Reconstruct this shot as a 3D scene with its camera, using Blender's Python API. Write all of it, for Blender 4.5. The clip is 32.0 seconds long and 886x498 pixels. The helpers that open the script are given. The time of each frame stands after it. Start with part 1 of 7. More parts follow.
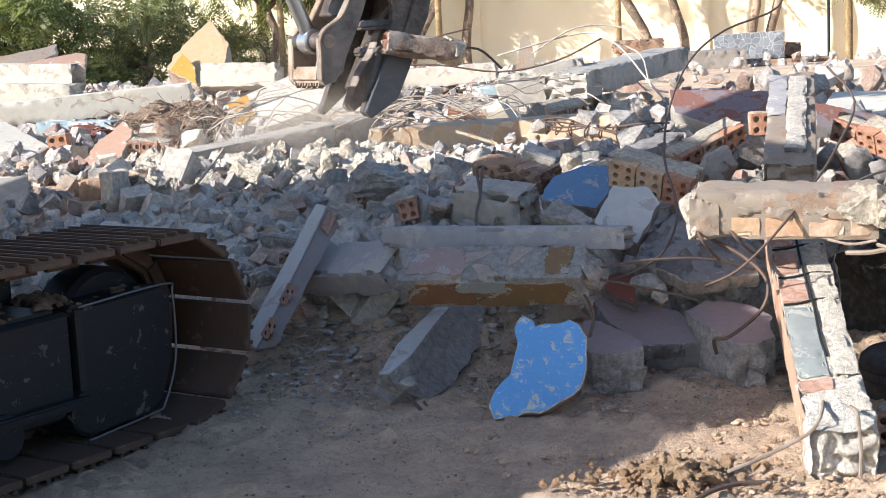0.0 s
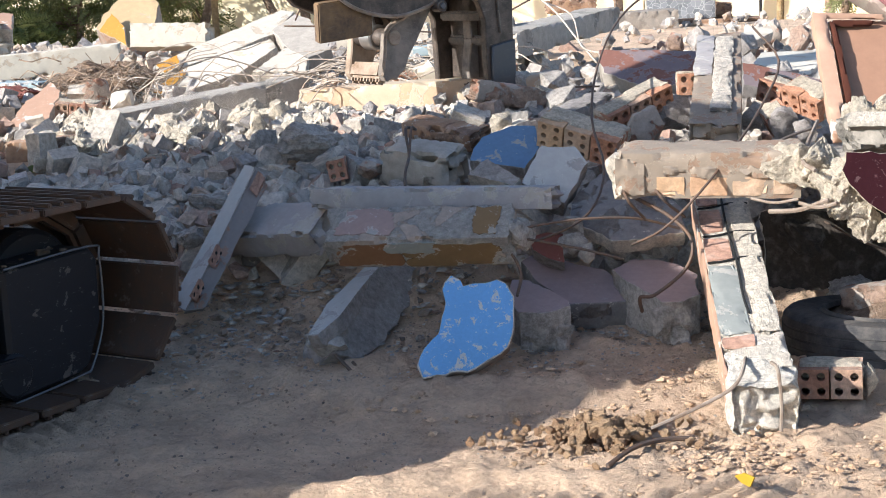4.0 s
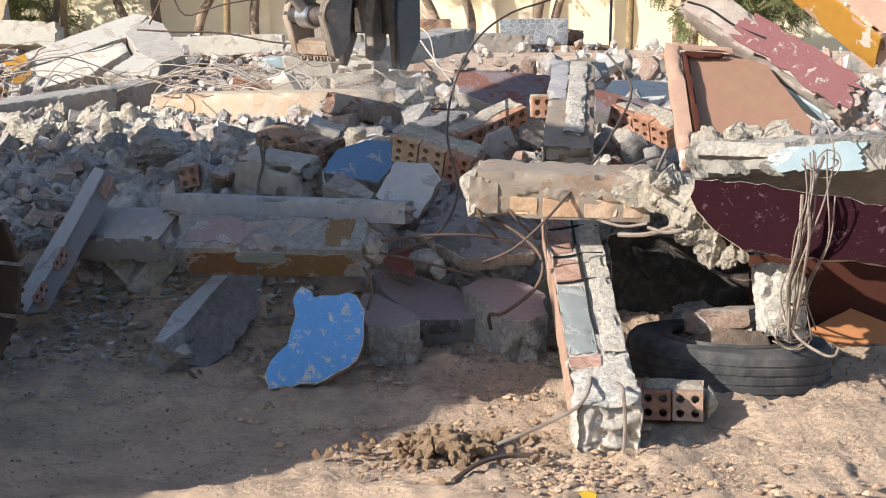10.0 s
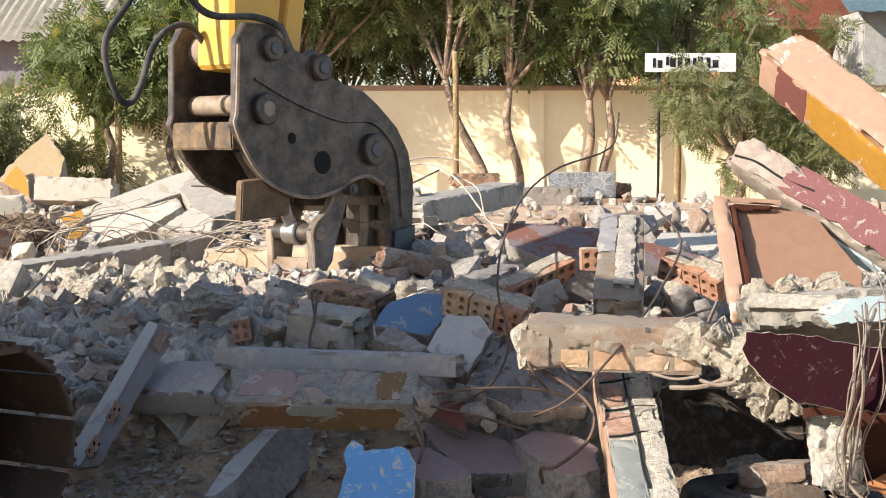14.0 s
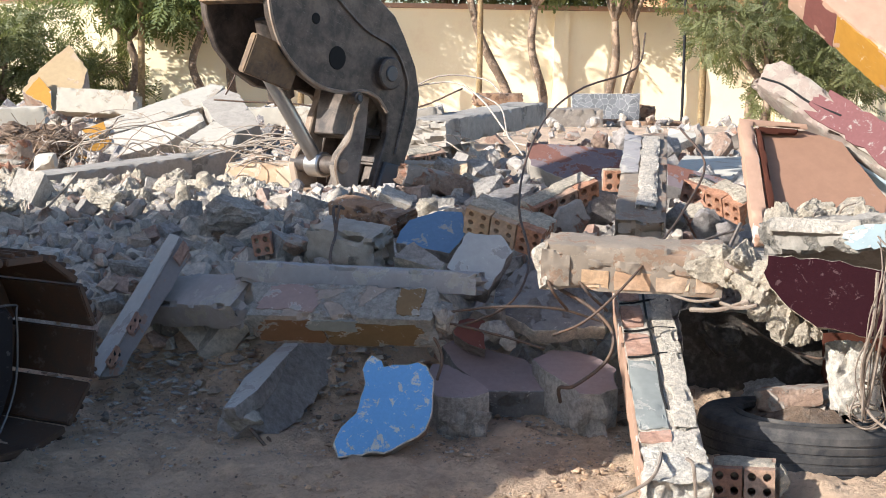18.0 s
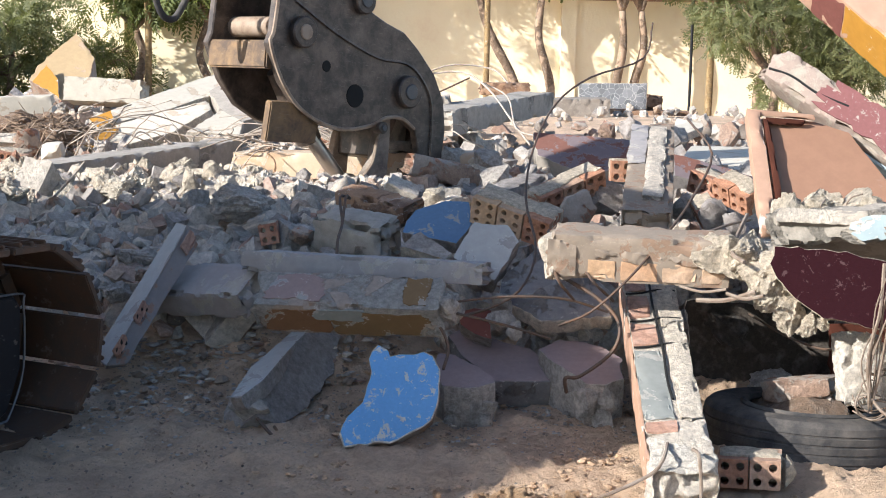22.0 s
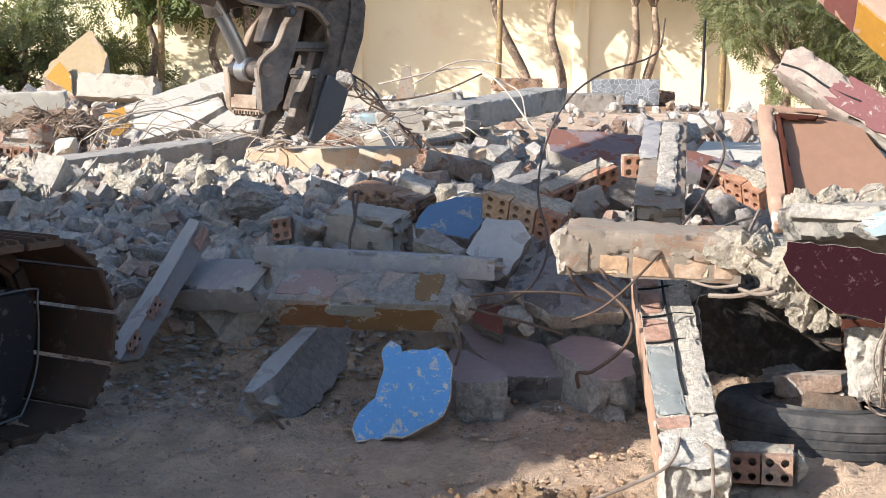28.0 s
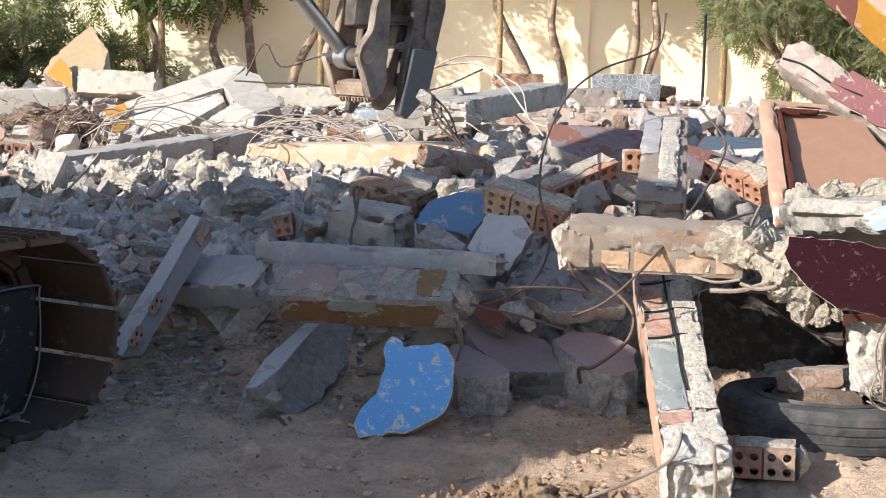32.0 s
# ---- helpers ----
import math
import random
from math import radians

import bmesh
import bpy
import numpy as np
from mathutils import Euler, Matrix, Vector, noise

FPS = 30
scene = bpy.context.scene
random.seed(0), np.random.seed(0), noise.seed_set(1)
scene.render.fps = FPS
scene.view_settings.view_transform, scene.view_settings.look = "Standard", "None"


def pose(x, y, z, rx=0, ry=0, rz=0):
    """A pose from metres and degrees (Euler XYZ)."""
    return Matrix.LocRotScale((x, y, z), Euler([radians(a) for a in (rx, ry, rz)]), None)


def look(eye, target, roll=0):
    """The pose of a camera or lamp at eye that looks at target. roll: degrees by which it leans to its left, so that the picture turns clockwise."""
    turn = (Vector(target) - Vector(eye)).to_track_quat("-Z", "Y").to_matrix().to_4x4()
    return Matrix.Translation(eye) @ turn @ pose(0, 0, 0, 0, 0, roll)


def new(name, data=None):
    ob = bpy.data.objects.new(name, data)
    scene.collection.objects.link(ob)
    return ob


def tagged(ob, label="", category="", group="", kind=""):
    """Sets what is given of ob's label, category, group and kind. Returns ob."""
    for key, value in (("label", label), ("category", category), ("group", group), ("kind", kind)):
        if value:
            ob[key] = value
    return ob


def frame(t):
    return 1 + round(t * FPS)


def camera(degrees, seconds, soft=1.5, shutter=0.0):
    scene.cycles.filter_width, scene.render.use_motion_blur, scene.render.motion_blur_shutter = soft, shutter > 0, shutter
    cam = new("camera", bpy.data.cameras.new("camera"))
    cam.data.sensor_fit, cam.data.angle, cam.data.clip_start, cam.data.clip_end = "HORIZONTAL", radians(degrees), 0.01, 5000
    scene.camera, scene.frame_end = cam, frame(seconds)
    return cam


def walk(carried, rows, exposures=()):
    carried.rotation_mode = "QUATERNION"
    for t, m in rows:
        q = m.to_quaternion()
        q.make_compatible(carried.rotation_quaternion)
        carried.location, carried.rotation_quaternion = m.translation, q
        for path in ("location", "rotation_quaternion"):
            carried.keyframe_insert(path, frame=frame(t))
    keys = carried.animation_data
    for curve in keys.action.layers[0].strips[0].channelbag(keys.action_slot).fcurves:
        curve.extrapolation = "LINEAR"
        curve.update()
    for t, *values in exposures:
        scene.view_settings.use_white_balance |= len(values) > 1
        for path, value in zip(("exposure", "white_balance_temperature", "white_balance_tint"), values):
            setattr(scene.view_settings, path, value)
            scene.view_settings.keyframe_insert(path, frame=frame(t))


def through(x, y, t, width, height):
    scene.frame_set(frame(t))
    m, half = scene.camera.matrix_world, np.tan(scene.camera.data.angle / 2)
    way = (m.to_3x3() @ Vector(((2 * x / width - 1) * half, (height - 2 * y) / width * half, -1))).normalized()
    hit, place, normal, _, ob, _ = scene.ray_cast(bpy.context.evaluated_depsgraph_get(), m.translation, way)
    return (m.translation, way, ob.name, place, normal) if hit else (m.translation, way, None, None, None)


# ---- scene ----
from math import cos, sin, pi, sqrt

cam = camera(32.2, 32.0, soft=1.0)
# seconds, place, turn in degrees
PATH = [
    (0, 0.0049, 0.0225, 1.1809, 81.612, 2.876, 4.699),
    (0.5, 0.0044, 0.0237, 1.1787, 81.58, 2.947, 4.849),
    (1, 0.0045, 0.0304, 1.1812, 81.735, 2.948, 4.954),
    (1.5, 0.0013, 0.0323, 1.1767, 81.917, 2.974, 4.994),
    (2, 0.0104, 0.031, 1.1819, 81.949, 3.081, 4.937),
    (2.5, 0.0068, 0.0316, 1.1781, 81.915, 3.082, 4.664),
    (3, 0.0217, 0.0325, 1.1784, 81.209, 3.137, 3.538),
    (3.5, 0.0401, 0.0094, 1.1808, 80.282, 3.182, 2.549),
    (5.5, -0.0024, 0.0157, 1.1718, 79.669, 0.739, 1.152),
    (6, -0.0017, 0.0083, 1.1663, 78.902, -0.11, -0.171),
    (6.5, -0.002, 0.0101, 1.1687, 78.814, -0.489, -0.607),
    (7, -0.0021, 0.005, 1.1654, 78.98, -0.496, -0.896),
    (7.5, -0.0031, -0.0044, 1.168, 79.373, -0.461, -1.084),
    (8, -0.0023, -0.0056, 1.1678, 79.933, -0.505, -1.186),
    (8.5, 0.0031, -0.0028, 1.1714, 80.398, -0.502, -1.716),
    (9, 0.007, -0.0001, 1.1691, 80.54, -0.405, -2.354),
    (9.5, 0.0093, 0.0035, 1.1687, 80.634, -0.341, -2.918),
    (10, 0.0065, 0.0062, 1.1689, 80.57, -0.322, -3.057),
    (10.5, 0.0048, 0.0011, 1.1697, 80.385, -0.408, -2.899),
    (11, 0.0031, 0.0008, 1.1668, 80.313, -0.474, -2.931),
    (11.5, 0.0019, -0.0023, 1.17, 82.529, -0.407, -2.155),
    (12, 0.0019, -0.0034, 1.1729, 84.554, -0.385, -1.928),
    (12.5, -0.0013, -0.0083, 1.1768, 86.48, -0.339, -1.928),
    (13, -0.0019, -0.0089, 1.184, 87.726, -0.058, -1.55),
    (13.5, -0.004, -0.0108, 1.1814, 87.672, 0.004, -1.329),
    (14, -0.0005, -0.0121, 1.1742, 86.243, 0.075, -1.273),
    (14.5, 0.0011, -0.0107, 1.1709, 85.51, 0.101, -1.069),
    (16.5, 0.0004, -0.0055, 1.1686, 84.247, -0.543, -0.579),
    (17, -0.0041, -0.0023, 1.1659, 83.845, -0.853, -0.462),
    (17.5, -0.0032, -0.0019, 1.1659, 83.455, -0.978, -0.43),
    (18, -0.0037, -0.0014, 1.1645, 83.262, -0.957, -0.41),
    (18.5, -0.0003, -0.0032, 1.1682, 83.394, -0.942, -0.408),
    (19, -0.0029, -0.0075, 1.1703, 83.739, -0.953, -0.318),
    (19.5, -0.0012, -0.008, 1.1694, 83.826, -0.895, -0.405),
    (20, -0.0054, -0.0036, 1.1676, 83.628, -0.955, -0.395),
    (20.5, -0.0062, -0.0063, 1.1678, 83.428, -1.056, -0.349),
    (21, -0.0068, -0.0028, 1.1667, 83.291, -1.194, -0.126),
    (21.5, -0.004, -0.0036, 1.1657, 83.042, -1.112, -0.141),
    (22, -0.0035, -0.0032, 1.1666, 82.857, -1.066, -0.148),
    (22.5, -0.0051, -0.0052, 1.1666, 82.94, -0.998, -0.178),
    (23, -0.0051, -0.0072, 1.1662, 83.258, -1.086, -0.05),
    (23.5, -0.0035, -0.012, 1.1679, 83.521, -1.073, 0.041),
    (24, -0.0004, -0.0105, 1.1693, 83.669, -1.009, -0.003),
    (24.5, -0.002, -0.0121, 1.1659, 83.642, -1.003, -0.101),
    (25, -0.0055, -0.0083, 1.1648, 83.561, -1.146, 0.012),
    (25.5, -0.0044, -0.0073, 1.1677, 83.486, -1.227, -0.015),
    (26, -0.0098, -0.0057, 1.163, 83.046, -1.342, 0.173),
    (26.5, -0.0093, -0.0023, 1.1633, 82.705, -1.349, 0.316),
    (28.5, -0.0027, -0.0117, 1.1656, 82.701, -0.94, 0.251),
    (29, -0.0037, -0.0083, 1.1636, 82.527, -0.966, 0.16),
    (29.5, -0.0085, -0.0116, 1.1633, 82.352, -1.06, 0.134),
    (30, -0.0043, -0.0094, 1.1662, 82.407, -1.062, 0.07),
    (30.5, -0.0042, -0.0082, 1.1649, 82.413, -1.019, 0.064),
    (31, -0.0061, -0.0121, 1.1626, 82.396, -0.979, 0.089),
    (31.5, -0.0053, -0.0135, 1.1659, 82.447, -0.937, 0.179),
    (32, -0.0053, -0.0096, 1.1656, 82.533, -0.89, 0.326),
]
walk(cam, [(t, pose(*p)) for t, *p in PATH], [(0, 1.22, 5780, 10), (3.5, 1.2, 5800, 10), (5.5, 1.05, 6030, 10), (8, 0.99, 5970, 10), (10.5, 0.89, 5930, 10), (12.2, 1.0, 5850, 10), (13.5, 0.98, 6300, 10), (14.3, 0.98, 6350, 10), (17, 1.02, 5940, 10), (22, 1.04, 5900, 10), (32, 1.05, 5880, 10)])

# ---- light ----
SUN_WAY = Vector((0.80, 0.42, -0.46)).normalized()
world = bpy.data.worlds.new("sky")
scene.world = world
world.use_nodes = True
sky = world.node_tree.nodes.new("ShaderNodeTexSky")
sky.sky_type, sky.sun_disc = "NISHITA", False
sky.sun_elevation = math.asin(-SUN_WAY.z)
sky.sun_rotation = math.atan2(-SUN_WAY.x, -SUN_WAY.y)
back = world.node_tree.nodes["Background"]
back.inputs["Strength"].default_value = 0.107
world.node_tree.links.new(sky.outputs["Color"], back.inputs["Color"])
sun = new("sun", bpy.data.lights.new("sun", "SUN"))
sun.data.energy, sun.data.angle, sun.data.color = 4.85, radians(0.5), (1.0, 0.91, 0.78)
sun.matrix_world = look((0, 0, 20), Vector((0, 0, 20)) + SUN_WAY)


# ---- materials ----
class Nodes:
    def __init__(self, name):
        self.m = bpy.data.materials.new(name)
        self.m.use_nodes = True
        self.t = self.m.node_tree
        self.b = self.t.nodes["Principled BSDF"]
        self.co = self.t.nodes.new("ShaderNodeTexCoord").outputs["Object"]

    def add(self, kind, **inputs):
        n = self.t.nodes.new("ShaderNode" + kind)
        for k, v in inputs.items():
            self.put(n, k, v)
        return n

    def put(self, n, k, v):
        k = int(k[1:]) if k[0] == "i" and k[1:].isdigit() else k.replace("_", " ")
        if hasattr(v, "is_linked"):
            self.t.links.new(v, n.inputs[k])
        else:
            n.inputs[k].default_value = v

    def noise(self, scale, detail=5.0, rough=0.6, warp=0.0, where=None):
        n = self.add("TexNoise", Vector=where or self.co, Scale=scale, Detail=detail, Roughness=rough, Distortion=warp)
        return n.outputs["Fac"]

    def ramp(self, fac, *stops):
        n = self.add("ValToRGB", Fac=fac)
        e = n.color_ramp.elements
        while len(e) < len(stops):
            e.new(0.5)
        for s, (p, c) in zip(e, stops):
            s.position = p
            s.color = (c, c, c, 1) if isinstance(c, (int, float)) else (*c, 1)
        return n.outputs["Color"]

    def mix(self, fac, a, b, how="MIX"):
        n = self.t.nodes.new("ShaderNodeMix")
        n.data_type, n.blend_type = "RGBA", how
        for i, v in ((0, fac), (6, a), (7, b)):
            if hasattr(v, "is_linked"):
                self.t.links.new(v, n.inputs[i])
            elif i and len(v) == 3:
                n.inputs[i].default_value = (*v, 1)
            else:
                n.inputs[i].default_value = v
        return n.outputs[2]

    def random(self):
        return self.add("ObjectInfo").outputs["Random"]

    def island(self):
        return self.add("NewGeometry").outputs["Random Per Island"]

    def done(self, color, rough=0.9, bump=None, strength=0.5, far=0.01, metal=0.0):
        self.put(self.b, "Base Color", color if hasattr(color, "is_linked") else (*color, 1))
        self.put(self.b, "Roughness", rough)
        self.put(self.b, "Metallic", metal)
        if bump is not None:
            n = self.add("Bump", Height=bump, Strength=strength, Distance=far)
            self.t.links.new(n.outputs["Normal"], self.b.inputs["Normal"])
        return self.m


DIM = 0.84


def dim(c):
    return tuple(v * DIM for v in c)


def worn(name, under, paint, cover=0.5, dust=(0.42, 0.38, 0.33), dusty=0.35, scale=7.0, edge=0.012, rough=0.85, bump=0.6, spare=None, chips=0.60):
    """Painted or plastered masonry: smooth where the coat holds, rough where it is broken away."""
    under, paint, dust, spare = dim(under), dim(paint), dim(dust), spare and dim(spare)
    n = Nodes(name)
    big = n.noise(scale, 7, 0.58, 0.5)
    fine = n.noise(scale * 9, 8, 0.7)
    mask = n.ramp(n.mix(0.16, big, fine), (max(0, cover - edge), 0.0), (min(1, cover + edge), 1.0))
    tone = n.mix(n.noise(scale * 2.3, 6, 0.6), tuple(c * 0.80 for c in paint), tuple(min(1, c * 1.16) for c in paint))
    low = n.mix(n.noise(scale * 4, 8, 0.75), tuple(c * 0.72 for c in under), tuple(min(1, c * 1.22) for c in under))
    if spare:
        low = n.mix(n.ramp(n.noise(scale * 0.6, 4, 0.5), (0.50, 0.0), (0.53, 1.0)), low, spare)
    col = n.mix(mask, tone, low)
    col = n.mix(n.ramp(n.noise(scale * 1.4, 8, 0.7), (0.45, 0.0), (0.75, dusty)), col, dust)
    grain = n.ramp(n.noise(scale * 6, 12, 0.82), (0.36, 0.5), (0.62, 1.28))
    col = n.mix(n.ramp(mask, (0.0, 0.5), (1.0, 0.85)), col, grain, "MULTIPLY")
    col = n.mix(n.ramp(n.noise(scale * 2.2, 14, 0.78, 1.2), (chips, 0.0), (chips + 0.012, 0.85)), col, (0.40, 0.37, 0.33))
    col = n.mix(n.ramp(n.noise(scale * 1.9, 14, 0.8, 0.8), (0.33, 0.6), (0.345, 0.0)), col, tuple(c * 0.4 for c in under))
    h = n.mix(mask, n.mix(0.12, (1, 1, 1), fine), n.ramp(n.mix(0.5, fine, n.noise(scale * 3.5, 10, 0.75)), (0.36, 0.0), (0.64, 0.9)))
    return n.done(col, rough, h, min(1.0, bump * 1.5), 0.012)


def paint(name, color, under=(0.48, 0.44, 0.38), wear=0.60, scale=6.0, scratch=0.7, rough=0.7, mark=None, rim_tone=(0.60, 0.57, 0.52), grit=0.06, gloss=0.25):
    """An even coat of paint on plaster: fine scratches, a few chips with crisp rims, faint grime."""
    n = Nodes(name)
    col = n.mix(n.noise(scale * 0.6, 6, 0.6), tuple(c * 0.86 for c in color), tuple(min(1, c * 1.10) for c in color))
    col = n.mix(n.ramp(n.noise(scale * 5, 8, 0.7), (0.40, 0.35), (0.60, 0.0)), col, tuple(c * 0.72 for c in color))
    turned = n.add("Mapping", Vector=n.co, Rotation=(0.4, 0.3, 0.7), Scale=(1.0, 1.0, 7.0)).outputs["Vector"]
    pale = mark or tuple(min(1, 0.5 * (c + 0.62)) for c in color)
    col = n.mix(n.ramp(n.noise(scale * 3.2, 6, 0.65, 0.3, turned), (0.64, 0.0), (0.68, scratch)), col, pale)
    chip = n.ramp(n.mix(0.25, n.noise(scale * 1.3, 10, 0.62, 0.5), n.noise(scale * 7, 6, 0.7)), (wear, 0.0), (wear + 0.008, 1.0))
    rim = n.ramp(n.mix(0.25, n.noise(scale * 1.3, 10, 0.62, 0.5), n.noise(scale * 7, 6, 0.7)), (wear - 0.012, 0.0), (wear - 0.004, 1.0))
    col = n.mix(n.mix(0.5, rim, (0, 0, 0)), col, rim_tone)
    low = n.mix(n.noise(scale * 6, 8, 0.75), tuple(c * 0.6 for c in under), tuple(min(1, c * 1.25) for c in under))
    col = n.mix(chip, col, low)
    n.put(n.b, "Specular_IOR_Level", gloss)
    return n.done(col, rough, n.mix(chip, n.mix(grit, (1, 1, 1), n.noise(scale * 12, 6, 0.7)), n.mix(0.6, (0.2, 0.2, 0.2), n.noise(scale * 9, 8, 0.75))), 0.6, 0.006)


def stony(name, *colors, scale=6.0, bump=0.8, rough=0.95, vary="island", pit=0.55):
    """Broken stone or mortar; each piece has a tone of its own."""
    n = Nodes(name)
    pick = n.island() if vary == "island" else n.random()
    steps = [((i + 0.0) / max(1, len(colors)), c) for i, c in enumerate(colors)]
    base = n.add("ValToRGB", Fac=pick)
    base.color_ramp.interpolation = "CONSTANT"
    e = base.color_ramp.elements
    while len(e) < len(steps):
        e.new(0.5)
    for s, (p, c) in zip(e, steps):
        s.position, s.color = p, (*(v * w for v, w in zip(c, (1.44, 1.39, 1.33))), 1)
    grain = n.noise(scale * 12, 8, 0.75)
    col = n.mix(0.75, base.outputs["Color"], n.ramp(n.noise(scale, 8, 0.7), (0.32, 0.62), (0.68, 1.28)), "MULTIPLY")
    # Fine dark specks paint in the shade of small pits.
    col = n.mix(0.8, col, n.ramp(n.noise(scale * 7, 8, 0.8), (0.37, pit), (0.62, 1.28)), "MULTIPLY")
    col = n.mix(n.ramp(n.noise(scale * 2.5, 5, 0.6), (0.5, 0.0), (0.8, 0.5)), col, (0.38, 0.345, 0.30))
    return n.done(col, rough, n.ramp(n.mix(0.4, n.noise(scale * 3.5, 10, 0.78), grain), (0.36, 0.0), (0.64, 1.0)), min(1.0, bump * 0.9), 0.012)


CONCRETE = (0.33, 0.30, 0.28)
BRICK = (0.42, 0.22, 0.145)
m_concrete = stony("broken_concrete", (0.232, 0.214, 0.206), scale=5, bump=0.9, pit=0.5)
m_raw = stony("raw_mortar", (0.46, 0.42, 0.365), scale=9, bump=1.0)
m_grey_paint = paint("grey_plaster", (0.33, 0.308, 0.30), (0.40, 0.37, 0.33), 0.56, 6, 0.4, 0.9, (0.44, 0.41, 0.38), (0.48, 0.45, 0.42), 0.2)
m_green_grey = paint("grey_green_screed", (0.225, 0.235, 0.22), (0.36, 0.345, 0.31), 0.57, 8, 0.5, 0.85, (0.34, 0.34, 0.31), (0.33, 0.33, 0.31), 0.25)
m_mortar_strip = stony("pale_mortar", (0.47, 0.43, 0.37), pit=0.45, scale=7, bump=1.0)
m_front = worn("scraped_column_paint", (0.38, 0.365, 0.34), (0.31, 0.255, 0.215), 0.47, scale=8, chips=0.575)
m_ochre = paint("ochre_paint", (0.165, 0.105, 0.05), (0.27, 0.25, 0.22), 0.575, 8, 0.5)
m_pink = paint("dusty_pink_plaster", (0.29, 0.22, 0.215), (0.24, 0.20, 0.18), 0.62, 7, 0.3, 0.9, (0.38, 0.33, 0.32), (0.34, 0.28, 0.27), 0.2)
m_blue = paint("sky_blue_paint", (0.125, 0.30, 0.58), (0.50, 0.50, 0.48), 0.574, 22, 0.95, 0.7, (0.40, 0.50, 0.62), (0.60, 0.61, 0.61), 0.15)
m_blue_dull = paint("dull_blue_paint", (0.115, 0.19, 0.30), (0.32, 0.31, 0.29), 0.57, 9, 0.6, 0.85, (0.30, 0.36, 0.42), (0.34, 0.36, 0.38), 0.25)
m_brickish = worn("plastered_brick", BRICK, (0.38, 0.32, 0.27), 0.50, scale=6, spare=(0.38, 0.25, 0.18))
m_pale = paint("pale_plaster", (0.26, 0.212, 0.165), (0.27, 0.185, 0.13), 0.535, 9, 0.5, 0.9, (0.40, 0.345, 0.275), (0.38, 0.33, 0.265), 0.4)
m_white = paint("whitewashed_plaster", (0.53, 0.485, 0.405), (0.46, 0.385, 0.30), 0.56, 5, 0.35, 0.85, (0.40, 0.36, 0.30), (0.50, 0.46, 0.40), 0.25)
m_maroon = paint("maroon_paint", (0.0215, 0.0068, 0.0094), (0.075, 0.042, 0.045), 0.59, 18, 0.5, 0.9, (0.095, 0.048, 0.053), (0.06, 0.033, 0.037), 0.35, 0.03)
m_rose = paint("rose_paint", (0.185, 0.078, 0.076), (0.36, 0.31, 0.275), 0.59, 20, 0.6, 0.8, (0.33, 0.22, 0.205), (0.32, 0.24, 0.225), 0.3)
m_peach = paint("peach_plaster", (0.42, 0.265, 0.185), (0.60, 0.52, 0.44), 0.6, 5, 0.4)
m_tan = paint("tan_panel", (0.30, 0.168, 0.108), (0.50, 0.36, 0.28), 0.68, 3, 0.12)
# Brown darkened so a board in the hollow reads as shaded; grooves share it.
m_shade_brown = paint("shade_darkened_brown", (0.075, 0.028, 0.019), (0.12, 0.07, 0.05), 0.62, 4, 0.2, 0.9, (0.12, 0.06, 0.045), (0.12, 0.06, 0.045), 0.1, 0.05)
m_yellow = paint("yellow_paint", (0.40, 0.20, 0.03), (0.60, 0.50, 0.42), 0.6, 5, 0.3)
m_red = paint("red_paint", (0.165, 0.062, 0.05), (0.40, 0.30, 0.26), 0.63, 7, 0.3, 0.85, (0.30, 0.19, 0.17), (0.30, 0.2, 0.18), 0.2)
m_brick_pale = stony("mortared_clay", (0.33, 0.225, 0.14), (0.31, 0.20, 0.125), (0.32, 0.23, 0.16), scale=5, bump=0.3, vary="object", pit=0.7)
m_brick = stony("fired_clay", (0.30, 0.155, 0.095), (0.285, 0.15, 0.10), (0.26, 0.135, 0.088), (0.30, 0.20, 0.145), scale=8, bump=0.5, vary="object", pit=0.5)
m_brick_dull = stony("mortar_stained_clay", (0.29, 0.175, 0.13), (0.27, 0.17, 0.135), scale=8, bump=0.5, vary="object")
m_foot = stony("white_crumbled_mortar", (0.53, 0.50, 0.45), pit=0.5, scale=8, bump=1.0)
m_chunks = stony("rubble", (0.40, 0.37, 0.33), (0.36, 0.335, 0.30), (0.44, 0.395, 0.34), (0.26, 0.245, 0.23),
                 (0.43, 0.385, 0.33), (0.27, 0.185, 0.15), (0.36, 0.335, 0.31), (0.34, 0.265, 0.21), (0.385, 0.35, 0.31), (0.29, 0.27, 0.26), (0.20, 0.185, 0.175), (0.33, 0.31, 0.30), (0.24, 0.225, 0.215))
m_chunk = stony("rubble_piece", (0.40, 0.37, 0.33), (0.36, 0.335, 0.30), (0.44, 0.395, 0.34), (0.26, 0.245, 0.23),
                (0.43, 0.385, 0.33), (0.33, 0.31, 0.275), (0.36, 0.335, 0.30), (0.31, 0.235, 0.20), (0.385, 0.35, 0.31), vary="object")
m_popcorn = stony("crumbled_pale_mortar", (0.50, 0.46, 0.39), (0.47, 0.42, 0.35), (0.43, 0.375, 0.31), (0.50, 0.465, 0.41), scale=9, pit=0.5, bump=1.0)


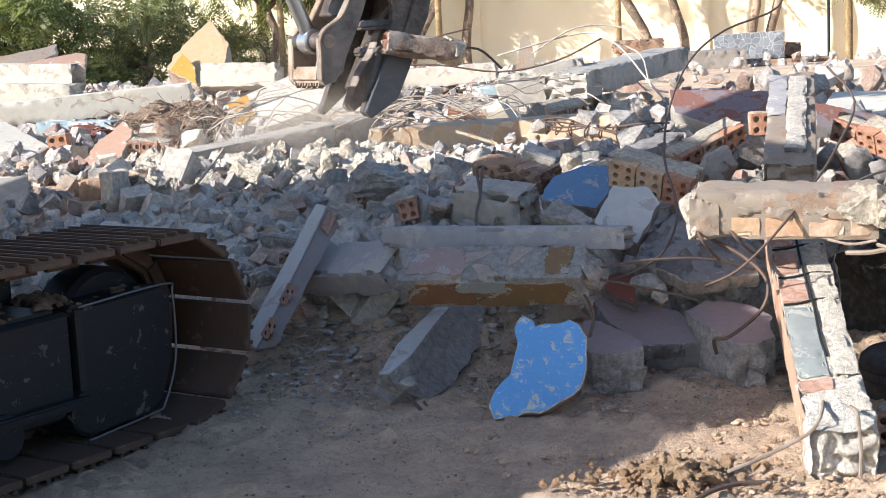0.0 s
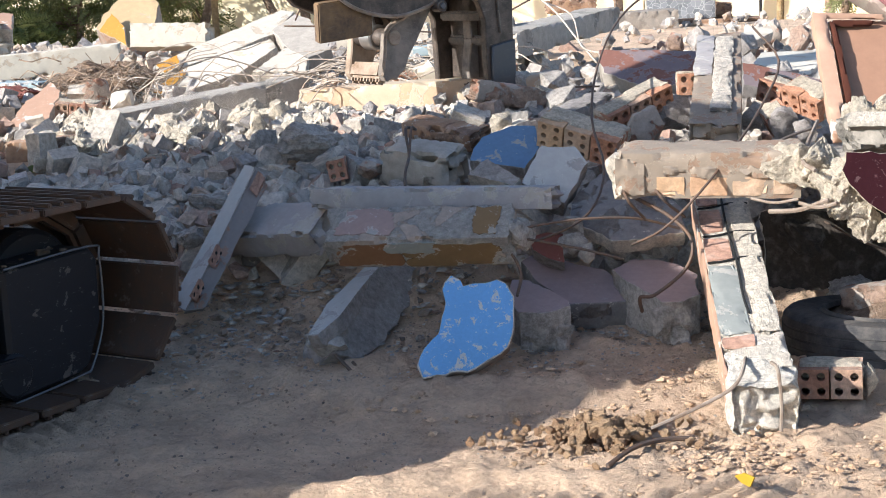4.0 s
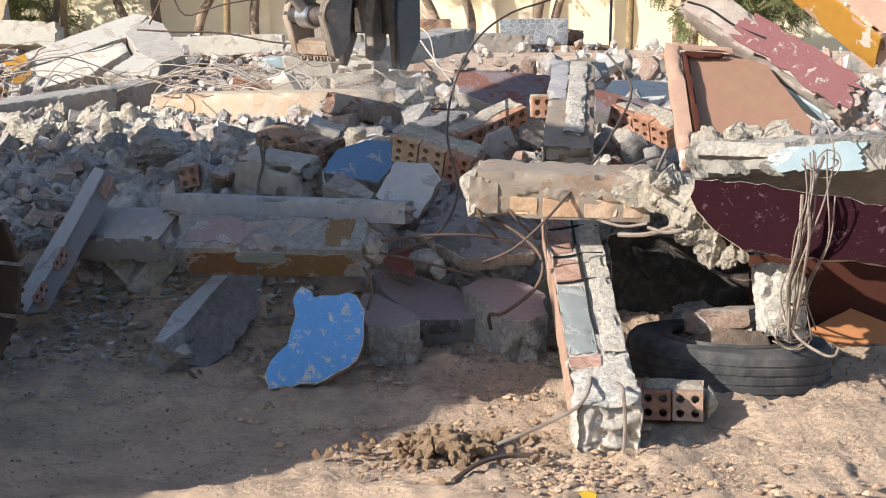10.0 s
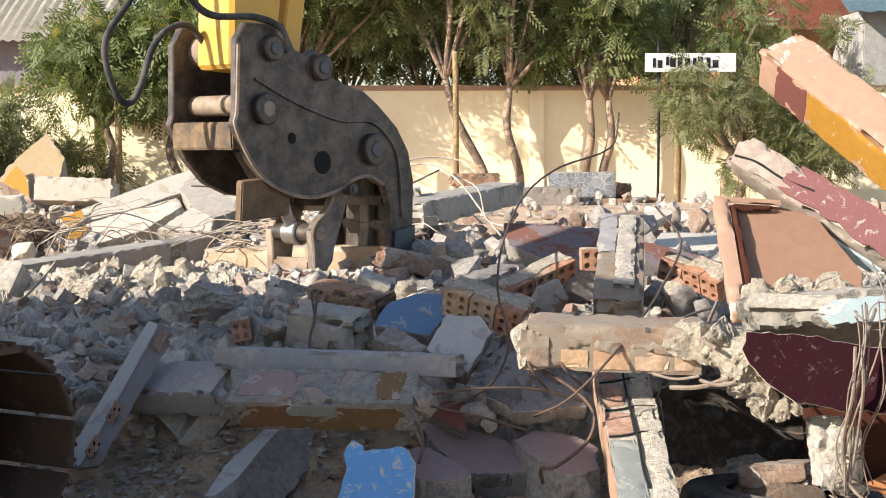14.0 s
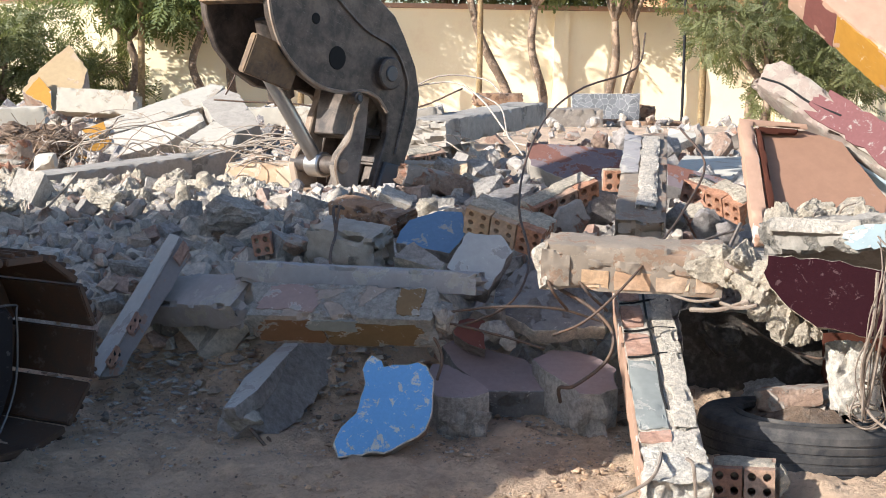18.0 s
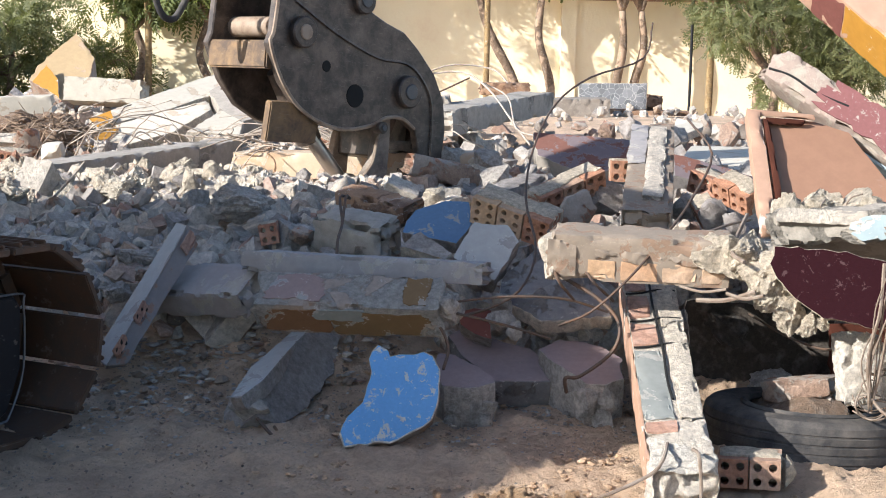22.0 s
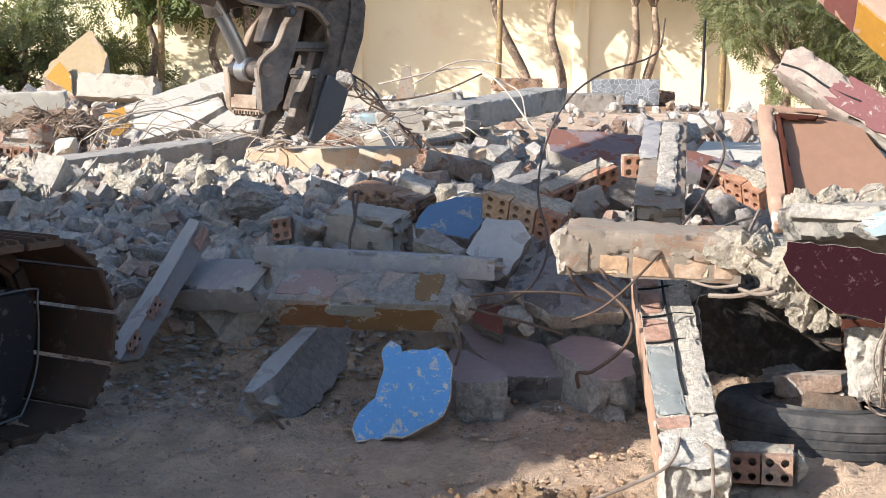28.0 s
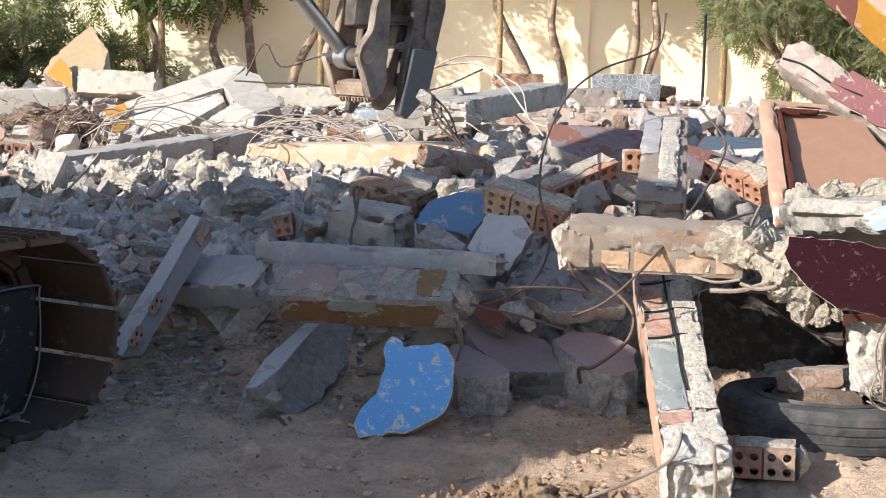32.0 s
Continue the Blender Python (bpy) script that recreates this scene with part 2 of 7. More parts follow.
m_white_dull = paint("dull_white_plaster", (0.40, 0.39, 0.37), (0.33, 0.31, 0.29), 0.56, 5, 0.3)
m_raw_beam = worn("crumbled_concrete", (0.32, 0.29, 0.245), (0.38, 0.34, 0.285), 0.5, scale=9, bump=1.0)
m_rosy = paint("dull_rose_paint", (0.265, 0.195, 0.18), (0.30, 0.29, 0.27), 0.56, 8, 0.5)
m_pillar = stony("bared_pillar_mortar", (0.41, 0.375, 0.325), pit=0.45, scale=6, bump=0.9)
m_lump = stony("rough_concrete", (0.33, 0.31, 0.29), pit=0.45, scale=7, bump=1.0)
m_lump_pale = stony("fresh_broken_mortar", (0.42, 0.375, 0.305), pit=0.45, scale=9, bump=1.0)
m_chalk = paint("chalky_plaster", (0.31, 0.245, 0.205), (0.36, 0.31, 0.255), 0.53, 8, 0.35, 0.9, (0.22, 0.19, 0.165), (0.38, 0.33, 0.28), 0.4)
m_brown_ochre = paint("brown_ochre_paint", (0.17, 0.09, 0.045), (0.25, 0.24, 0.21), 0.58, 7, 0.5)
m_pale_blue = paint("pale_blue_plaster", (0.31, 0.38, 0.40), (0.62, 0.58, 0.52), 0.54, 4, 0.3)
m_buff = paint("buff_plaster", (0.43, 0.315, 0.18), (0.45, 0.33, 0.23), 0.6, 4, 0.3, 0.85, (0.36, 0.27, 0.17), (0.46, 0.36, 0.24), 0.2)
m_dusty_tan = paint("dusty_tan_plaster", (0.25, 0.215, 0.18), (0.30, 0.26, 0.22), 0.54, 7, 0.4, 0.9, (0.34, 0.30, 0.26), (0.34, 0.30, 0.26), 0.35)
m_orange = paint("orange_paint", (0.45, 0.19, 0.075), (0.4, 0.25, 0.18), 0.65, 4, 0.3)
m_cream = paint("cream_plaster", (0.50, 0.41, 0.30), (0.50, 0.36, 0.24), 0.51, 4, 0.3)
m_plum = paint("faded_mauve_paint", (0.19, 0.15, 0.155), (0.20, 0.095, 0.072), 0.505, 6, 0.5, 0.9, (0.33, 0.29, 0.28), (0.30, 0.26, 0.25), 0.25)
m_rusty = worn("rust_brown_render", (0.24, 0.13, 0.075), (0.34, 0.20, 0.115), 0.52, scale=7)
m_grit = worn("dusty_grey_concrete", (0.30, 0.27, 0.23), (0.40, 0.36, 0.31), 0.60, scale=3)
m_post_brick = paint("stained_grey_render", (0.215, 0.195, 0.19), (0.27, 0.175, 0.135), 0.545, 9, 0.3, 0.9, (0.30, 0.28, 0.26), (0.26, 0.24, 0.22), 0.35)
m_post = worn("stained_grey_render", (0.20, 0.17, 0.15), (0.20, 0.185, 0.18), 0.52, scale=9)
m_crumb = stony("sandy_crumbs", (0.30, 0.205, 0.14), (0.26, 0.19, 0.14), (0.22, 0.175, 0.14), (0.31, 0.225, 0.165), (0.15, 0.12, 0.10), (0.24, 0.21, 0.185), scale=14)
m_void = Nodes("black_opening").done((0.004, 0.004, 0.004), 0.9)
m_wood = worn("weathered_brown_clay", (0.24, 0.14, 0.085), (0.40, 0.25, 0.155), 0.55, scale=8)
# Near black: the hollow's shade is put into the colour.
m_shade_earth = stony("shade_dark_earth", (0.045, 0.039, 0.036), (0.05, 0.042, 0.036), scale=9, bump=1.0)
m_earth = stony("dark_earth", (0.17, 0.12, 0.085), scale=9, bump=1.0)
m_clay = stony("damp_clay", (0.42, 0.275, 0.16), (0.46, 0.315, 0.19), (0.36, 0.225, 0.13), scale=16, bump=1.0, vary="object")
m_clod = stony("sand_clods", (0.44, 0.315, 0.21), (0.40, 0.28, 0.185), (0.47, 0.34, 0.235), (0.34, 0.235, 0.16), scale=14, pit=0.7, bump=0.8)


m_bamboo = worn("bamboo", (0.30, 0.20, 0.09), (0.38, 0.26, 0.12), 0.5, dusty=0.2, scale=5)
m_sign = worn("white_sign_paint", (0.6, 0.58, 0.55), (0.80, 0.79, 0.76), 0.8, dusty=0.1, scale=3, bump=0.1)
m_shed = worn("purple_grey_sheet", (0.22, 0.18, 0.20), (0.27, 0.23, 0.26), 0.6, dusty=0.2, scale=2, bump=0.2)
m_tin = worn("pale_tin", (0.55, 0.48, 0.36), (0.66, 0.60, 0.48), 0.6, dusty=0.2, scale=1.5, bump=0.2)
m_house = worn("orange_render", (0.5, 0.3, 0.18), (0.62, 0.33, 0.16), 0.7, dusty=0.2, scale=1.5, bump=0.2)
m_grey_house = worn("grey_render", (0.36, 0.34, 0.31), (0.42, 0.40, 0.37), 0.7, dusty=0.2, scale=1.5, bump=0.2)
m_rooftile = worn("red_roof_tiles", (0.30, 0.09, 0.05), (0.38, 0.12, 0.07), 0.6, dusty=0.2, scale=3)
m_bluetin = worn("blue_green_tin", (0.20, 0.30, 0.33), (0.23, 0.36, 0.42), 0.6, dusty=0.2, scale=1.5, bump=0.2)
m_glass_dark = Nodes("dark_window_glass").done((0.02, 0.022, 0.026), 0.12)


def mosaic():
    n = Nodes("mosaic_tiles")
    v = n.add("TexVoronoi", Vector=n.co, Scale=20.0)
    v.feature = "DISTANCE_TO_EDGE"
    line = n.ramp(v.outputs["Distance"], (0.015, 0.0), (0.035, 1.0))
    c = n.add("TexVoronoi", Vector=n.co, Scale=20.0)
    tile = n.mix(c.outputs["Color"], (0.14, 0.145, 0.15), (0.30, 0.30, 0.31))
    return n.done(n.mix(line, (0.50, 0.49, 0.47), tile), 0.5, line, 0.3, 0.005)


m_mosaic = mosaic()


def steel(name, color, rust=(0.16, 0.075, 0.035), amount=0.5, rough=0.6, metal=0.5, scale=12.0):
    n = Nodes(name)
    k = n.ramp(n.noise(scale, 8, 0.7, 0.3), (amount - 0.1, 0.0), (amount + 0.15, 1.0))
    col = n.mix(k, color, rust)
    scr = n.add("Mapping", Vector=n.co, Scale=(1.0, 1.0, 9.0)).outputs["Vector"]
    col = n.mix(n.ramp(n.noise(scale * 2, 6, 0.7, 0.0, scr), (0.60, 0.0), (0.72, 0.35)), col, (0.42, 0.38, 0.33))
    return n.done(col, rough, n.noise(scale * 5, 6, 0.7), 0.25, 0.004, metal)


m_rebar = steel("rusty_rebar", (0.085, 0.065, 0.055), (0.14, 0.08, 0.048), 0.5, 0.75, 0.3, 30)
m_bar = steel("dusty_brown_rebar", (0.26, 0.215, 0.175), (0.17, 0.12, 0.085), 0.5, 0.85, 0.1, 30)
m_wire = steel("dusty_rebar", (0.40, 0.35, 0.30), (0.26, 0.19, 0.13), 0.55, 0.85, 0.0, 30)
m_track = steel("worn_track_steel", (0.065, 0.048, 0.038), (0.10, 0.055, 0.033), 0.45, 0.65, 0.3, 8)
m_frame = paint("dark_machine_paint", (0.012, 0.0125, 0.016), (0.10, 0.085, 0.075), 0.60, 7, 0.4, 0.5, (0.13, 0.125, 0.12), (0.10, 0.095, 0.09), 0.1)
m_crusher = steel("scratched_black_steel", (0.044, 0.036, 0.032), (0.135, 0.105, 0.085), 0.50, 0.46, 0.30, 11)
m_jaw = steel("dust_caked_jaw_steel", (0.11, 0.092, 0.078), (0.27, 0.225, 0.185), 0.48, 0.8, 0.1, 7)
m_jaw_edge = steel("dusty_brown_steel", (0.32, 0.25, 0.19), (0.17, 0.11, 0.07), 0.52, 0.75, 0.15, 10)
m_guard = steel("ochre_guard_steel", (0.22, 0.14, 0.07), (0.08, 0.055, 0.04), 0.48, 0.7, 0.1, 9)
m_wear = steel("bluish_worn_steel", (0.075, 0.08, 0.09), (0.11, 0.10, 0.095), 0.6, 0.45, 0.4, 9)
m_chrome = steel("bare_rod", (0.45, 0.45, 0.45), (0.3, 0.27, 0.24), 0.7, 0.3, 0.9, 10)
m_machine = steel("yellow_machine_paint", (0.62, 0.36, 0.05), (0.45, 0.30, 0.16), 0.6, 0.5, 0.0, 4)


def tyre_rubber():
    n = Nodes("dusty_rubber")
    col = n.mix(n.ramp(n.noise(9, 7, 0.7), (0.4, 0.0), (0.75, 0.8)), (0.025, 0.025, 0.027), (0.16, 0.14, 0.12))
    return n.done(col, 0.85, n.noise(60, 5, 0.7), 0.3, 0.004)


m_rubber = tyre_rubber()


def sand():
    n = Nodes("trodden_sand")
    col = n.mix(n.noise(1.3, 8, 0.65, 0.3), (0.61, 0.43, 0.29), (0.75, 0.545, 0.375))
    col = n.mix(n.ramp(n.noise(4, 10, 0.72), (0.36, 0.6), (0.54, 0.0)), col, (0.33, 0.235, 0.165))
    col = n.mix(n.ramp(n.noise(38, 10, 0.75, 0.5), (0.36, 0.35), (0.52, 0.0)), col, (0.25, 0.18, 0.13))
    col = n.mix(n.ramp(n.noise(70, 3, 0.6), (0.68, 0.0), (0.73, 0.8)), col, (0.20, 0.16, 0.13))
    fine = n.mix(0.45, n.ramp(n.noise(13, 12, 0.75), (0.34, 0.0), (0.66, 1.0)), n.noise(60, 8, 0.75))
    return n.done(col, 0.97, fine, 1.0, 0.026)


m_sand = sand()


# ---- building blocks ----
def bm_from(verts, faces):
    bm = bmesh.new()
    vs = [bm.verts.new(v) for v in verts]
    for f in faces:
        try:
            bm.faces.new([vs[i] for i in f])
        except ValueError:
            pass
    return bm


def data_from(name, bm, material, smooth=False):
    me = bpy.data.meshes.new(name)
    bmesh.ops.recalc_face_normals(bm, faces=bm.faces)
    bm.to_mesh(me)
    bm.free()
    for m in material if isinstance(material, (list, tuple)) else (material,):
        me.materials.append(m)
    me.shade_smooth()
    if not smooth:
        me.set_sharp_from_angle(angle=radians(34))
    return me


def part(name, bm, material, parent=None, label="", smooth=False, at=None):
    ob = new(name, data_from(name, bm, material, smooth))
    ob.parent = parent
    if at is not None:
        ob.matrix_basis = at
    if label:
        ob["label"] = label
    return ob


def holder(name, m, label, category, group="", kind=""):
    ob = new(name)
    ob.empty_display_size = 0.1
    ob.matrix_basis = m
    return tagged(ob, label, category, group, kind)


def box_grid(nx, ny, nz):
    """Unit box from -1 to 1, its faces cut into a grid: verts and faces."""
    ids, verts, faces = {}, [], []

    def vid(i, j, k):
        if (i, j, k) not in ids:
            ids[(i, j, k)] = len(verts)
            verts.append((2 * i / nx - 1, 2 * j / ny - 1, 2 * k / nz - 1))
        return ids[(i, j, k)]
    for i in range(nx):
        for j in range(ny):
            for k in (0, nz):
                faces.append([vid(i, j, k), vid(i + 1, j, k), vid(i + 1, j + 1, k), vid(i, j + 1, k)])
    for i in range(nx):
        for k in range(nz):
            for j in (0, ny):
                faces.append([vid(i, j, k), vid(i + 1, j, k), vid(i + 1, j, k + 1), vid(i, j, k + 1)])
    for j in range(ny):
        for k in range(nz):
            for i in (0, nx):
                faces.append([vid(i, j, k), vid(i, j + 1, k), vid(i, j + 1, k + 1), vid(i, j, k + 1)])
    return verts, faces


def broken_box(l, w, h, seed=0, chip=0.018, ragged=0.05, cell=0.014, bow=0.0, lump=0.005, arris=4):
    """A length of broken masonry, along x: chipped arrises, ragged ends, uneven faces."""
    nx, ny, nz = (max(3, min(80, int(s / cell))) for s in (l, w, h))
    verts, faces = box_grid(nx, ny, nz)
    out = []
    o = Vector((seed * 3.7, seed * 1.3, seed * 2.1))
    for u in verts:
        p = Vector((u[0] * l / 2, u[1] * w / 2, u[2] * h / 2))
        a = sorted((abs(u[0]) ** max(8, arris), abs(u[1]) ** arris, abs(u[2]) ** arris))
        n1 = noise.noise(p * 11 + o)
        n2 = noise.noise(p * 37 + o)
        k = a[1] * a[2]
        c = chip * k * (0.12 + max(0, n1 * 2.6 + n2 * 1.3))
        d = Vector((u[0] * 0.6, u[1], u[2]))
        p = p - d * c
        if abs(u[0]) > 0.99:
            p.x -= u[0] * ragged * (0.5 + noise.noise(Vector((u[1] * 2, u[2] * 2, seed * 5.1 + u[0]))) * 0.9 + n2 * 0.15)
        p += Vector((0, noise.noise(p * 14 + o) + 0.6 * noise.noise(p * 47 + o), noise.noise(p * 13 - o) + 0.6 * noise.noise(p * 43 - o))) * lump
        p.z += bow * (1 - u[0] ** 2)
        out.append(p)
    return bm_from(out, faces)


def between(a, b, roll=0.0):
    """A pose whose x runs from a to b, z as upright as may be, then rolled round x."""
    a, b = Vector(a), Vector(b)
    x = (b - a).normalized()
    up = Vector((0, 0, 1)) if abs(x.z) < 0.95 else Vector((0, 1, 0))
    y = up.cross(x).normalized()
    m = Matrix((x, y, x.cross(y))).transposed().to_4x4()
    m.translation = (a + b) / 2
    return m @ pose(0, 0, 0, roll)


def beam(name, a, b, w, h, material, label, roll=0.0, category="concrete beam", group="", **kw):
    """A broken column or beam from a to b."""
    l = (Vector(b) - Vector(a)).length
    ob = part(name, broken_box(l, w, h, **kw), material, at=between(a, b, roll))
    return tagged(ob, label, category, group)


def slab(name, corners, thick, material, label, category="wall slab", seed=1, back=None, lump=0.004, rough=0.012, group="", rim_mat=None, inset=0.985):
    """A broken slab: an outline through the corners, ragged along its rim, of an even thickness."""
    cs = [Vector(c) for c in corners]
    mid = sum(cs, Vector()) / len(cs)
    nrm = Vector()
    for p, q in zip(cs, cs[1:] + cs[:1]):
        nrm += (p - mid).cross(q - mid)
    nrm.normalize()
    if nrm.y > 0:
        nrm = -nrm
    x = (cs[1] - cs[0])
    x = (x - nrm * x.dot(nrm)).normalized()
    y = nrm.cross(x)
    m = Matrix((x, y, nrm)).transposed().to_4x4()
    m.translation = mid
    inv = m.inverted()
    rim = []
    flat = [(inv @ c).to_2d() for c in cs]
    for p, q in zip(flat, flat[1:] + flat[:1]):
        n = max(1, int((q - p).length / 0.022))
        side = Vector((-(q - p).y, (q - p).x)).normalized()
        for i in range(n):
            s = p.lerp(q, i / n)
            rim.append(s + side * rough * (noise.noise(Vector((s.x * 14, s.y * 14, seed))) + 0.6 * noise.noise(Vector((s.x * 45, s.y * 45, seed)))))
    verts, faces = [], []
    rings = ((0.0, 1.0), (0.0, inset), (-thick * 0.5, 1.0), (-thick, 0.96))
    n = len(rim)
    order = (1, 0, 2, 3)
    for r in order:
        z, k = rings[r]
        for i, s in enumerate(rim):
            j = 1 + (0.05 * noise.noise(Vector((s.x * 20, s.y * 20, seed + r * 3))) if r > 1 else (0.45 * (1 - inset) * noise.noise(Vector((s.x * 40, s.y * 40, seed))) if r == 1 else 0))
            verts.append(Vector((s.x * k * j, s.y * k * j, z - (0.003 if r == 0 else 0))))
    for a in range(3):
        for i in range(n):
            faces.append([a * n + i, a * n + (i + 1) % n, (a + 1) * n + (i + 1) % n, (a + 1) * n + i])
    faces.append(list(range(n)))
    faces.append([3 * n + i for i in range(n)][::-1])
    bm = bm_from(verts, faces)
    mats = [material, back or m_raw] + ([rim_mat] if rim_mat else [])
    for f in bm.faces:
        f.material_index = 2 if rim_mat and len(f.verts) == 4 and abs(f.calc_center_median().z) < 0.004 else 0 if len(f.verts) > 4 and f.calc_center_median().z > -thick * 0.5 else 1
    ob = part(name, bm, mats, at=m)
    return tagged(ob, label, category, group)


def tube_bm(points, r, sides=6, smooth_steps=4, ribs=0.0):
    """A round bar along a smooth line through the points."""
    pts = [Vector(p) for p in points]
    line = []
    ext = [pts[0] * 2 - pts[1]] + pts + [pts[-1] * 2 - pts[-2]]
    for i in range(1, len(ext) - 2):
        p0, p1, p2, p3 = ext[i - 1:i + 3]
        for s in range(smooth_steps):
            t = s / smooth_steps
            line.append(0.5 * (2 * p1 + (p2 - p0) * t + (2 * p0 - 5 * p1 + 4 * p2 - p3) * t * t + (3 * p1 - p0 - 3 * p2 + p3) * t ** 3))
    line.append(pts[-1])
    verts, faces = [], []
    side = Vector((0.3, 0.5, 0.8))
    for i, p in enumerate(line):
        d = (line[min(i + 1, len(line) - 1)] - line[max(i - 1, 0)]).normalized()
        u = side - d * side.dot(d)
        u = u.normalized() if u.length > 1e-4 else d.orthogonal().normalized()
        side = u
        v = d.cross(u)
        for k in range(sides):
            a = 2 * pi * k / sides
            verts.append(p + (u * cos(a) + v * sin(a)) * r * (1 + ribs * (i % 2)))
    for i in range(len(line) - 1):
        for k in range(sides):
            faces.append([i * sides + k, i * sides + (k + 1) % sides, (i + 1) * sides + (k + 1) % sides, (i + 1) * sides + k])
    faces.append(list(range(sides))[::-1])
    faces.append([(len(line) - 1) * sides + k for k in range(sides)])
    return bm_from(verts, faces)


def rebar(points, r=0.006, label="bent rusty steel reinforcing bar", material=None, sides=6):
    near = r >= 0.006 and points[0][1] < 5.0
    ob = part("rebar", tube_bm(points, r * 0.66, sides, 22 if near else 4, 0.22 if near else 0.0), material or m_rebar, smooth=not near)
    return tagged(ob, label, "rebar", "reinforcing bars in the rubble")


def stone_bm(seed, points=11, squash=(1, 1, 1), rough=0.0, cuts=0):
    """An angular broken lump about two units across; rough adds fine fracture."""
    rnd = random.Random(seed)
    bm = bmesh.new()
    for _ in range(points):
        d = Vector((rnd.gauss(0, 1), rnd.gauss(0, 1), rnd.gauss(0, 1))).normalized() * rnd.uniform(0.75, 1.1)
        bm.verts.new([c * s for c, s in zip(d, squash)])
    r = bmesh.ops.convex_hull(bm, input=bm.verts)
    bmesh.ops.delete(bm, geom=list({g for g in r["geom_interior"] + r["geom_unused"] if isinstance(g, bmesh.types.BMVert)}), context="VERTS")
    if cuts:
        bmesh.ops.subdivide_edges(bm, edges=list(bm.edges), cuts=cuts, use_grid_fill=True)
        bmesh.ops.triangulate(bm, faces=list(bm.faces))
        o = Vector((seed * 1.7, seed * 0.9, seed * 2.3))
        for v in bm.verts:
            k = noise.noise(v.co * 2.1 + o) + 0.7 * noise.noise(v.co * 5.3 + o) + 0.5 * noise.noise(v.co * 12 - o) + (0.4 * noise.noise(v.co * 24 + o) if cuts > 4 else 0)
            v.co *= 1 + rough * k
    return bm


def lump(name, at, size, seed, material, label, category="rubble", squash=(1, 0.8, 0.7), turn=(0, 0, 0), rough=0.2, cuts=6, group=""):
    """One rough lump of masonry, size across."""
    bm = stone_bm(seed, 20, squash, rough, cuts)
    bmesh.ops.scale(bm, vec=(size / 2,) * 3, verts=bm.verts)
    ob = part(name, bm, material, at=Matrix.Translation(at) @ pose(0, 0, 0, *turn))
    return tagged(ob, label, category, group)


def chunk_bm(seed, size=1.0, cuts=3):
    """A broken piece of concrete with flat and torn faces, about two sizes across."""
    rnd = random.Random(seed)
    bm = bmesh.new()
    half = (1, rnd.uniform(0.6, 0.95), rnd.uniform(0.4, 0.8))
    for k in range(8):
        bm.verts.new([(1 if k >> j & 1 else -1) * half[j] * rnd.uniform(0.78, 1.0) for j in range(3)])
    bmesh.ops.convex_hull(bm, input=bm.verts)
    bmesh.ops.subdivide_edges(bm, edges=list(bm.edges), cuts=cuts, use_grid_fill=True)
    bmesh.ops.triangulate(bm, faces=list(bm.faces))
    o = Vector((seed * 1.3, seed * 0.7, seed))
    for v in bm.verts:
        v.co *= size * (1 + 0.12 * noise.noise(v.co * 1.7 + o) + 0.06 * noise.noise(v.co * 5 - o))
    return bm


def hollow_brick_bm(l=0.18, w=0.085, h=0.085, nx=2, nz=2, hole=0.30, deep=0.07):
    """A fired clay brick along x; round holes run in from both ends."""
    verts, faces = [], []

    def v(*p):
        verts.append(p)
        return len(verts) - 1
    for s in (-1, 1):
        x = s * l / 2
        for i in range(nx):
            for k in range(nz):
                cy, cz = (-0.5 + (i + 0.5) / nx) * w, (-0.5 + (k + 0.5) / nz) * h
                a, b = w / nx / 2, h / nz / 2
                outer = [v(x, cy + a * p, cz + b * q) for p, q in ((1, 0), (1, 1), (0, 1), (-1, 1), (-1, 0), (-1, -1), (0, -1), (1, -1))]
                r = hole * min(2 * a, 2 * b)
                inner = [v(x, cy + r * cos(pi * t / 4), cz + r * sin(pi * t / 4)) for t in range(8)]
                deepr = [v(x - s * deep, cy + r * cos(pi * t / 4), cz + r * sin(pi * t / 4)) for t in range(8)]
                for t in range(8):
                    u = (t + 1) % 8
                    faces.append([outer[t], outer[u], inner[u], inner[t]])
                    faces.append([inner[t], inner[u], deepr[u], deepr[t]])
                faces.append(deepr)
    e = [v(sx * l / 2, sy * w / 2, sz * h / 2) for sx in (-1, 1) for sy in (-1, 1) for sz in (-1, 1)]
    for f in ((0, 1, 5, 4), (2, 3, 7, 6), (0, 2, 6, 4), (1, 3, 7, 5)):
        faces.append([e[i] for i in f])
    bm = bm_from(verts, faces)
    bmesh.ops.remove_doubles(bm, verts=bm.verts, dist=0.0004)
    return bm


def plate_bm(outline, thick, y=0.0, bevel=0.006):
    """A flat steel plate in the x-z plane, centred on y."""
    n = len(outline)
    verts = [(p, y - thick / 2, q) for p, q in outline] + [(p, y + thick / 2, q) for p, q in outline]
    faces = [list(range(n)), list(range(n, 2 * n))[::-1]] + [[i, (i + 1) % n, n + (i + 1) % n, n + i] for i in range(n)]
    bm = bm_from(verts, faces)
    if bevel:
        bmesh.ops.recalc_face_normals(bm, faces=bm.faces)
        bmesh.ops.bevel(bm, geom=[e for e in bm.edges], offset=bevel, segments=1, affect="EDGES")
    return bm


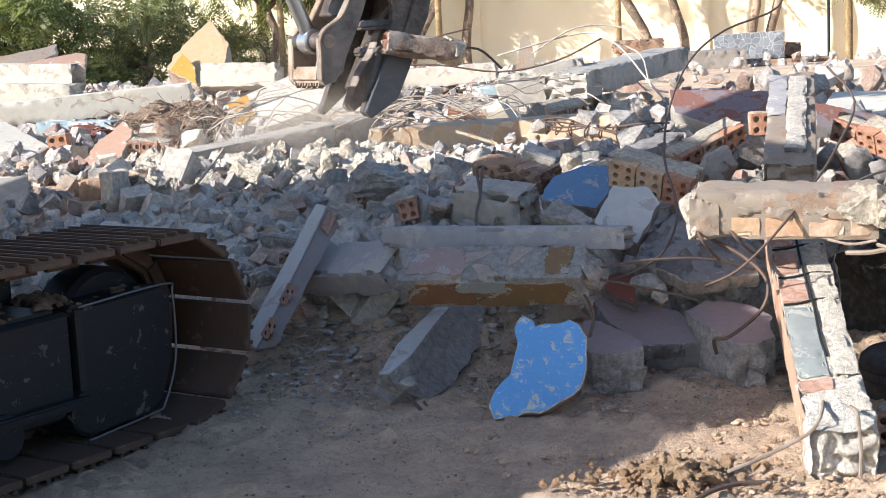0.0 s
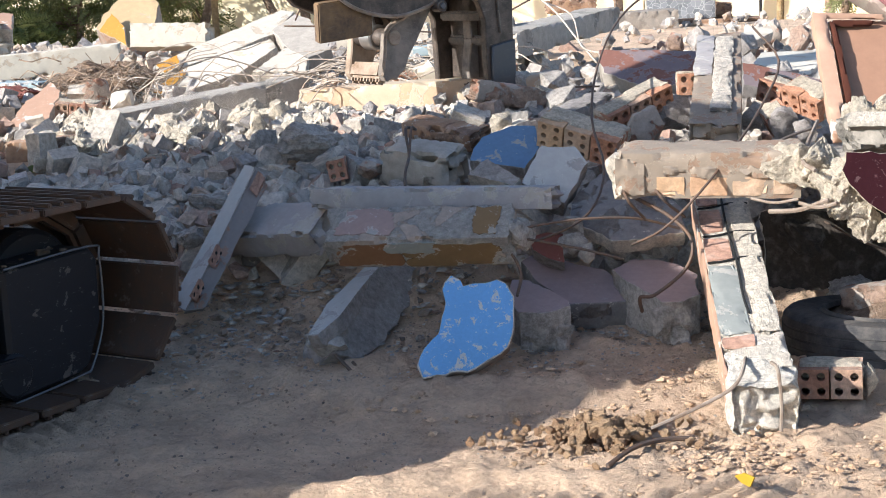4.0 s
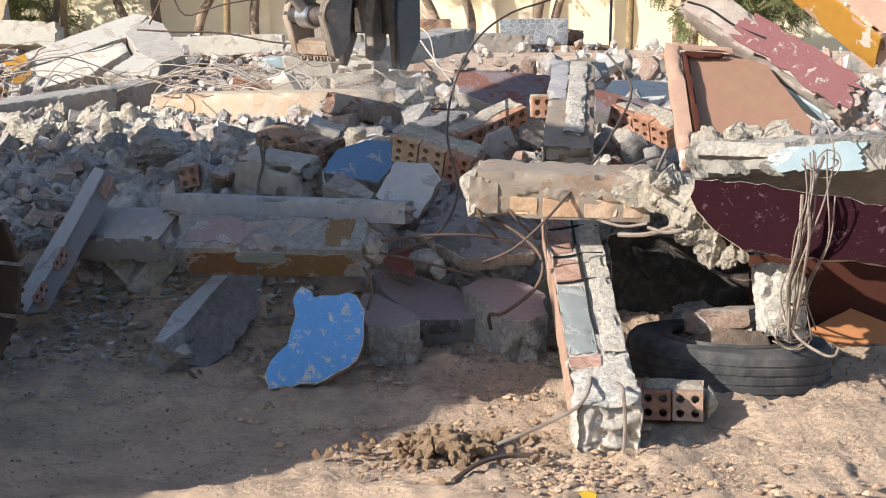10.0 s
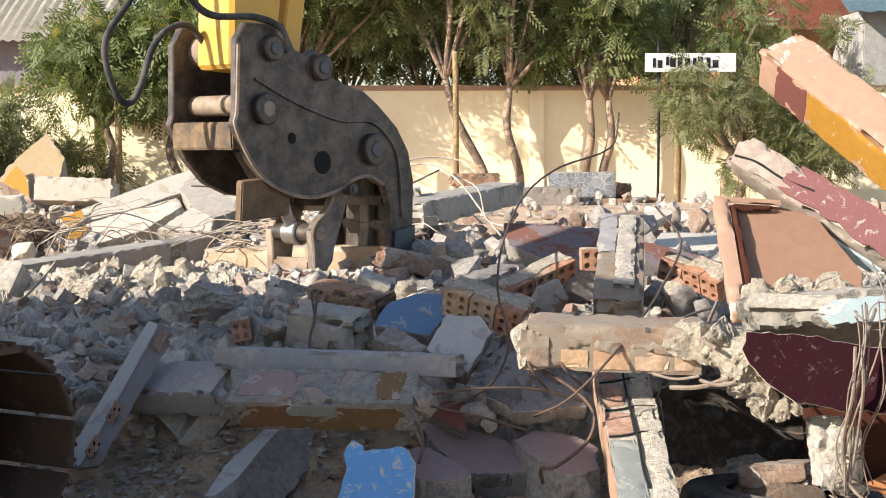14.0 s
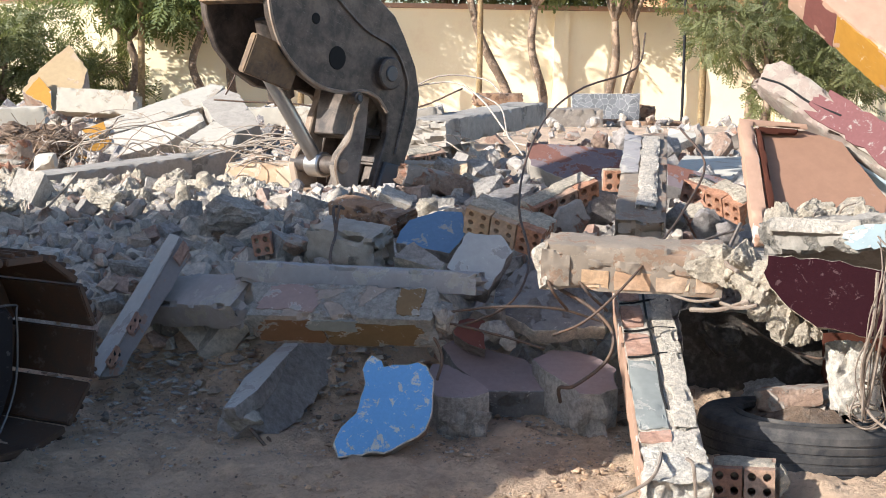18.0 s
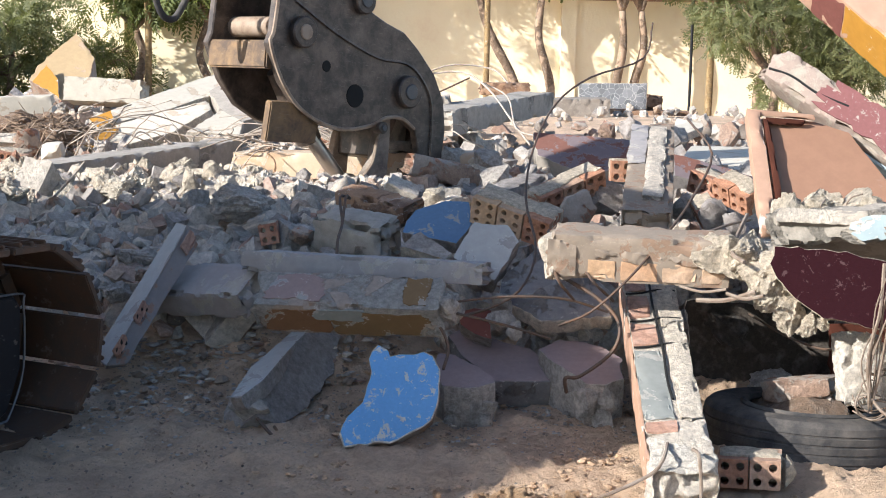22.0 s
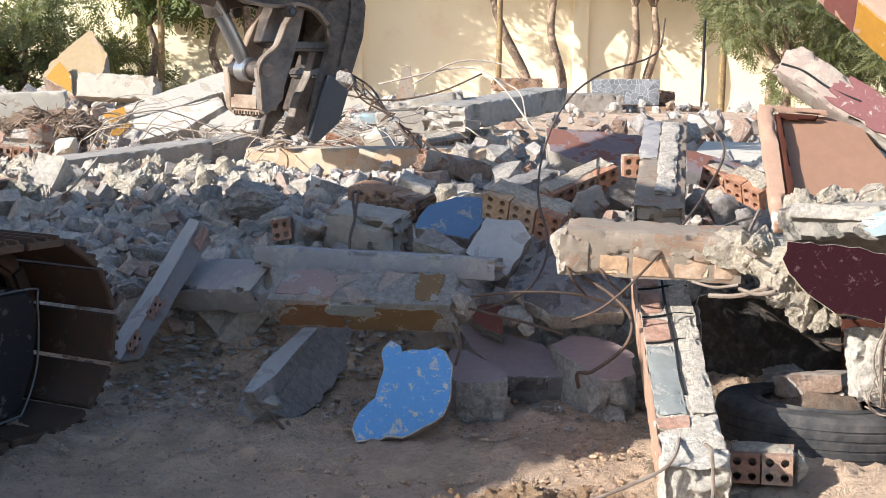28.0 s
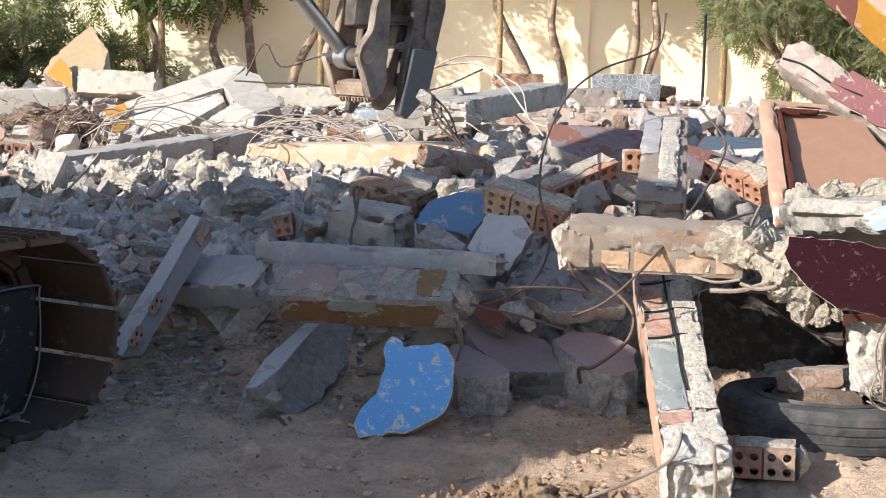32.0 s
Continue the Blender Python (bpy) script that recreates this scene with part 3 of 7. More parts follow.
def disc_bm(r, thick, at, axis="y", n=20, r2=None):
    bm = bmesh.new()
    bmesh.ops.create_cone(bm, segments=n, radius1=r, radius2=r2 if r2 is not None else r, depth=thick, cap_ends=True)
    m = {"y": pose(0, 0, 0, 90), "x": pose(0, 0, 0, 0, 90), "z": Matrix()}[axis]
    bmesh.ops.transform(bm, matrix=Matrix.Translation(at) @ m, verts=bm.verts)
    bmesh.ops.bevel(bm, geom=[e for e in bm.edges if e.calc_face_angle(0) > 1.2], offset=min(r, thick) * 0.12, segments=1, affect="EDGES")
    return bm


def rod_bm(a, b, r, n=12):
    return tube_bm([a, Vector(a).lerp(Vector(b), 0.5), b], r, n, 1)


def box_bm(l, w, h, at=(0, 0, 0), bevel=0.01):
    bm = bmesh.new()
    bmesh.ops.create_cube(bm, size=1)
    bmesh.ops.scale(bm, vec=(l, w, h), verts=bm.verts)
    if bevel:
        bmesh.ops.bevel(bm, geom=list(bm.edges), offset=bevel, segments=2, affect="EDGES")
    bmesh.ops.translate(bm, vec=at, verts=bm.verts)
    return bm


def join_data(name, pieces, material):
    """One mesh out of (vertex array, face list of equal length) pieces."""
    vs, fs, n = [], [], 0
    for v, f in pieces:
        vs.append(v)
        fs.append(f + n)
        n += len(v)
    v, f = np.concatenate(vs), np.concatenate(fs)
    me = bpy.data.meshes.new(name)
    k = f.shape[1]
    me.vertices.add(len(v))
    me.vertices.foreach_set("co", v.astype(np.float32).ravel())
    me.loops.add(f.size)
    me.loops.foreach_set("vertex_index", f.astype(np.int32).ravel())
    me.polygons.add(len(f))
    me.polygons.foreach_set("loop_start", np.arange(0, f.size, k, dtype=np.int32))
    me.polygons.foreach_set("loop_total", np.full(len(f), k, dtype=np.int32))
    me.update(calc_edges=True)
    me.validate()
    me.materials.append(material)
    me.shade_flat()
    return me


def jagged_bm(l, w, thick, seed):
    """A thin flake lying in x-y: a rectangle with a torn outline."""
    rnd = random.Random(seed)
    rim = []
    for k in range(44):
        a = 2 * pi * k / 44
        c, s = cos(a), sin(a)
        q = 1 / max(abs(c), abs(s))
        j = 1 - abs(rnd.gauss(0, 0.10)) - 0.12 * (0.5 + 0.5 * sin(a * 3 + seed * 9))
        rim.append((c * q * j * l / 2, s * q * j * w / 2))
    n = len(rim)
    verts = [(x, y, z) for z in (-thick / 2, thick / 2) for x, y in rim]
    faces = [list(range(n))[::-1], list(range(n, 2 * n))] + [[i, (i + 1) % n, n + (i + 1) % n, n + i] for i in range(n)]
    return bm_from(verts, faces)


def smoothstep(a, b, x):
    t = np.clip((x - a) / (b - a), 0, 1)
    return t * t * (3 - 2 * t)


# ---- ground ----
def mound(x, y):
    """The height of the heap's core over the sand."""
    x, y = np.asarray(x, float), np.asarray(y, float)
    front = 5.05 + 0.12 * np.sin(x * 3.1) + 0.42 * smoothstep(0.5, 0.9, x) + 0.1 * np.sin(x * 7 + 1)
    z = 0.36 * smoothstep(front - 0.15, front + 0.75, y) + 0.20 * smoothstep(front + 0.5, 7.2, y)
    z += 0.12 * smoothstep(8.5, 12, y) - 0.45 * smoothstep(14, 20, y)
    z += 0.05 * smoothstep(3.9, 4.6, y) + 0.03 * smoothstep(4.5, 5.2, y)
    z *= 0.2 + 0.8 * smoothstep(-9, -5, x) * (1 - smoothstep(6, 10, x))
    return z + 0.0 * x


def ripple(xs, ys, near):
    """Trampled sand: soft swells, footmarks, clods."""
    z = np.zeros(near.shape)
    for j in range(near.shape[0]):
        for i in range(near.shape[1]):
            if near[j, i] > 0.02:
                p = Vector((xs[i], ys[j], 0.3))
                a = noise.noise(p * 2.2)
                b = noise.noise(p * 6.0 + Vector((5, 2, 0)))
                c = noise.noise(p * 17)
                d = noise.noise(p * 41)
                g = float(smoothstep(3.95, 4.5, ys[j]) + smoothstep(-0.1, 0.35, xs[i]) * smoothstep(3.35, 3.7, ys[j]))
                z[j, i] = near[j, i] * (0.018 * a + 0.013 * b + 0.012 * c + 0.009 * d + min(1.0, g) * (0.022 * max(0, b - 0.1) + 0.020 * abs(c) + 0.010 * max(0, d)))
    return z


def ground():
    xs = np.concatenate([-np.geomspace(2000, 4.2, 26), np.arange(-4, -1.0, 0.05), np.arange(-1.0, 1.6, 0.016), np.arange(1.6, 4.01, 0.05), np.geomspace(4.2, 2000, 26)])
    ys = np.concatenate([-np.geomspace(600, 0.6, 14), np.arange(0, 2.4, 0.3), np.arange(2.4, 2.9, 0.05), np.arange(2.9, 3.9, 0.016), np.arange(3.9, 5.6, 0.025), np.arange(5.6, 9, 0.1), np.geomspace(9, 3000, 40)])
    X, Y = np.meshgrid(xs, ys)
    near = (1 - smoothstep(6, 8, Y)) * smoothstep(2.5, 2.9, Y) * (1 - smoothstep(3.0, 3.9, np.abs(X)))
    # prints of a tracked machine: ridges across a lane that runs to the right
    wob = 0.03 * np.sin(X * 5) + 0.02 * np.sin(X * 11 + Y * 7)
    lane = smoothstep(-0.75, -0.65, X) * (1 - smoothstep(0.55, 0.75, X)) * smoothstep(2.9, 3.0, Y) * (1 - smoothstep(3.36, 3.46, Y - 0.12 * X + wob))
    Zg = mound(X, Y) * 0.9 - 0.01 + ripple(xs, ys, near) * (1 - 0.75 * lane)
    saw = ((X * 0.93 - (Y - 3.2) * 0.75 + wob * 0.3) / 0.075) % 1.0
    Zg += lane * (0.036 * np.clip(np.minimum(saw * 3, (1 - saw) * 3), 0, 1) - 0.015)
    Zg += 0.03 * np.exp(-(((Y - 0.1 * X - 3.52 + wob) / 0.06) ** 2)) * smoothstep(-0.9, -0.6, X) * (1 - smoothstep(0.1, 0.4, X))
    Zg += 0.05 * np.exp(-(((X - 1.30) / 0.22) ** 2 + ((Y - 4.05) / 0.16) ** 2)) + 0.04 * np.exp(-(((X - 0.1) / 0.35) ** 2 + ((Y - 4.2) / 0.16) ** 2))
    along, across = (X + 1.02) * 0.498 + (Y - 4.62) * 0.867, (X + 1.02) * 0.867 - (Y - 4.62) * 0.498
    strip = smoothstep(0.0, 0.03, across) * (1 - smoothstep(0.10, 0.16, across)) * (1 - smoothstep(-0.25, -0.1, along)) * smoothstep(-1.6, -1.4, along)
    Zg += strip * (0.022 * np.clip(1.6 * np.sin(along * 2 * pi / 0.05 + 3 * wob), -1, 1) + 0.012)
    nx, ny = len(xs), len(ys)
    v = np.stack([X.ravel(), Y.ravel(), Zg.ravel()], 1)
    i = (np.arange(ny - 1)[:, None] * nx + np.arange(nx - 1)[None]).ravel()
    f = np.stack([i, i + 1, i + nx + 1, i + nx], 1)
    me = join_data("ground", [(v, f)], m_sand)
    me.shade_smooth()
    tagged(new("ground", me), "pale trodden sand with machine track prints", "ground", kind="structure")


ground()


def height(x, y):
    return float(mound(x, y)) * 0.9 - 0.01
# ---- yard wall and what stands behind it ----
def yard_wall():
    n = Nodes("cream_wall_render")
    col = n.mix(n.noise(0.7, 8, 0.7, 0.4), (0.86, 0.72, 0.47), (0.92, 0.82, 0.60))
    col = n.mix(n.ramp(n.noise(2.5, 8, 0.7), (0.55, 0.0), (0.8, 0.4)), col, (0.70, 0.48, 0.30))
    m = n.done(col, 0.9, n.noise(18, 6, 0.7), 0.3, 0.01)
    w = part("wall_north", broken_box(60, 0.2, 2.15, chip=0.0, ragged=0, cell=0.8, lump=0.002), m, at=pose(2, 24.2, 1.0))
    tagged(w, "cream rendered yard wall with peeling paint", "wall", kind="structure")
    c = part("wall_coping", broken_box(60, 0.28, 0.08, chip=0.01, ragged=0, cell=0.3, lump=0.003), m_peach, w, at=pose(0, 0, 1.115))
    for i in range(17):
        part("pier", broken_box(0.24, 0.26, 2.15, chip=0.004, cell=0.2, ragged=0.002), m, w, at=pose(-28 + i * 3.5, -0.06, 0.0))


yard_wall()

# ---- trees ----
def leafy(name, a, b):
    n = Nodes(name)
    col = n.mix(n.island(), a, b)
    m = n.done(n.mix(n.noise(1.2, 3, 0.5), col, tuple(c * 0.6 for c in a)), 0.6)
    through = n.add("BsdfTranslucent", Color=n.mix(0.5, col, (0.30, 0.34, 0.05)))
    both = n.add("MixShader", Fac=0.35)
    n.t.links.new(n.b.outputs[0], both.inputs[1])
    n.t.links.new(through.outputs[0], both.inputs[2])
    n.t.links.new(both.outputs[0], n.t.nodes["Material Output"].inputs["Surface"])
    return m


m_leaf = leafy("feathery_leaf", (0.105, 0.138, 0.052), (0.31, 0.355, 0.13))
m_leaf_pale = leafy("dusty_leaf", (0.13, 0.145, 0.065), (0.33, 0.34, 0.155))
m_flower = leafy("yellow_blossom", (0.55, 0.36, 0.02), (0.65, 0.45, 0.05))
m_bark = worn("grey_brown_bark", (0.22, 0.15, 0.10), (0.40, 0.28, 0.19), 0.5, dusty=0.3, scale=6, bump=0.8)


def fronds(rng, centers, radius, count, size, droop=0.5):
    """Feather leaves round clump centres: pairs of narrow leaflets along a drooping stalk."""
    k = len(centers)
    pick = rng.integers(0, k, count)
    d = rng.normal(size=(count, 3))
    d /= np.linalg.norm(d, axis=1)[:, None]
    base = centers[pick] + d * radius[pick][:, None] * rng.uniform(0.35, 1.0, count)[:, None] * np.array((1, 1, 0.8))
    way = d * 0.8 + rng.normal(size=(count, 3)) * 0.5
    way[:, 2] -= droop
    way /= np.linalg.norm(way, axis=1)[:, None]
    side = np.cross(way, rng.normal(size=(count, 3)))
    side /= np.linalg.norm(side, axis=1)[:, None] + 1e-6
    nrm = np.cross(side, way)
    verts = []
    L = size * rng.uniform(0.6, 1.25, count)
    for j in range(6):
        s = (j + 0.7) / 6
        at = base + way * (L * s)[:, None] - nrm * (L * 0.25 * s * s)[:, None]
        for sg in (-1, 1):
            tip = at + (side * sg + way * 0.55) * (L * 0.34 * (1 - 0.5 * s))[:, None]
            w = way * (L * 0.055)[:, None]
            verts.append(np.stack([at - w, (at + tip) / 2 - w * 1.3 + nrm * 0.004, tip, (at + tip) / 2 + w * 1.3 + nrm * 0.004], 1))
    v = np.stack(verts, 1).reshape(-1, 3)
    f = np.arange(len(v)).reshape(-1, 4)
    return v, f


def tree(x, y, foot, lean, fork, crown, seed, label, leaf=None, count=1500, size=0.34, blossom=False, thick=0.08, low=0.5, squash=0.75):
    """A small yard tree: crooked trunk, forking limbs, open feathery crown centred at crown with radii."""
    rng = np.random.default_rng(seed)
    rnd = random.Random(seed)
    (cx, cy, cz), cr = crown
    top = Vector((x + lean[0], y + lean[1], fork))
    t = holder("tree", Matrix.Translation((x, y, foot)), label, "tree", "trees along the yard wall")
    o = Vector((x, y, foot))
    bend = rnd.uniform(-0.12, 0.12)
    trunk = [Vector((0, 0, -0.1)), Vector((lean[0] * 0.25 + bend, lean[1] * 0.3, (fork - foot) * 0.35)), Vector((lean[0] * 0.7 - bend, lean[1] * 0.7, (fork - foot) * 0.7)), top - o]
    bm = taper_bm(trunk, thick, thick * 0.7)
    part("trunk", bm, m_bark, t, smooth=True)
    cents, rads = [], []
    for i in range(9):
        a = i * 2.4 + rnd.random()
        q = Vector((cx + cr * rnd.uniform(0.25, 0.95) * cos(a), cy + cr * 0.7 * rnd.uniform(0.2, 0.9) * sin(a), cz + cr * squash * rnd.uniform(-0.75, 0.85)))
        mid = (top + q) / 2 + Vector((rnd.uniform(-.2, .2), 0, rnd.uniform(0, 0.3)))
        part("limb", taper_bm([top - o, mid - o, q - o], thick * 0.5, 0.012), m_bark, t, smooth=True)
        cents.append(q)
        rads.append(cr * rnd.uniform(0.38, 0.6))
        for _ in range(2):
            cents.append(mid.lerp(q, rnd.uniform(0.4, 1)) + Vector((rnd.gauss(0, .25), rnd.gauss(0, .25), rnd.gauss(0, .25))) * cr)
            rads.append(cr * rnd.uniform(0.2, 0.38))
    v, f = fronds(rng, np.array([tuple(c - o) for c in cents]), np.array(rads), count, size)
    c = new("crown", join_data("crown", [(v, f)], leaf or m_leaf))
    c.parent = t
    if blossom:
        v, f = fronds(rng, np.array([tuple(c - o) for c in cents if c.z > cz]), np.array([r * 1.1 for c, r in zip(cents, rads) if c.z > cz]), 70, 0.18, 0.0)
        b = new("blossom", join_data("blossom", [(v, f)], m_flower))
        b.parent = t
    return t


def taper_bm(points, r0, r1, sides=8):
    pts = [Vector(p) for p in points]
    bm = tube_bm(pts, 1.0, sides, 5)
    bm.verts.ensure_lookup_table()
    n = len(bm.verts) // sides
    for i in range(n):
        ring = [bm.verts[i * sides + k] for k in range(sides)]
        c = sum((v.co for v in ring), Vector()) / sides
        r = r0 + (r1 - r0) * i / (n - 1)
        for v in ring:
            v.co = c + (v.co - c) * r * (1 + 0.15 * noise.noise(v.co * 6))
    return bm


G1 = "leafy green yard tree with a crooked slender trunk"
G2 = "bushy green tree with low branches by the wall"
tree(-4.45, 23.2, 0.0, (-0.1, 0), 1.5, ((-4.4, 23.2, 2.75), 1.3), 1, "feathery green tree with yellow blossom by the wall", blossom=True, count=1500)
tree(-3.55, 23.4, 0.0, (0.05, 0), 1.6, ((-3.4, 23.4, 2.85), 1.15), 2, G1, count=1050)
tree(-3.0, 23.5, 0.0, (-0.15, 0), 2.1, ((-3.0, 23.5, 3.5), 1.1), 12, G1, count=1300)
tree(-2.45, 23.2, 0.0, (0.6, 0.1), 2.2, ((-1.8, 23.4, 4.15), 1.4), 3, G1, count=1300)
tree(-1.5, 23.5, 0.0, (-0.1, 0), 2.2, ((-1.0, 23.6, 4.3), 1.4), 4, G1, count=1300)
tree(1.3, 23.2, 0.0, (-0.75, 0), 2.2, ((0.6, 23.3, 4.3), 1.4), 5, G1, m_leaf_pale, count=1300)
tree(1.65, 23.4, 0.0, (-0.12, 0), 2.1, ((1.9, 23.4, 4.3), 1.45), 6, G1, m_leaf_pale, count=1300)
tree(2.7, 23.4, 0.0, (0.05, 0), 1.9, ((2.8, 23.4, 3.6), 1.0), 7, G1, count=850)
tree(3.0, 23.5, 0.0, (0.05, 0), 1.9, ((3.0, 23.5, 3.4), 0.9), 8, G1, count=700)
for i, x in enumerate((-2.6, -1.2, 0.2, 1.6, 3.0, 4.4)):
    tree(x, 26.2 + 0.3 * (i % 2), 0.0, (0.1, 0), 1.8, ((x, 26.3, 3.15 + 0.2 * (i % 3)), 1.3), 20 + i, "dusty green tree behind the yard wall", m_leaf_pale, count=1100)
tree(4.75, 22.2, 0.0, (0.1, 0), 0.9, ((4.6, 22.1, 1.6), 0.95), 9, G2, m_leaf_pale, count=1150, size=0.22, squash=0.95)
tree(5.9, 22.5, 0.0, (0.1, 0), 1.0, ((5.8, 22.4, 1.6), 1.15), 10, G2, m_leaf_pale, count=1800, size=0.22)
tree(*(-5.318, 23.600, 0.023)[:2], 0.0, (0.1, 0), 0.9, ((-5.159, 23.500, 0.974), 0.95), 31, G2, m_leaf_pale, count=420, size=0.26)
tree(4.9, 23.4, 0.0, (0.1, 0), 2.0, ((5.1, 23.4, 3.1), 1.1), 14, G2, count=420, size=0.26)
tree(-6.2, 22.0, 0.0, (0.1, 0), 0.8, ((-6.3, 21.8, 1.1), 0.95), 11, G2, m_leaf_pale, count=1300, size=0.28)
tree(-7.4, 20.8, 0.0, (0.1, 0), 0.8, ((-7.4, 20.6, 0.95), 1.1), 13, G2, count=2600, size=0.28)

# ---- large fragments near the camera ----
def studs(parent, bricks, material=None, name="brick"):
    """Bricks bared in a pillar's face, a little proud of the mortar: place and size in the pillar's space."""
    for x, y, z, l, w, h in bricks:
        part(name, broken_box(l, w, h, seed=x * 7 + y, chip=0.006, ragged=0.004, cell=0.02, lump=0.002), material or m_brick_dull, parent, at=pose(x, y, z))


slab("blue_wall_slab", [(-0.188, 4.466, 0.301), (-0.169, 4.475, 0.316), (-0.140, 4.467, 0.303), (-0.132, 4.457, 0.285), (-0.101, 4.462, 0.295), (-0.059, 4.459, 0.289), (-0.031, 4.465, 0.301), (-0.004, 4.458, 0.289), (0.019, 4.437, 0.253), (0.015, 4.413, 0.210), (0.011, 4.379, 0.150), (-0.005, 4.360, 0.117), (-0.054, 4.342, 0.087), (-0.126, 4.326, 0.058), (-0.192, 4.325, 0.055), (-0.254, 4.320, 0.045), (-0.272, 4.340, 0.078), (-0.252, 4.363, 0.119), (-0.213, 4.387, 0.161), (-0.198, 4.413, 0.206), (-0.186, 4.435, 0.244), (-0.194, 4.454, 0.279)],
     0.075, m_blue, "sky-blue painted slab of broken wall leaning on rubble", seed=4, back=m_brickish, rough=0.010, rim_mat=m_foot, inset=0.972)
b = slab("concrete_block", [(-0.529, 4.600, 0.194), (-0.477, 4.840, 0.219), (-0.414, 5.080, 0.248), (-0.315, 5.140, 0.220), (-0.320, 4.950, 0.142), (-0.387, 4.740, 0.081), (-0.479, 4.580, 0.017), (-0.540, 4.520, 0.082)], 0.15, m_concrete, "grey broken concrete beam end with a pale plastered side on sand", "concrete block", seed=3, rough=0.016, back=m_concrete)
c = slab("plaster_face", [(-0.612, 4.500, 0.151), (-0.582, 4.780, 0.177), (-0.475, 5.100, 0.249), (-0.411, 5.060, 0.254), (-0.475, 4.820, 0.220), (-0.525, 4.580, 0.197), (-0.568, 4.470, 0.138)], 0.05, m_white_dull, "pale plastered side", seed=31, rough=0.004, back=m_concrete)
c.parent, c.matrix_basis = b, b.matrix_basis.inverted() @ c.matrix_basis
del c["category"]
part("broken_end", stone_bm(77, 22, (0.075, 0.075, 0.065), 0.22, 4), m_lump, b, "rough broken end", at=b.matrix_basis.inverted() @ Matrix.Translation((-0.551, 4.560, 0.102)))
for i, (p, q) in enumerate((((-0.530, 4.500, 0.082), (-0.440, 4.450, 0.019)), ((-0.479, 4.500, 0.057), (-0.432, 4.440, 0.011)), ((-0.461, 4.520, 0.044), (-0.449, 4.460, 0.016)))):
    rebar([p, Vector(p).lerp(Vector(q), 0.6) + Vector((0.01 * i, 0, -0.012)), q], 0.007, "short bent bar under a broken block")
b = beam("concrete_column", (-0.558, 4.720, 0.402), (0.035, 4.620, 0.409), 0.15, 0.118, m_front, "scraped grey and pink broken column end lying across rubble", roll=35, seed=5, chip=0.014, ragged=0.02, arris=12, lump=0.0012)
for x, y, z, l, w, h, m, t in ((-0.165, 0.004, 0.0595, 0.20, 0.125, 0.005, m_rosy, "dull pink paint"), (0.212, 0.0, 0.0595, 0.09, 0.13, 0.005, m_ochre, "dark ochre paint"), 
                               (-0.15, -0.0755, -0.004, 0.23, 0.005, 0.10, m_brown_ochre, "brown orange paint"), (0.105, -0.0755, -0.008, 0.33, 0.005, 0.10, m_ochre, "dark ochre paint"), (-0.02, -0.078, 0.026, 0.17, 0.005, 0.05, m_green_grey, "grey-green paint")):
    part("paint_layer", jagged_bm(l, max(w, h), 0.005, l + x), m, b, t, at=pose(x, y, z, 0 if w > h else 90))
for k, (x, y, z, r) in enumerate(((0.295, -0.01, 0.01, 0.055), (0.30, 0.03, -0.02, 0.05), (0.325, 0.0, -0.03, 0.04), (0.30, -0.03, 0.03, 0.04))):
    part("broken_end", stone_bm(360 + k, 20, (r, r * 1.1, r), 0.2, 5), m_lump, b, "rough bare concrete", at=pose(x, y, z))
slab("painted_block", [(0.076, 4.972, 0.333), (0.128, 4.980, 0.346), (0.183, 4.978, 0.343), (0.184, 4.920, 0.254), (0.132, 4.931, 0.270), (0.084, 4.951, 0.299)], 0.08, m_red, "brick-red painted block wedged under a broken column", "wall slab", seed=62, back=m_concrete, rough=0.005)
for i, (p, s) in enumerate((((0.211, 4.850, 0.332), 0.10), ((0.217, 4.950, 0.371), 0.10), ((0.250, 4.780, 0.307), 0.07))):
    lump("concrete_lump", p, s, 160 + i, m_lump, "rough grey concrete lump wedged among the slabs", turn=(i * 50, i * 31, i * 67), rough=0.2, cuts=3)
beam("concrete_beam", (-0.987, 5.380, 0.334), (-0.586, 5.080, 0.375), 0.17, 0.11, m_grey_paint, "grey broken concrete beam lying on rubble", roll=33, seed=6, chip=0.025, arris=10, lump=0.003)
b = beam("concrete_beam", (-0.646, 5.120, 0.474), (0.180, 4.950, 0.467), 0.16, 0.075, m_grey_paint, "flat grey concrete beam lying behind a broken column", roll=-6, seed=7, arris=10, chip=0.02, lump=0.002)
b = slab("brick_post", [(-0.866, 5.280, 0.571), (-0.823, 5.260, 0.511), (-1.015, 4.970, 0.140), (-1.074, 4.940, 0.141)], 0.06, m_post_brick, "narrow plastered brick post leaning on the rubble", "brick post", seed=8, rough=0.004, back=m_concrete)
c = slab("plaster_face", [(-0.911, 5.360, 0.571), (-0.863, 5.275, 0.574), (-1.071, 4.935, 0.140), (-1.145, 5.040, 0.150)], 0.006, m_white_dull, "pale plastered face", seed=3, rough=0.003, back=m_concrete)
c.parent, c.matrix_basis = b, b.matrix_basis.inverted() @ c.matrix_basis
for k in ("label", "category"):
    del c[k]
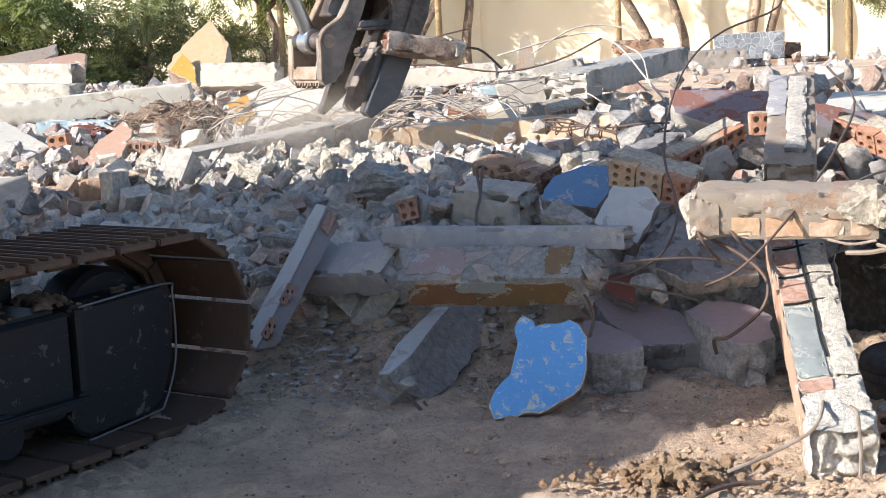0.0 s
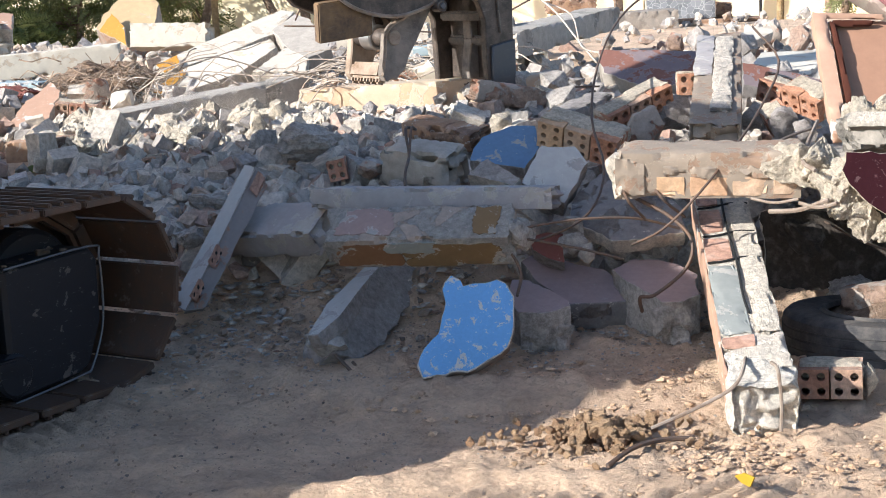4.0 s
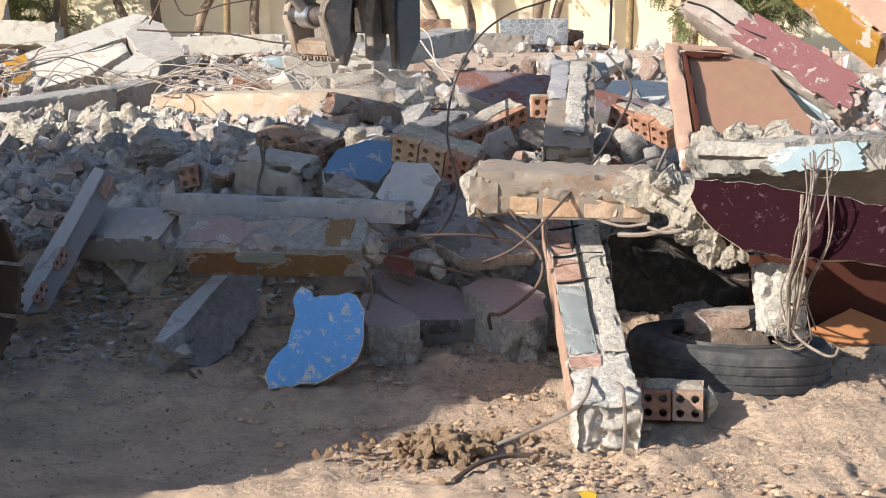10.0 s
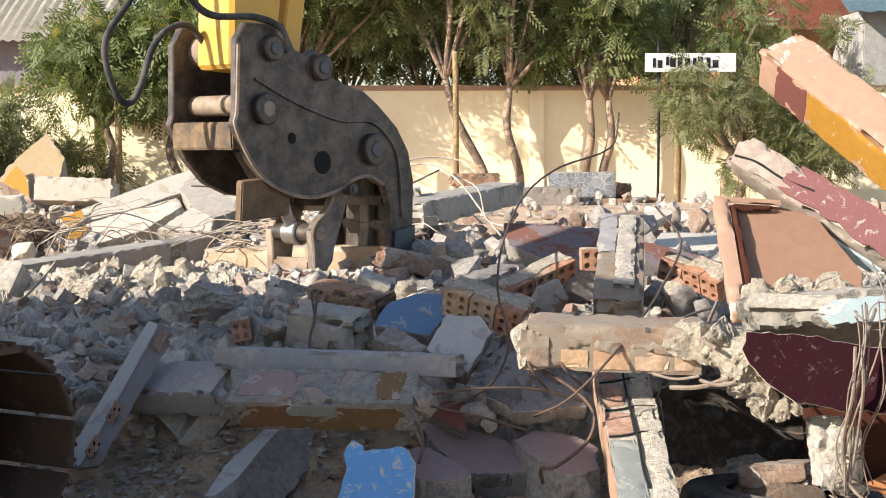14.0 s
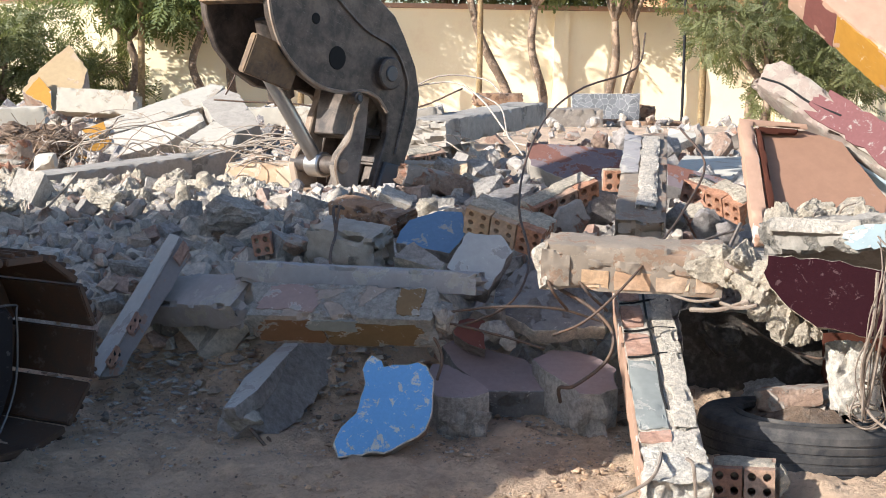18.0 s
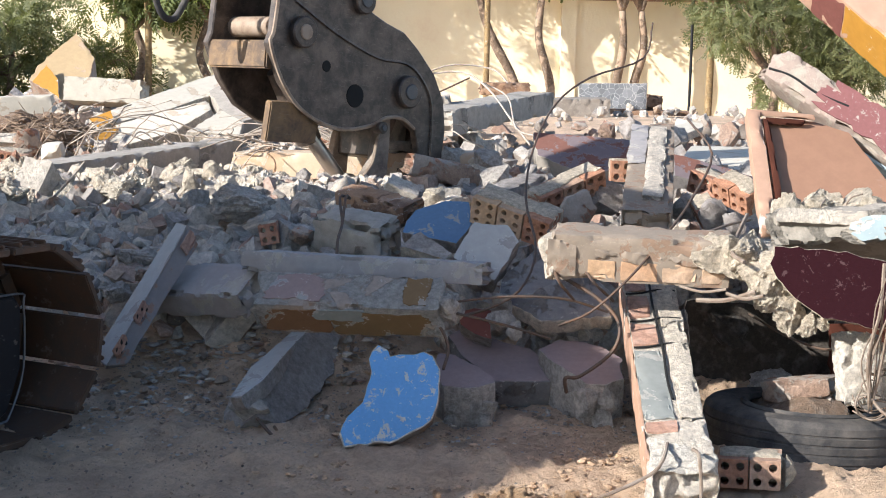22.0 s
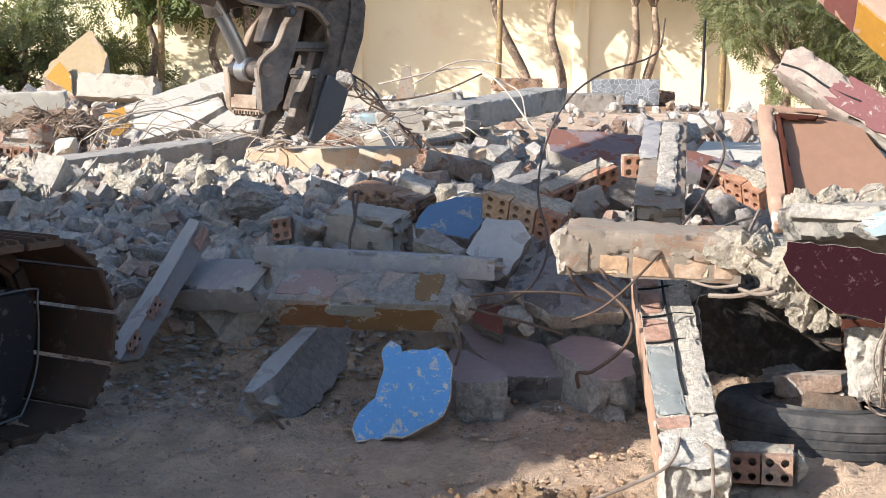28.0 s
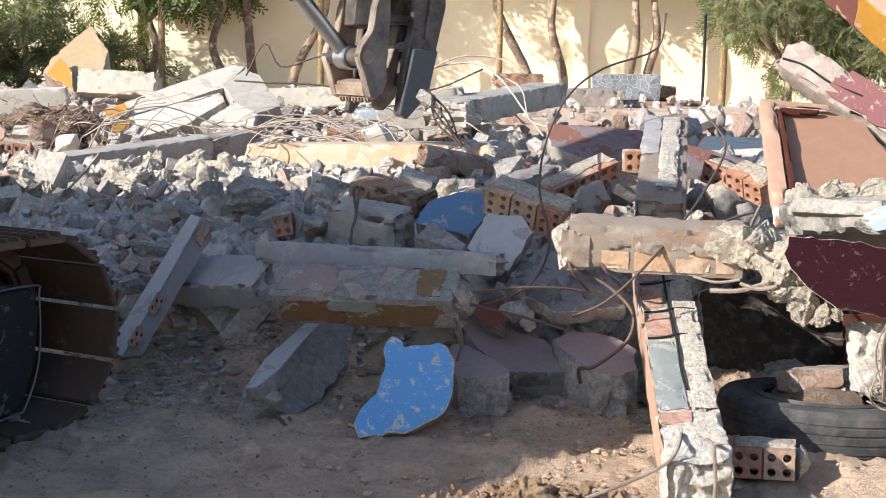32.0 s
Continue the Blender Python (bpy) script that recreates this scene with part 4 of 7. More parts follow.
for p, q in (((-0.841, 5.250, 0.536), (-0.863, 5.215, 0.496)), ((-0.967, 5.090, 0.326), (-0.997, 5.040, 0.266)), ((-1.022, 5.005, 0.220), (-1.047, 4.960, 0.173))):
    at = b.matrix_basis.inverted() @ between(p, q)
    part("brick", broken_box(0.085, 0.006, 0.052, seed=p[0], chip=0.012, ragged=0.014, cell=0.007, lump=0.002), m_brick_dull, b, at=at)
    if p[2] < 0.5:
        for k, (x, z) in enumerate(((-0.022, -0.010), (-0.012, 0.012), (0.010, -0.011), (0.022, 0.011))):
            part("hole", stone_bm(500 + k, 14, (0.010, 0.007, 0.007), 0.15, 2), m_void, b, "dark brick hole", at=at @ pose(x, 0, z, 0, 30))
b = beam("brick_pillar", (0.644, 3.860, 0.086), (0.687, 4.980, 0.437), 0.165, 0.15, m_pillar, "plastered brick pillar lying with its broken foot on the sand", roll=-4, seed=9, chip=0.018, ragged=0.05, arris=10, lump=0.004, category="brick pillar")
studs(b, [(-0.44, 0.038, 0.076, 0.06, 0.085, 0.012), (0.09, 0.042, 0.076, 0.14, 0.075, 0.012), (0.275, 0.045, 0.076, 0.15, 0.065, 0.012), (0.43, 0.045, 0.076, 0.10, 0.065, 0.012)])
part("broken_foot", broken_box(0.20, 0.170, 0.158, seed=33, chip=0.010, ragged=0.03, lump=0.013, cell=0.007), m_foot, b, "raw broken mortar", at=pose(-0.56, 0.0, -0.004))
part("screed_strip", broken_box(0.40, 0.082, 0.012, seed=8, chip=0.005, ragged=0.02, lump=0.002), m_green_grey, b, "smooth grey-green screed", at=pose(-0.205, 0.04, 0.076))
part("joint", tube_bm([(-0.30, -0.006, 0.081), (-0.2, 0.0, 0.082), (0.0, -0.004, 0.082), (0.25, 0.002, 0.081), (0.5, -0.002, 0.080)], 0.004, 5), m_void, b, "dark open joint")
for x in (0.01, 0.175, 0.365):
    part("joint", tube_bm([(x, -0.075, 0.082), (x + 0.006, -0.02, 0.084), (x - 0.004, 0.03, 0.081), (x, 0.078, 0.078)], 0.0035, 5), m_void, b, "dark open joint")
part("mortar_strip", broken_box(0.95, 0.065, 0.022, seed=11, chip=0.012, ragged=0.03, lump=0.006), m_mortar_strip, b, "rough pale mortar", at=pose(0.06, -0.046, 0.074))
part("plaster_skin", broken_box(1.16, 0.010, 0.13, seed=4, chip=0.003, ragged=0.01, lump=0.0008), m_peach, b, "peach painted plaster", at=pose(0, 0.085, 0))
b = beam("brick_pillar", (0.706, 5.150, 0.602), (0.925, 6.600, 0.846), 0.175, 0.12, m_pale, "pale broken pillar lying on top of the rubble", seed=10, chip=0.012, lump=0.002, arris=12, category="brick pillar")
part("mortar_ridge", broken_box(1.2, 0.07, 0.020, seed=5, chip=0.005, ragged=0.05, lump=0.007, cell=0.01), m_raw, b, at=pose(0, -0.02, 0.065))
part("plaster_skin", broken_box(0.7, 0.07, 0.012, seed=6, chip=0.003, ragged=0.02), m_grey_paint, b, at=pose(0.3, 0.055, 0.064))
b = beam("brick_pillar", (0.345, 4.620, 0.592), (0.889, 4.550, 0.580), 0.16, 0.14, m_pale, "pale plastered brick pillar lying across another pillar", roll=8, seed=11, chip=0.009, lump=0.003, arris=5, ragged=0.03, category="brick pillar")
studs(b, [(-0.115, -0.0785, -0.034, 0.085, 0.008, 0.062), (-0.005, -0.079, -0.032, 0.11, 0.008, 0.058), (0.115, -0.079, -0.030, 0.105, 0.008, 0.060), (0.215, -0.0785, -0.028, 0.07, 0.008, 0.058)], m_brick_pale)
for k, (x, z, l, h) in enumerate(((-0.235, 0.0, 0.10, 0.11), (-0.06, 0.012, 0.17, 0.035), (0.13, 0.012, 0.19, 0.03))):
    part("mortar_crust", broken_box(l, 0.016, h, seed=380 + k, chip=0.012, ragged=0.03, lump=0.009, cell=0.007), m_pale, b, "crusted pale mortar", at=pose(x, -0.078, z))
for k, (x, y, z) in enumerate(((-0.275, -0.02, 0.01), (-0.27, 0.035, -0.015), (-0.265, -0.045, -0.03))):
    part("broken_end", stone_bm(390 + k, 20, (0.04, 0.055, 0.055), 0.16, 5), m_mortar_strip, b, "rough broken end", at=pose(x, y, z))
slab("maroon_beam", [(0.959, 4.340, 0.650), (1.065, 4.300, 0.644), (1.194, 4.260, 0.634), (1.449, 4.140, 0.602), (1.631, 4.060, 0.581), (1.625, 4.020, 0.422), (1.444, 4.100, 0.439), (1.270, 4.190, 0.443), (1.090, 4.260, 0.450), (1.039, 4.290, 0.484), (0.993, 4.310, 0.525), (0.946, 4.330, 0.601)], 0.17, m_maroon, "maroon painted concrete beam with a ragged broken end", "concrete beam", seed=12, rough=0.014, back=m_lump_pale)
beam("concrete_beam", (1.027, 4.720, 0.660), (1.774, 4.450, 0.740), 0.2, 0.10, m_raw_beam, "pale broken concrete beam with torn reinforcement", seed=13, chip=0.02, lump=0.012)
# Added out of sight; blocks sky light so the hollow below stays dark.
slab("grey_slab", [(0.76, 4.86, 0.50), (1.74, 4.80, 0.53), (1.80, 5.70, 0.46), (0.78, 5.70, 0.45)], 0.06, m_post, "hidden slab added to keep sky light out of a hollow", seed=63, rough=0.02)
b = bpy.data.objects["concrete_beam.002"]
part("paint_layer", jagged_bm(0.3, 0.09, 0.012, 3), m_pale_blue, b, "pale blue paint", at=pose(0.0, -0.105, -0.005, 90))
b = beam("rose_beam", (1.218, 5.700, 1.159), (1.720, 5.200, 0.773), 0.135, 0.125, m_chalk, "pale plastered beam with rose paint leaning over rubble", roll=52, seed=14, chip=0.03, ragged=0.05, arris=8, lump=0.004)
part("paint_layer", jagged_bm(0.58, 0.15, 0.006, 5), m_rose, b, "worn rose-red paint", at=pose(0.13, 0.012, 0.0645))
part("crack", tube_bm([(-0.36, -0.035, 0.060), (-0.27, -0.012, 0.061), (-0.15, -0.012, 0.062), (-0.02, 0.012, 0.064)], 0.006, 5), m_void, b, "dark open crack")
part("paint_layer", jagged_bm(0.42, 0.07, 0.01, 8), m_pale_blue, b, "flaking pale blue paint", at=pose(0.14, -0.081, -0.02, 85))
b = beam("painted_column", (1.424, 5.950, 1.531), (1.920, 5.400, 1.005), 0.19, 0.19, m_peach, "peach, red and yellow painted column sticking up from rubble", roll=36, seed=15, chip=0.02, ragged=0.05, arris=14, lump=0.002)
for x, l, m, t in ((-0.265, 0.17, m_red, "dull red paint"), (0.13, 0.62, m_yellow, "ochre yellow paint")):
    part("paint_layer", broken_box(l, 0.010, 0.178, seed=l, chip=0.004, ragged=0.004, lump=0.001), m, b, t, at=pose(x, -0.092, -0.004))
# door panel with its jamb
b = slab("panel", [(1.132, 5.380, 0.979), (1.313, 5.380, 0.968), (1.428, 5.350, 0.926), (1.538, 5.150, 0.754), (1.519, 5.080, 0.703), (1.121, 5.080, 0.697)], 0.03, m_tan, "tan painted door panel leaning against the rubble", "panel", seed=6, rough=0.003, back=m_peach)
for p, q, w, m, n in (((1.094, 5.370, 0.991), (1.083, 4.980, 0.609), 0.055, m_peach, "jamb"), ((1.090, 5.370, 0.995), (1.310, 5.370, 0.980), 0.02, m_peach, "rail"), ((1.134, 5.335, 0.970), (1.130, 5.050, 0.715), 0.024, m_shade_brown, "groove"), ((1.134, 5.345, 0.968), (1.275, 5.345, 0.960), 0.022, m_shade_brown, "groove")):
    part(n, broken_box((Vector(q) - Vector(p)).length, 0.05 if n != "groove" else 0.02, w, seed=w, chip=0.006, ragged=0.008, lump=0.0008, arris=12), m, b, at=b.matrix_basis.inverted() @ between(p, q))
slab("pink_slab", [(0.043, 5.072, 0.239), (0.087, 5.120, 0.258), (0.132, 5.096, 0.249), (0.207, 5.045, 0.231), (0.318, 4.991, 0.213), (0.345, 4.940, 0.195), (0.384, 4.803, 0.149), (0.290, 4.797, 0.145), (0.193, 4.800, 0.145), (0.161, 4.841, 0.157), (0.093, 4.943, 0.192)], 0.10, m_pink, "dusty pink plastered slab of broken wall on sand", seed=8, back=m_post, rough=0.007)
b = slab("pink_slab", [(0.333, 4.881, 0.234), (0.407, 4.950, 0.253), (0.481, 4.941, 0.252), (0.532, 4.898, 0.242), (0.595, 4.807, 0.222), (0.586, 4.655, 0.190), (0.530, 4.611, 0.180), (0.471, 4.620, 0.181), (0.427, 4.685, 0.193), (0.380, 4.768, 0.210)], 0.16, m_pink, "thick dusty pink plastered piece of broken wall on sand", seed=9, back=m_lump, rough=0.010)
for k, (p, r) in enumerate((((0.464, 4.620, 0.121), 0.05), ((0.533, 4.620, 0.122), 0.04), ((0.518, 4.620, 0.059), 0.045))):
    part("broken_face", stone_bm(640 + k, 20, (r, r * 0.5, r * 1.2), 0.2, 5), m_lump, b, "rough broken concrete", at=b.matrix_basis.inverted() @ Matrix.Translation(p))
b = slab("concrete_block", [(0.011, 4.800, 0.229), (0.063, 4.792, 0.228), (0.125, 4.724, 0.210), (0.169, 4.663, 0.195), (0.187, 4.607, 0.180), (0.143, 4.580, 0.173), (0.088, 4.572, 0.170), (0.028, 4.580, 0.171), (-0.002, 4.663, 0.191)], 0.15, m_pink, "broken concrete lump with a smooth dusty top beside a blue slab", "concrete block", seed=16, back=m_lump, rough=0.012)
for k, (p, r) in enumerate((((0.090, 4.620, 0.096), 0.06), ((0.151, 4.620, 0.115), 0.055), ((0.143, 4.620, 0.052), 0.05), ((0.065, 4.620, 0.051), 0.045))):
    part("broken_face", stone_bm(650 + k, 20, (r, r * 0.6, r), 0.2, 5), m_lump, b, "rough broken concrete", at=b.matrix_basis.inverted() @ Matrix.Translation(p))
slab("blue_slab", [(-0.122, 5.350, 0.546), (-0.107, 5.400, 0.587), (-0.077, 5.450, 0.623), (0.028, 5.500, 0.658), (0.114, 5.500, 0.647), (0.125, 5.400, 0.581), (0.069, 5.300, 0.527)], 0.05, m_blue_dull, "dull blue painted slab of broken wall on rubble", seed=10, back=m_concrete, rough=0.006)
slab("concrete_slab", [(0.057, 5.100, 0.498), (0.095, 5.150, 0.565), (0.128, 5.200, 0.606), (0.240, 5.200, 0.600), (0.281, 5.150, 0.553), (0.196, 5.050, 0.431)], 0.09, m_white_dull, "white-faced broken concrete block on rubble", seed=17, back=m_concrete)
# The dark render here stands in for shade from the pillar above.
slab("tan_slab", [(0.203, 5.020, 0.369), (0.238, 5.100, 0.462), (0.348, 5.200, 0.532), (0.416, 5.200, 0.529), (0.571, 5.000, 0.406), (0.571, 4.900, 0.338), (0.342, 4.900, 0.329)], 0.06, m_post, "dusty tan plastered slab under a pillar, darkened for shade", seed=11)
beam("concrete_block", (-0.426, 5.600, 0.539), (-0.152, 5.450, 0.510), 0.15, 0.15, m_grit, "grey concrete block bound with wire", roll=15, seed=31, chip=0.05)
slab("grey_slab", [(-0.124, 5.150, 0.527), (-0.059, 5.200, 0.570), (0.048, 5.100, 0.517), (0.029, 5.080, 0.490)], 0.06, m_concrete, "small grey broken slab beside a blue slab", seed=19)
lump("concrete_lump", (-0.749, 5.850, 0.593), 0.26, 7, m_lump, "large rough grey concrete lump on the heap", squash=(1, 0.8, 0.62))
lump("concrete_lump", (-0.494, 5.550, 0.509), 0.11, 9, m_brickish, "pinkish brick and mortar lump on the heap")
lump("concrete_lump", (-0.560, 5.300, 0.438), 0.2, 11, m_lump, "rough grey concrete lump on the heap", squash=(1, 0.8, 0.55))
lump("concrete_lump", (-1.081, 5.500, 0.427), 0.17, 12, m_lump, "rough grey concrete lump on the heap", squash=(1, 0.8, 0.6))
lump("concrete_lump", (-1.122, 5.300, 0.323), 0.13, 13, m_lump, "rough grey concrete lump on the heap", squash=(1, 0.8, 0.7))
lump("concrete_lump", (-1.013, 5.350, 0.388), 0.11, 14, m_brickish, "rough grey concrete lump on the heap", squash=(1, 0.8, 0.7))
b = beam("brick_block", (-0.381, 6.200, 0.605), (-0.078, 5.900, 0.567), 0.12, 0.08, m_rusty, "brown broken brick and plaster fragment on the heap", roll=15, seed=33, chip=0.05, ragged=0.06, category="brick fragment")

# raw mortar between the pillar and the maroon beam, lumps strung on bars
for i, (p, s) in enumerate((((0.843, 4.500, 0.596), 0.2), ((0.909, 4.450, 0.610), 0.2), ((0.938, 4.400, 0.575), 0.17), ((0.974, 4.400, 0.508), 0.15), ((1.021, 4.380, 0.451), 0.13), ((1.079, 4.360, 0.418), 0.10), ((1.112, 4.340, 0.426), 0.06), ((1.114, 4.850, 0.688), 0.17), ((1.213, 4.850, 0.706), 0.18), ((1.309, 4.800, 0.720), 0.17), ((1.354, 4.700, 0.703), 0.14))):
    lump("mortar_lump", p, s, 40 + i, m_lump_pale, "ragged pale concrete broken open round its reinforcement", "concrete lump", (1, 0.85, 0.75), (i * 40, i * 25, i * 70), 0.22, 8, "ragged concrete lumps")
ob = part("mortar_lump", broken_box(0.21, 0.13, 0.135, seed=21, chip=0.03, ragged=0.04, lump=0.012, cell=0.008), m_foot, at=between((1.250, 4.380, 0.173), (1.221, 4.360, 0.411)))
tagged(ob, "pale concrete stump caught in a bundle of reinforcing bars", "concrete lump", "ragged concrete lumps")
# Added slab, tilted face down to make the gap under the beam dark.
slab("grey_slab", [(1.018, 4.580, 0.689), (1.749, 4.380, 0.702), (1.910, 4.750, 0.436), (1.091, 4.850, 0.533)], 0.05, m_dusty_tan, "dusty grey slab added as a broken beam's shaded underside", seed=37)

# inside and behind the tyre
beam("brick_slab", (1.031, 4.720, 0.149), (1.248, 4.620, 0.182), 0.2, 0.07, m_brickish, "plastered brick slab lying in a tyre", roll=-6, seed=35, chip=0.02, category="brick slab")
slab("orange_plate", [(1.476, 4.860, 0.082), (1.634, 4.920, 0.164), (1.785, 4.860, 0.081), (1.789, 4.760, 0.037), (1.572, 4.780, 0.058)], 0.02, m_orange, "orange painted sheet lying on rubble", "sheet", seed=21, rough=0.002, back=m_orange)
# Sun reaches this board; its dark colour stands for shade.
slab("brown_board", [(1.303, 5.000, 0.313), (1.995, 4.950, 0.329), (2.014, 4.950, 0.011), (1.325, 5.000, -0.006)], 0.03, m_shade_brown, "red-brown board behind rubble, shade darkened into its colour", "board", seed=22, rough=0.004, back=m_shade_brown)
# Fragment and lump are coloured near black to stand for shade.
slab("brown_board", [(0.859, 5.200, 0.349), (1.346, 5.100, 0.364), (1.359, 5.100, 0.030), (0.887, 5.200, -0.010)], 0.05, m_shade_earth, "wall fragment coloured near black for the hollow's shade", "wall slab", seed=23)
lump("concrete_lump", (0.990, 5.150, 0.259), 0.2, 71, m_shade_earth, "grey concrete lump in the shade under a pillar")
lump("concrete_lump", (1.108, 4.950, 0.122), 0.16, 72, m_lump, "grey concrete lump in the shade under a pillar")

# ---- farther fragments on the heap ----
b = beam("long_beam", (-1.005, 7.750, 0.581), (0.298, 7.450, 0.619), 0.28, 0.19, m_cream, "long pale plastered beam lying across the heap", seed=18, chip=0.012, lump=0.002)
beam("long_beam", (-1.957, 6.950, 0.563), (-1.120, 8.350, 0.634), 0.2, 0.14, m_grit, "long grey concrete beam lying across the heap", seed=19, chip=0.008, lump=0.0015)
b = slab("white_slab", [(-2.063, 9.100, 0.759), (-1.744, 9.500, 0.911), (-1.415, 9.900, 1.051), (-1.328, 9.900, 1.002), (-1.414, 9.550, 0.918), (-1.636, 9.300, 0.829), (-1.858, 9.100, 0.754), (-1.994, 9.000, 0.718)], 0.16, m_white, "large whitewashed wall slab with a yellow stripe", seed=12, rough=0.008)
c = slab("stripe", [(-2.057, 9.060, 0.764), (-1.944, 9.140, 0.814), (-1.904, 9.030, 0.762), (-1.985, 8.960, 0.720)], 0.012, m_yellow, "ochre yellow paint", seed=3, rough=0.004)
c.parent, c.matrix_basis = b, b.matrix_basis.inverted() @ c.matrix_basis
del c["category"]
b = slab("white_slab", [(-2.024, 8.700, 0.625), (-1.888, 9.000, 0.737), (-1.657, 9.150, 0.807), (-1.397, 9.300, 0.873), (-1.348, 9.150, 0.838), (-1.528, 8.850, 0.710), (-1.777, 8.700, 0.625), (-1.857, 8.650, 0.607)], 0.12, m_white, "whitewashed wall slab folded under another one", seed=13, rough=0.008)
c = slab("stripe", [(-2.015, 8.660, 0.628), (-1.875, 8.940, 0.740), (-1.847, 8.900, 0.710), (-1.928, 8.640, 0.621)], 0.012, m_yellow, "ochre yellow paint", seed=4, rough=0.004)
c.parent, c.matrix_basis = b, b.matrix_basis.inverted() @ c.matrix_basis
del c["category"]
slab("white_slab", [(-1.425, 8.700, 0.716), (-1.283, 9.100, 0.831), (-1.124, 8.900, 0.766), (-1.124, 8.700, 0.711)], 0.08, m_white, "triangular white and pale blue piece of wall", seed=24)
slab("grey_slab", [(-1.435, 9.600, 0.912), (-1.314, 9.800, 1.011), (-1.216, 9.700, 0.986), (-1.030, 9.200, 0.810), (-1.156, 9.100, 0.750), (-1.294, 9.250, 0.829)], 0.12, m_grit, "broken grey end of a folded wall slab", seed=48, back=m_grit)
beam("white_beam", (-2.647, 11.000, 0.877), (-2.084, 11.000, 0.858), 0.35, 0.17, m_white, "whitewashed concrete beam on the heap", seed=20, chip=0.008, lump=0.0015, roll=-8)
b = slab("yellow_slab", [(-3.181, 12.000, 0.911), (-3.140, 12.100, 1.042), (-2.907, 12.400, 1.314), (-2.719, 12.200, 1.093), (-2.720, 12.000, 0.940), (-2.892, 11.800, 0.790)], 0.25, m_buff, "yellow and buff painted wall fragment standing on rubble", seed=14, back=m_brickish)
slab("yellow_patch", [(-3.138, 11.920, 0.913), (-3.043, 11.980, 1.053), (-2.937, 11.900, 0.938), (-2.901, 11.800, 0.803)], 0.03, m_yellow, "yellow painted piece of broken wall", seed=25)
beam("white_beam", (-3.898, 9.500, 0.727), (-2.433, 9.800, 0.807), 0.3, 0.15, m_white, "long whitewashed concrete beam on the heap", seed=21, chip=0.008, lump=0.0015)
beam("concrete_beam", (-0.432, 9.200, 0.701), (0.108, 9.200, 0.811), 0.3, 0.28, m_grit, "pale grey concrete beam with bolt holes", seed=22)
beam("concrete_beam", (-0.044, 8.600, 0.799), (0.676, 10.600, 0.866), 0.25, 0.15, m_grit, "grey concrete beam propped on the heap", seed=23, chip=0.012, lump=0.003)
beam("white_beam", (-1.385, 11.500, 0.773), (-0.541, 11.500, 0.803), 0.3, 0.14, m_white, "whitewashed concrete beam far on the heap", seed=37, chip=0.008, lump=0.0015)
beam("white_beam", (-0.686, 10.500, 0.701), (0.240, 10.500, 0.732), 0.3, 0.08, m_pale_blue, "pale slab edge far on the heap", seed=38, chip=0.008, lump=0.0015)
slab("wedge", [(-0.449, 12.500, 0.769), (-0.401, 12.600, 1.051), (-0.341, 12.600, 1.052), (-0.289, 12.500, 0.794)], 0.15, m_pale, "upright wedge of broken plastered wall", seed=26)
slab("wall_fragment", [(0.452, 7.300, 0.811), (0.713, 7.250, 0.812), (0.897, 7.200, 0.800), (0.884, 7.000, 0.697), (0.743, 6.950, 0.653), (0.635, 6.950, 0.666), (0.455, 7.100, 0.727)], 0.16, m_plum, "faded mauve and brick-red painted wall fragment on the heap", "wall slab", seed=39, rough=0.01, back=m_grit)
slab("wall_fragment", [(1.057, 6.900, 0.743), (1.258, 6.850, 0.711), (1.422, 6.800, 0.666), (1.411, 6.700, 0.576), (1.260, 6.700, 0.615), (1.043, 6.750, 0.673)], 0.14, m_plum, "faded mauve and brick-red painted wall fragment on the heap", "wall slab", seed=40, rough=0.01, back=m_post)
slab("white_slab", [(1.281, 8.000, 0.672), (1.403, 8.500, 0.699), (1.765, 8.500, 0.713), (1.559, 7.400, 0.630), (1.406, 7.500, 0.663)], 0.06, m_white, "flat white plastered slab lying on the heap", seed=41, rough=0.004)
slab("white_slab", [(1.297, 9.000, 0.753), (1.395, 9.200, 0.783), (1.607, 9.400, 0.810), (1.588, 9.200, 0.787), (1.376, 8.900, 0.717)], 0.05, m_white, "small white plastered slab tilted on the heap", seed=47, rough=0.004)
beam("concrete_beam", (0.416, 6.300, 0.651), (0.209, 6.000, 0.606), 0.15, 0.1, m_concrete, "grey broken concrete on the heap", seed=42, chip=0.04)
FAR_LUMPS = (((0.883, 9.500, 0.742), 0.16, m_brickish), ((1.019, 9.300, 0.727), 0.2, m_brickish), ((1.161, 9.200, 0.744), 0.2, m_concrete), ((1.277, 8.500, 0.733), 0.25, m_concrete), ((1.513, 9.500, 0.746), 0.2, m_white), ((1.636, 9.500, 0.755), 0.2, m_brickish), ((1.701, 9.000, 0.729), 0.2, m_brickish), ((1.863, 9.500, 0.758), 0.2, m_brickish), ((-2.044, 8.200, 0.634), 0.2, m_white), ((-2.275, 8.500, 0.643), 0.22, m_brickish), ((-0.657, 8.600, 0.664), 0.2, m_white))
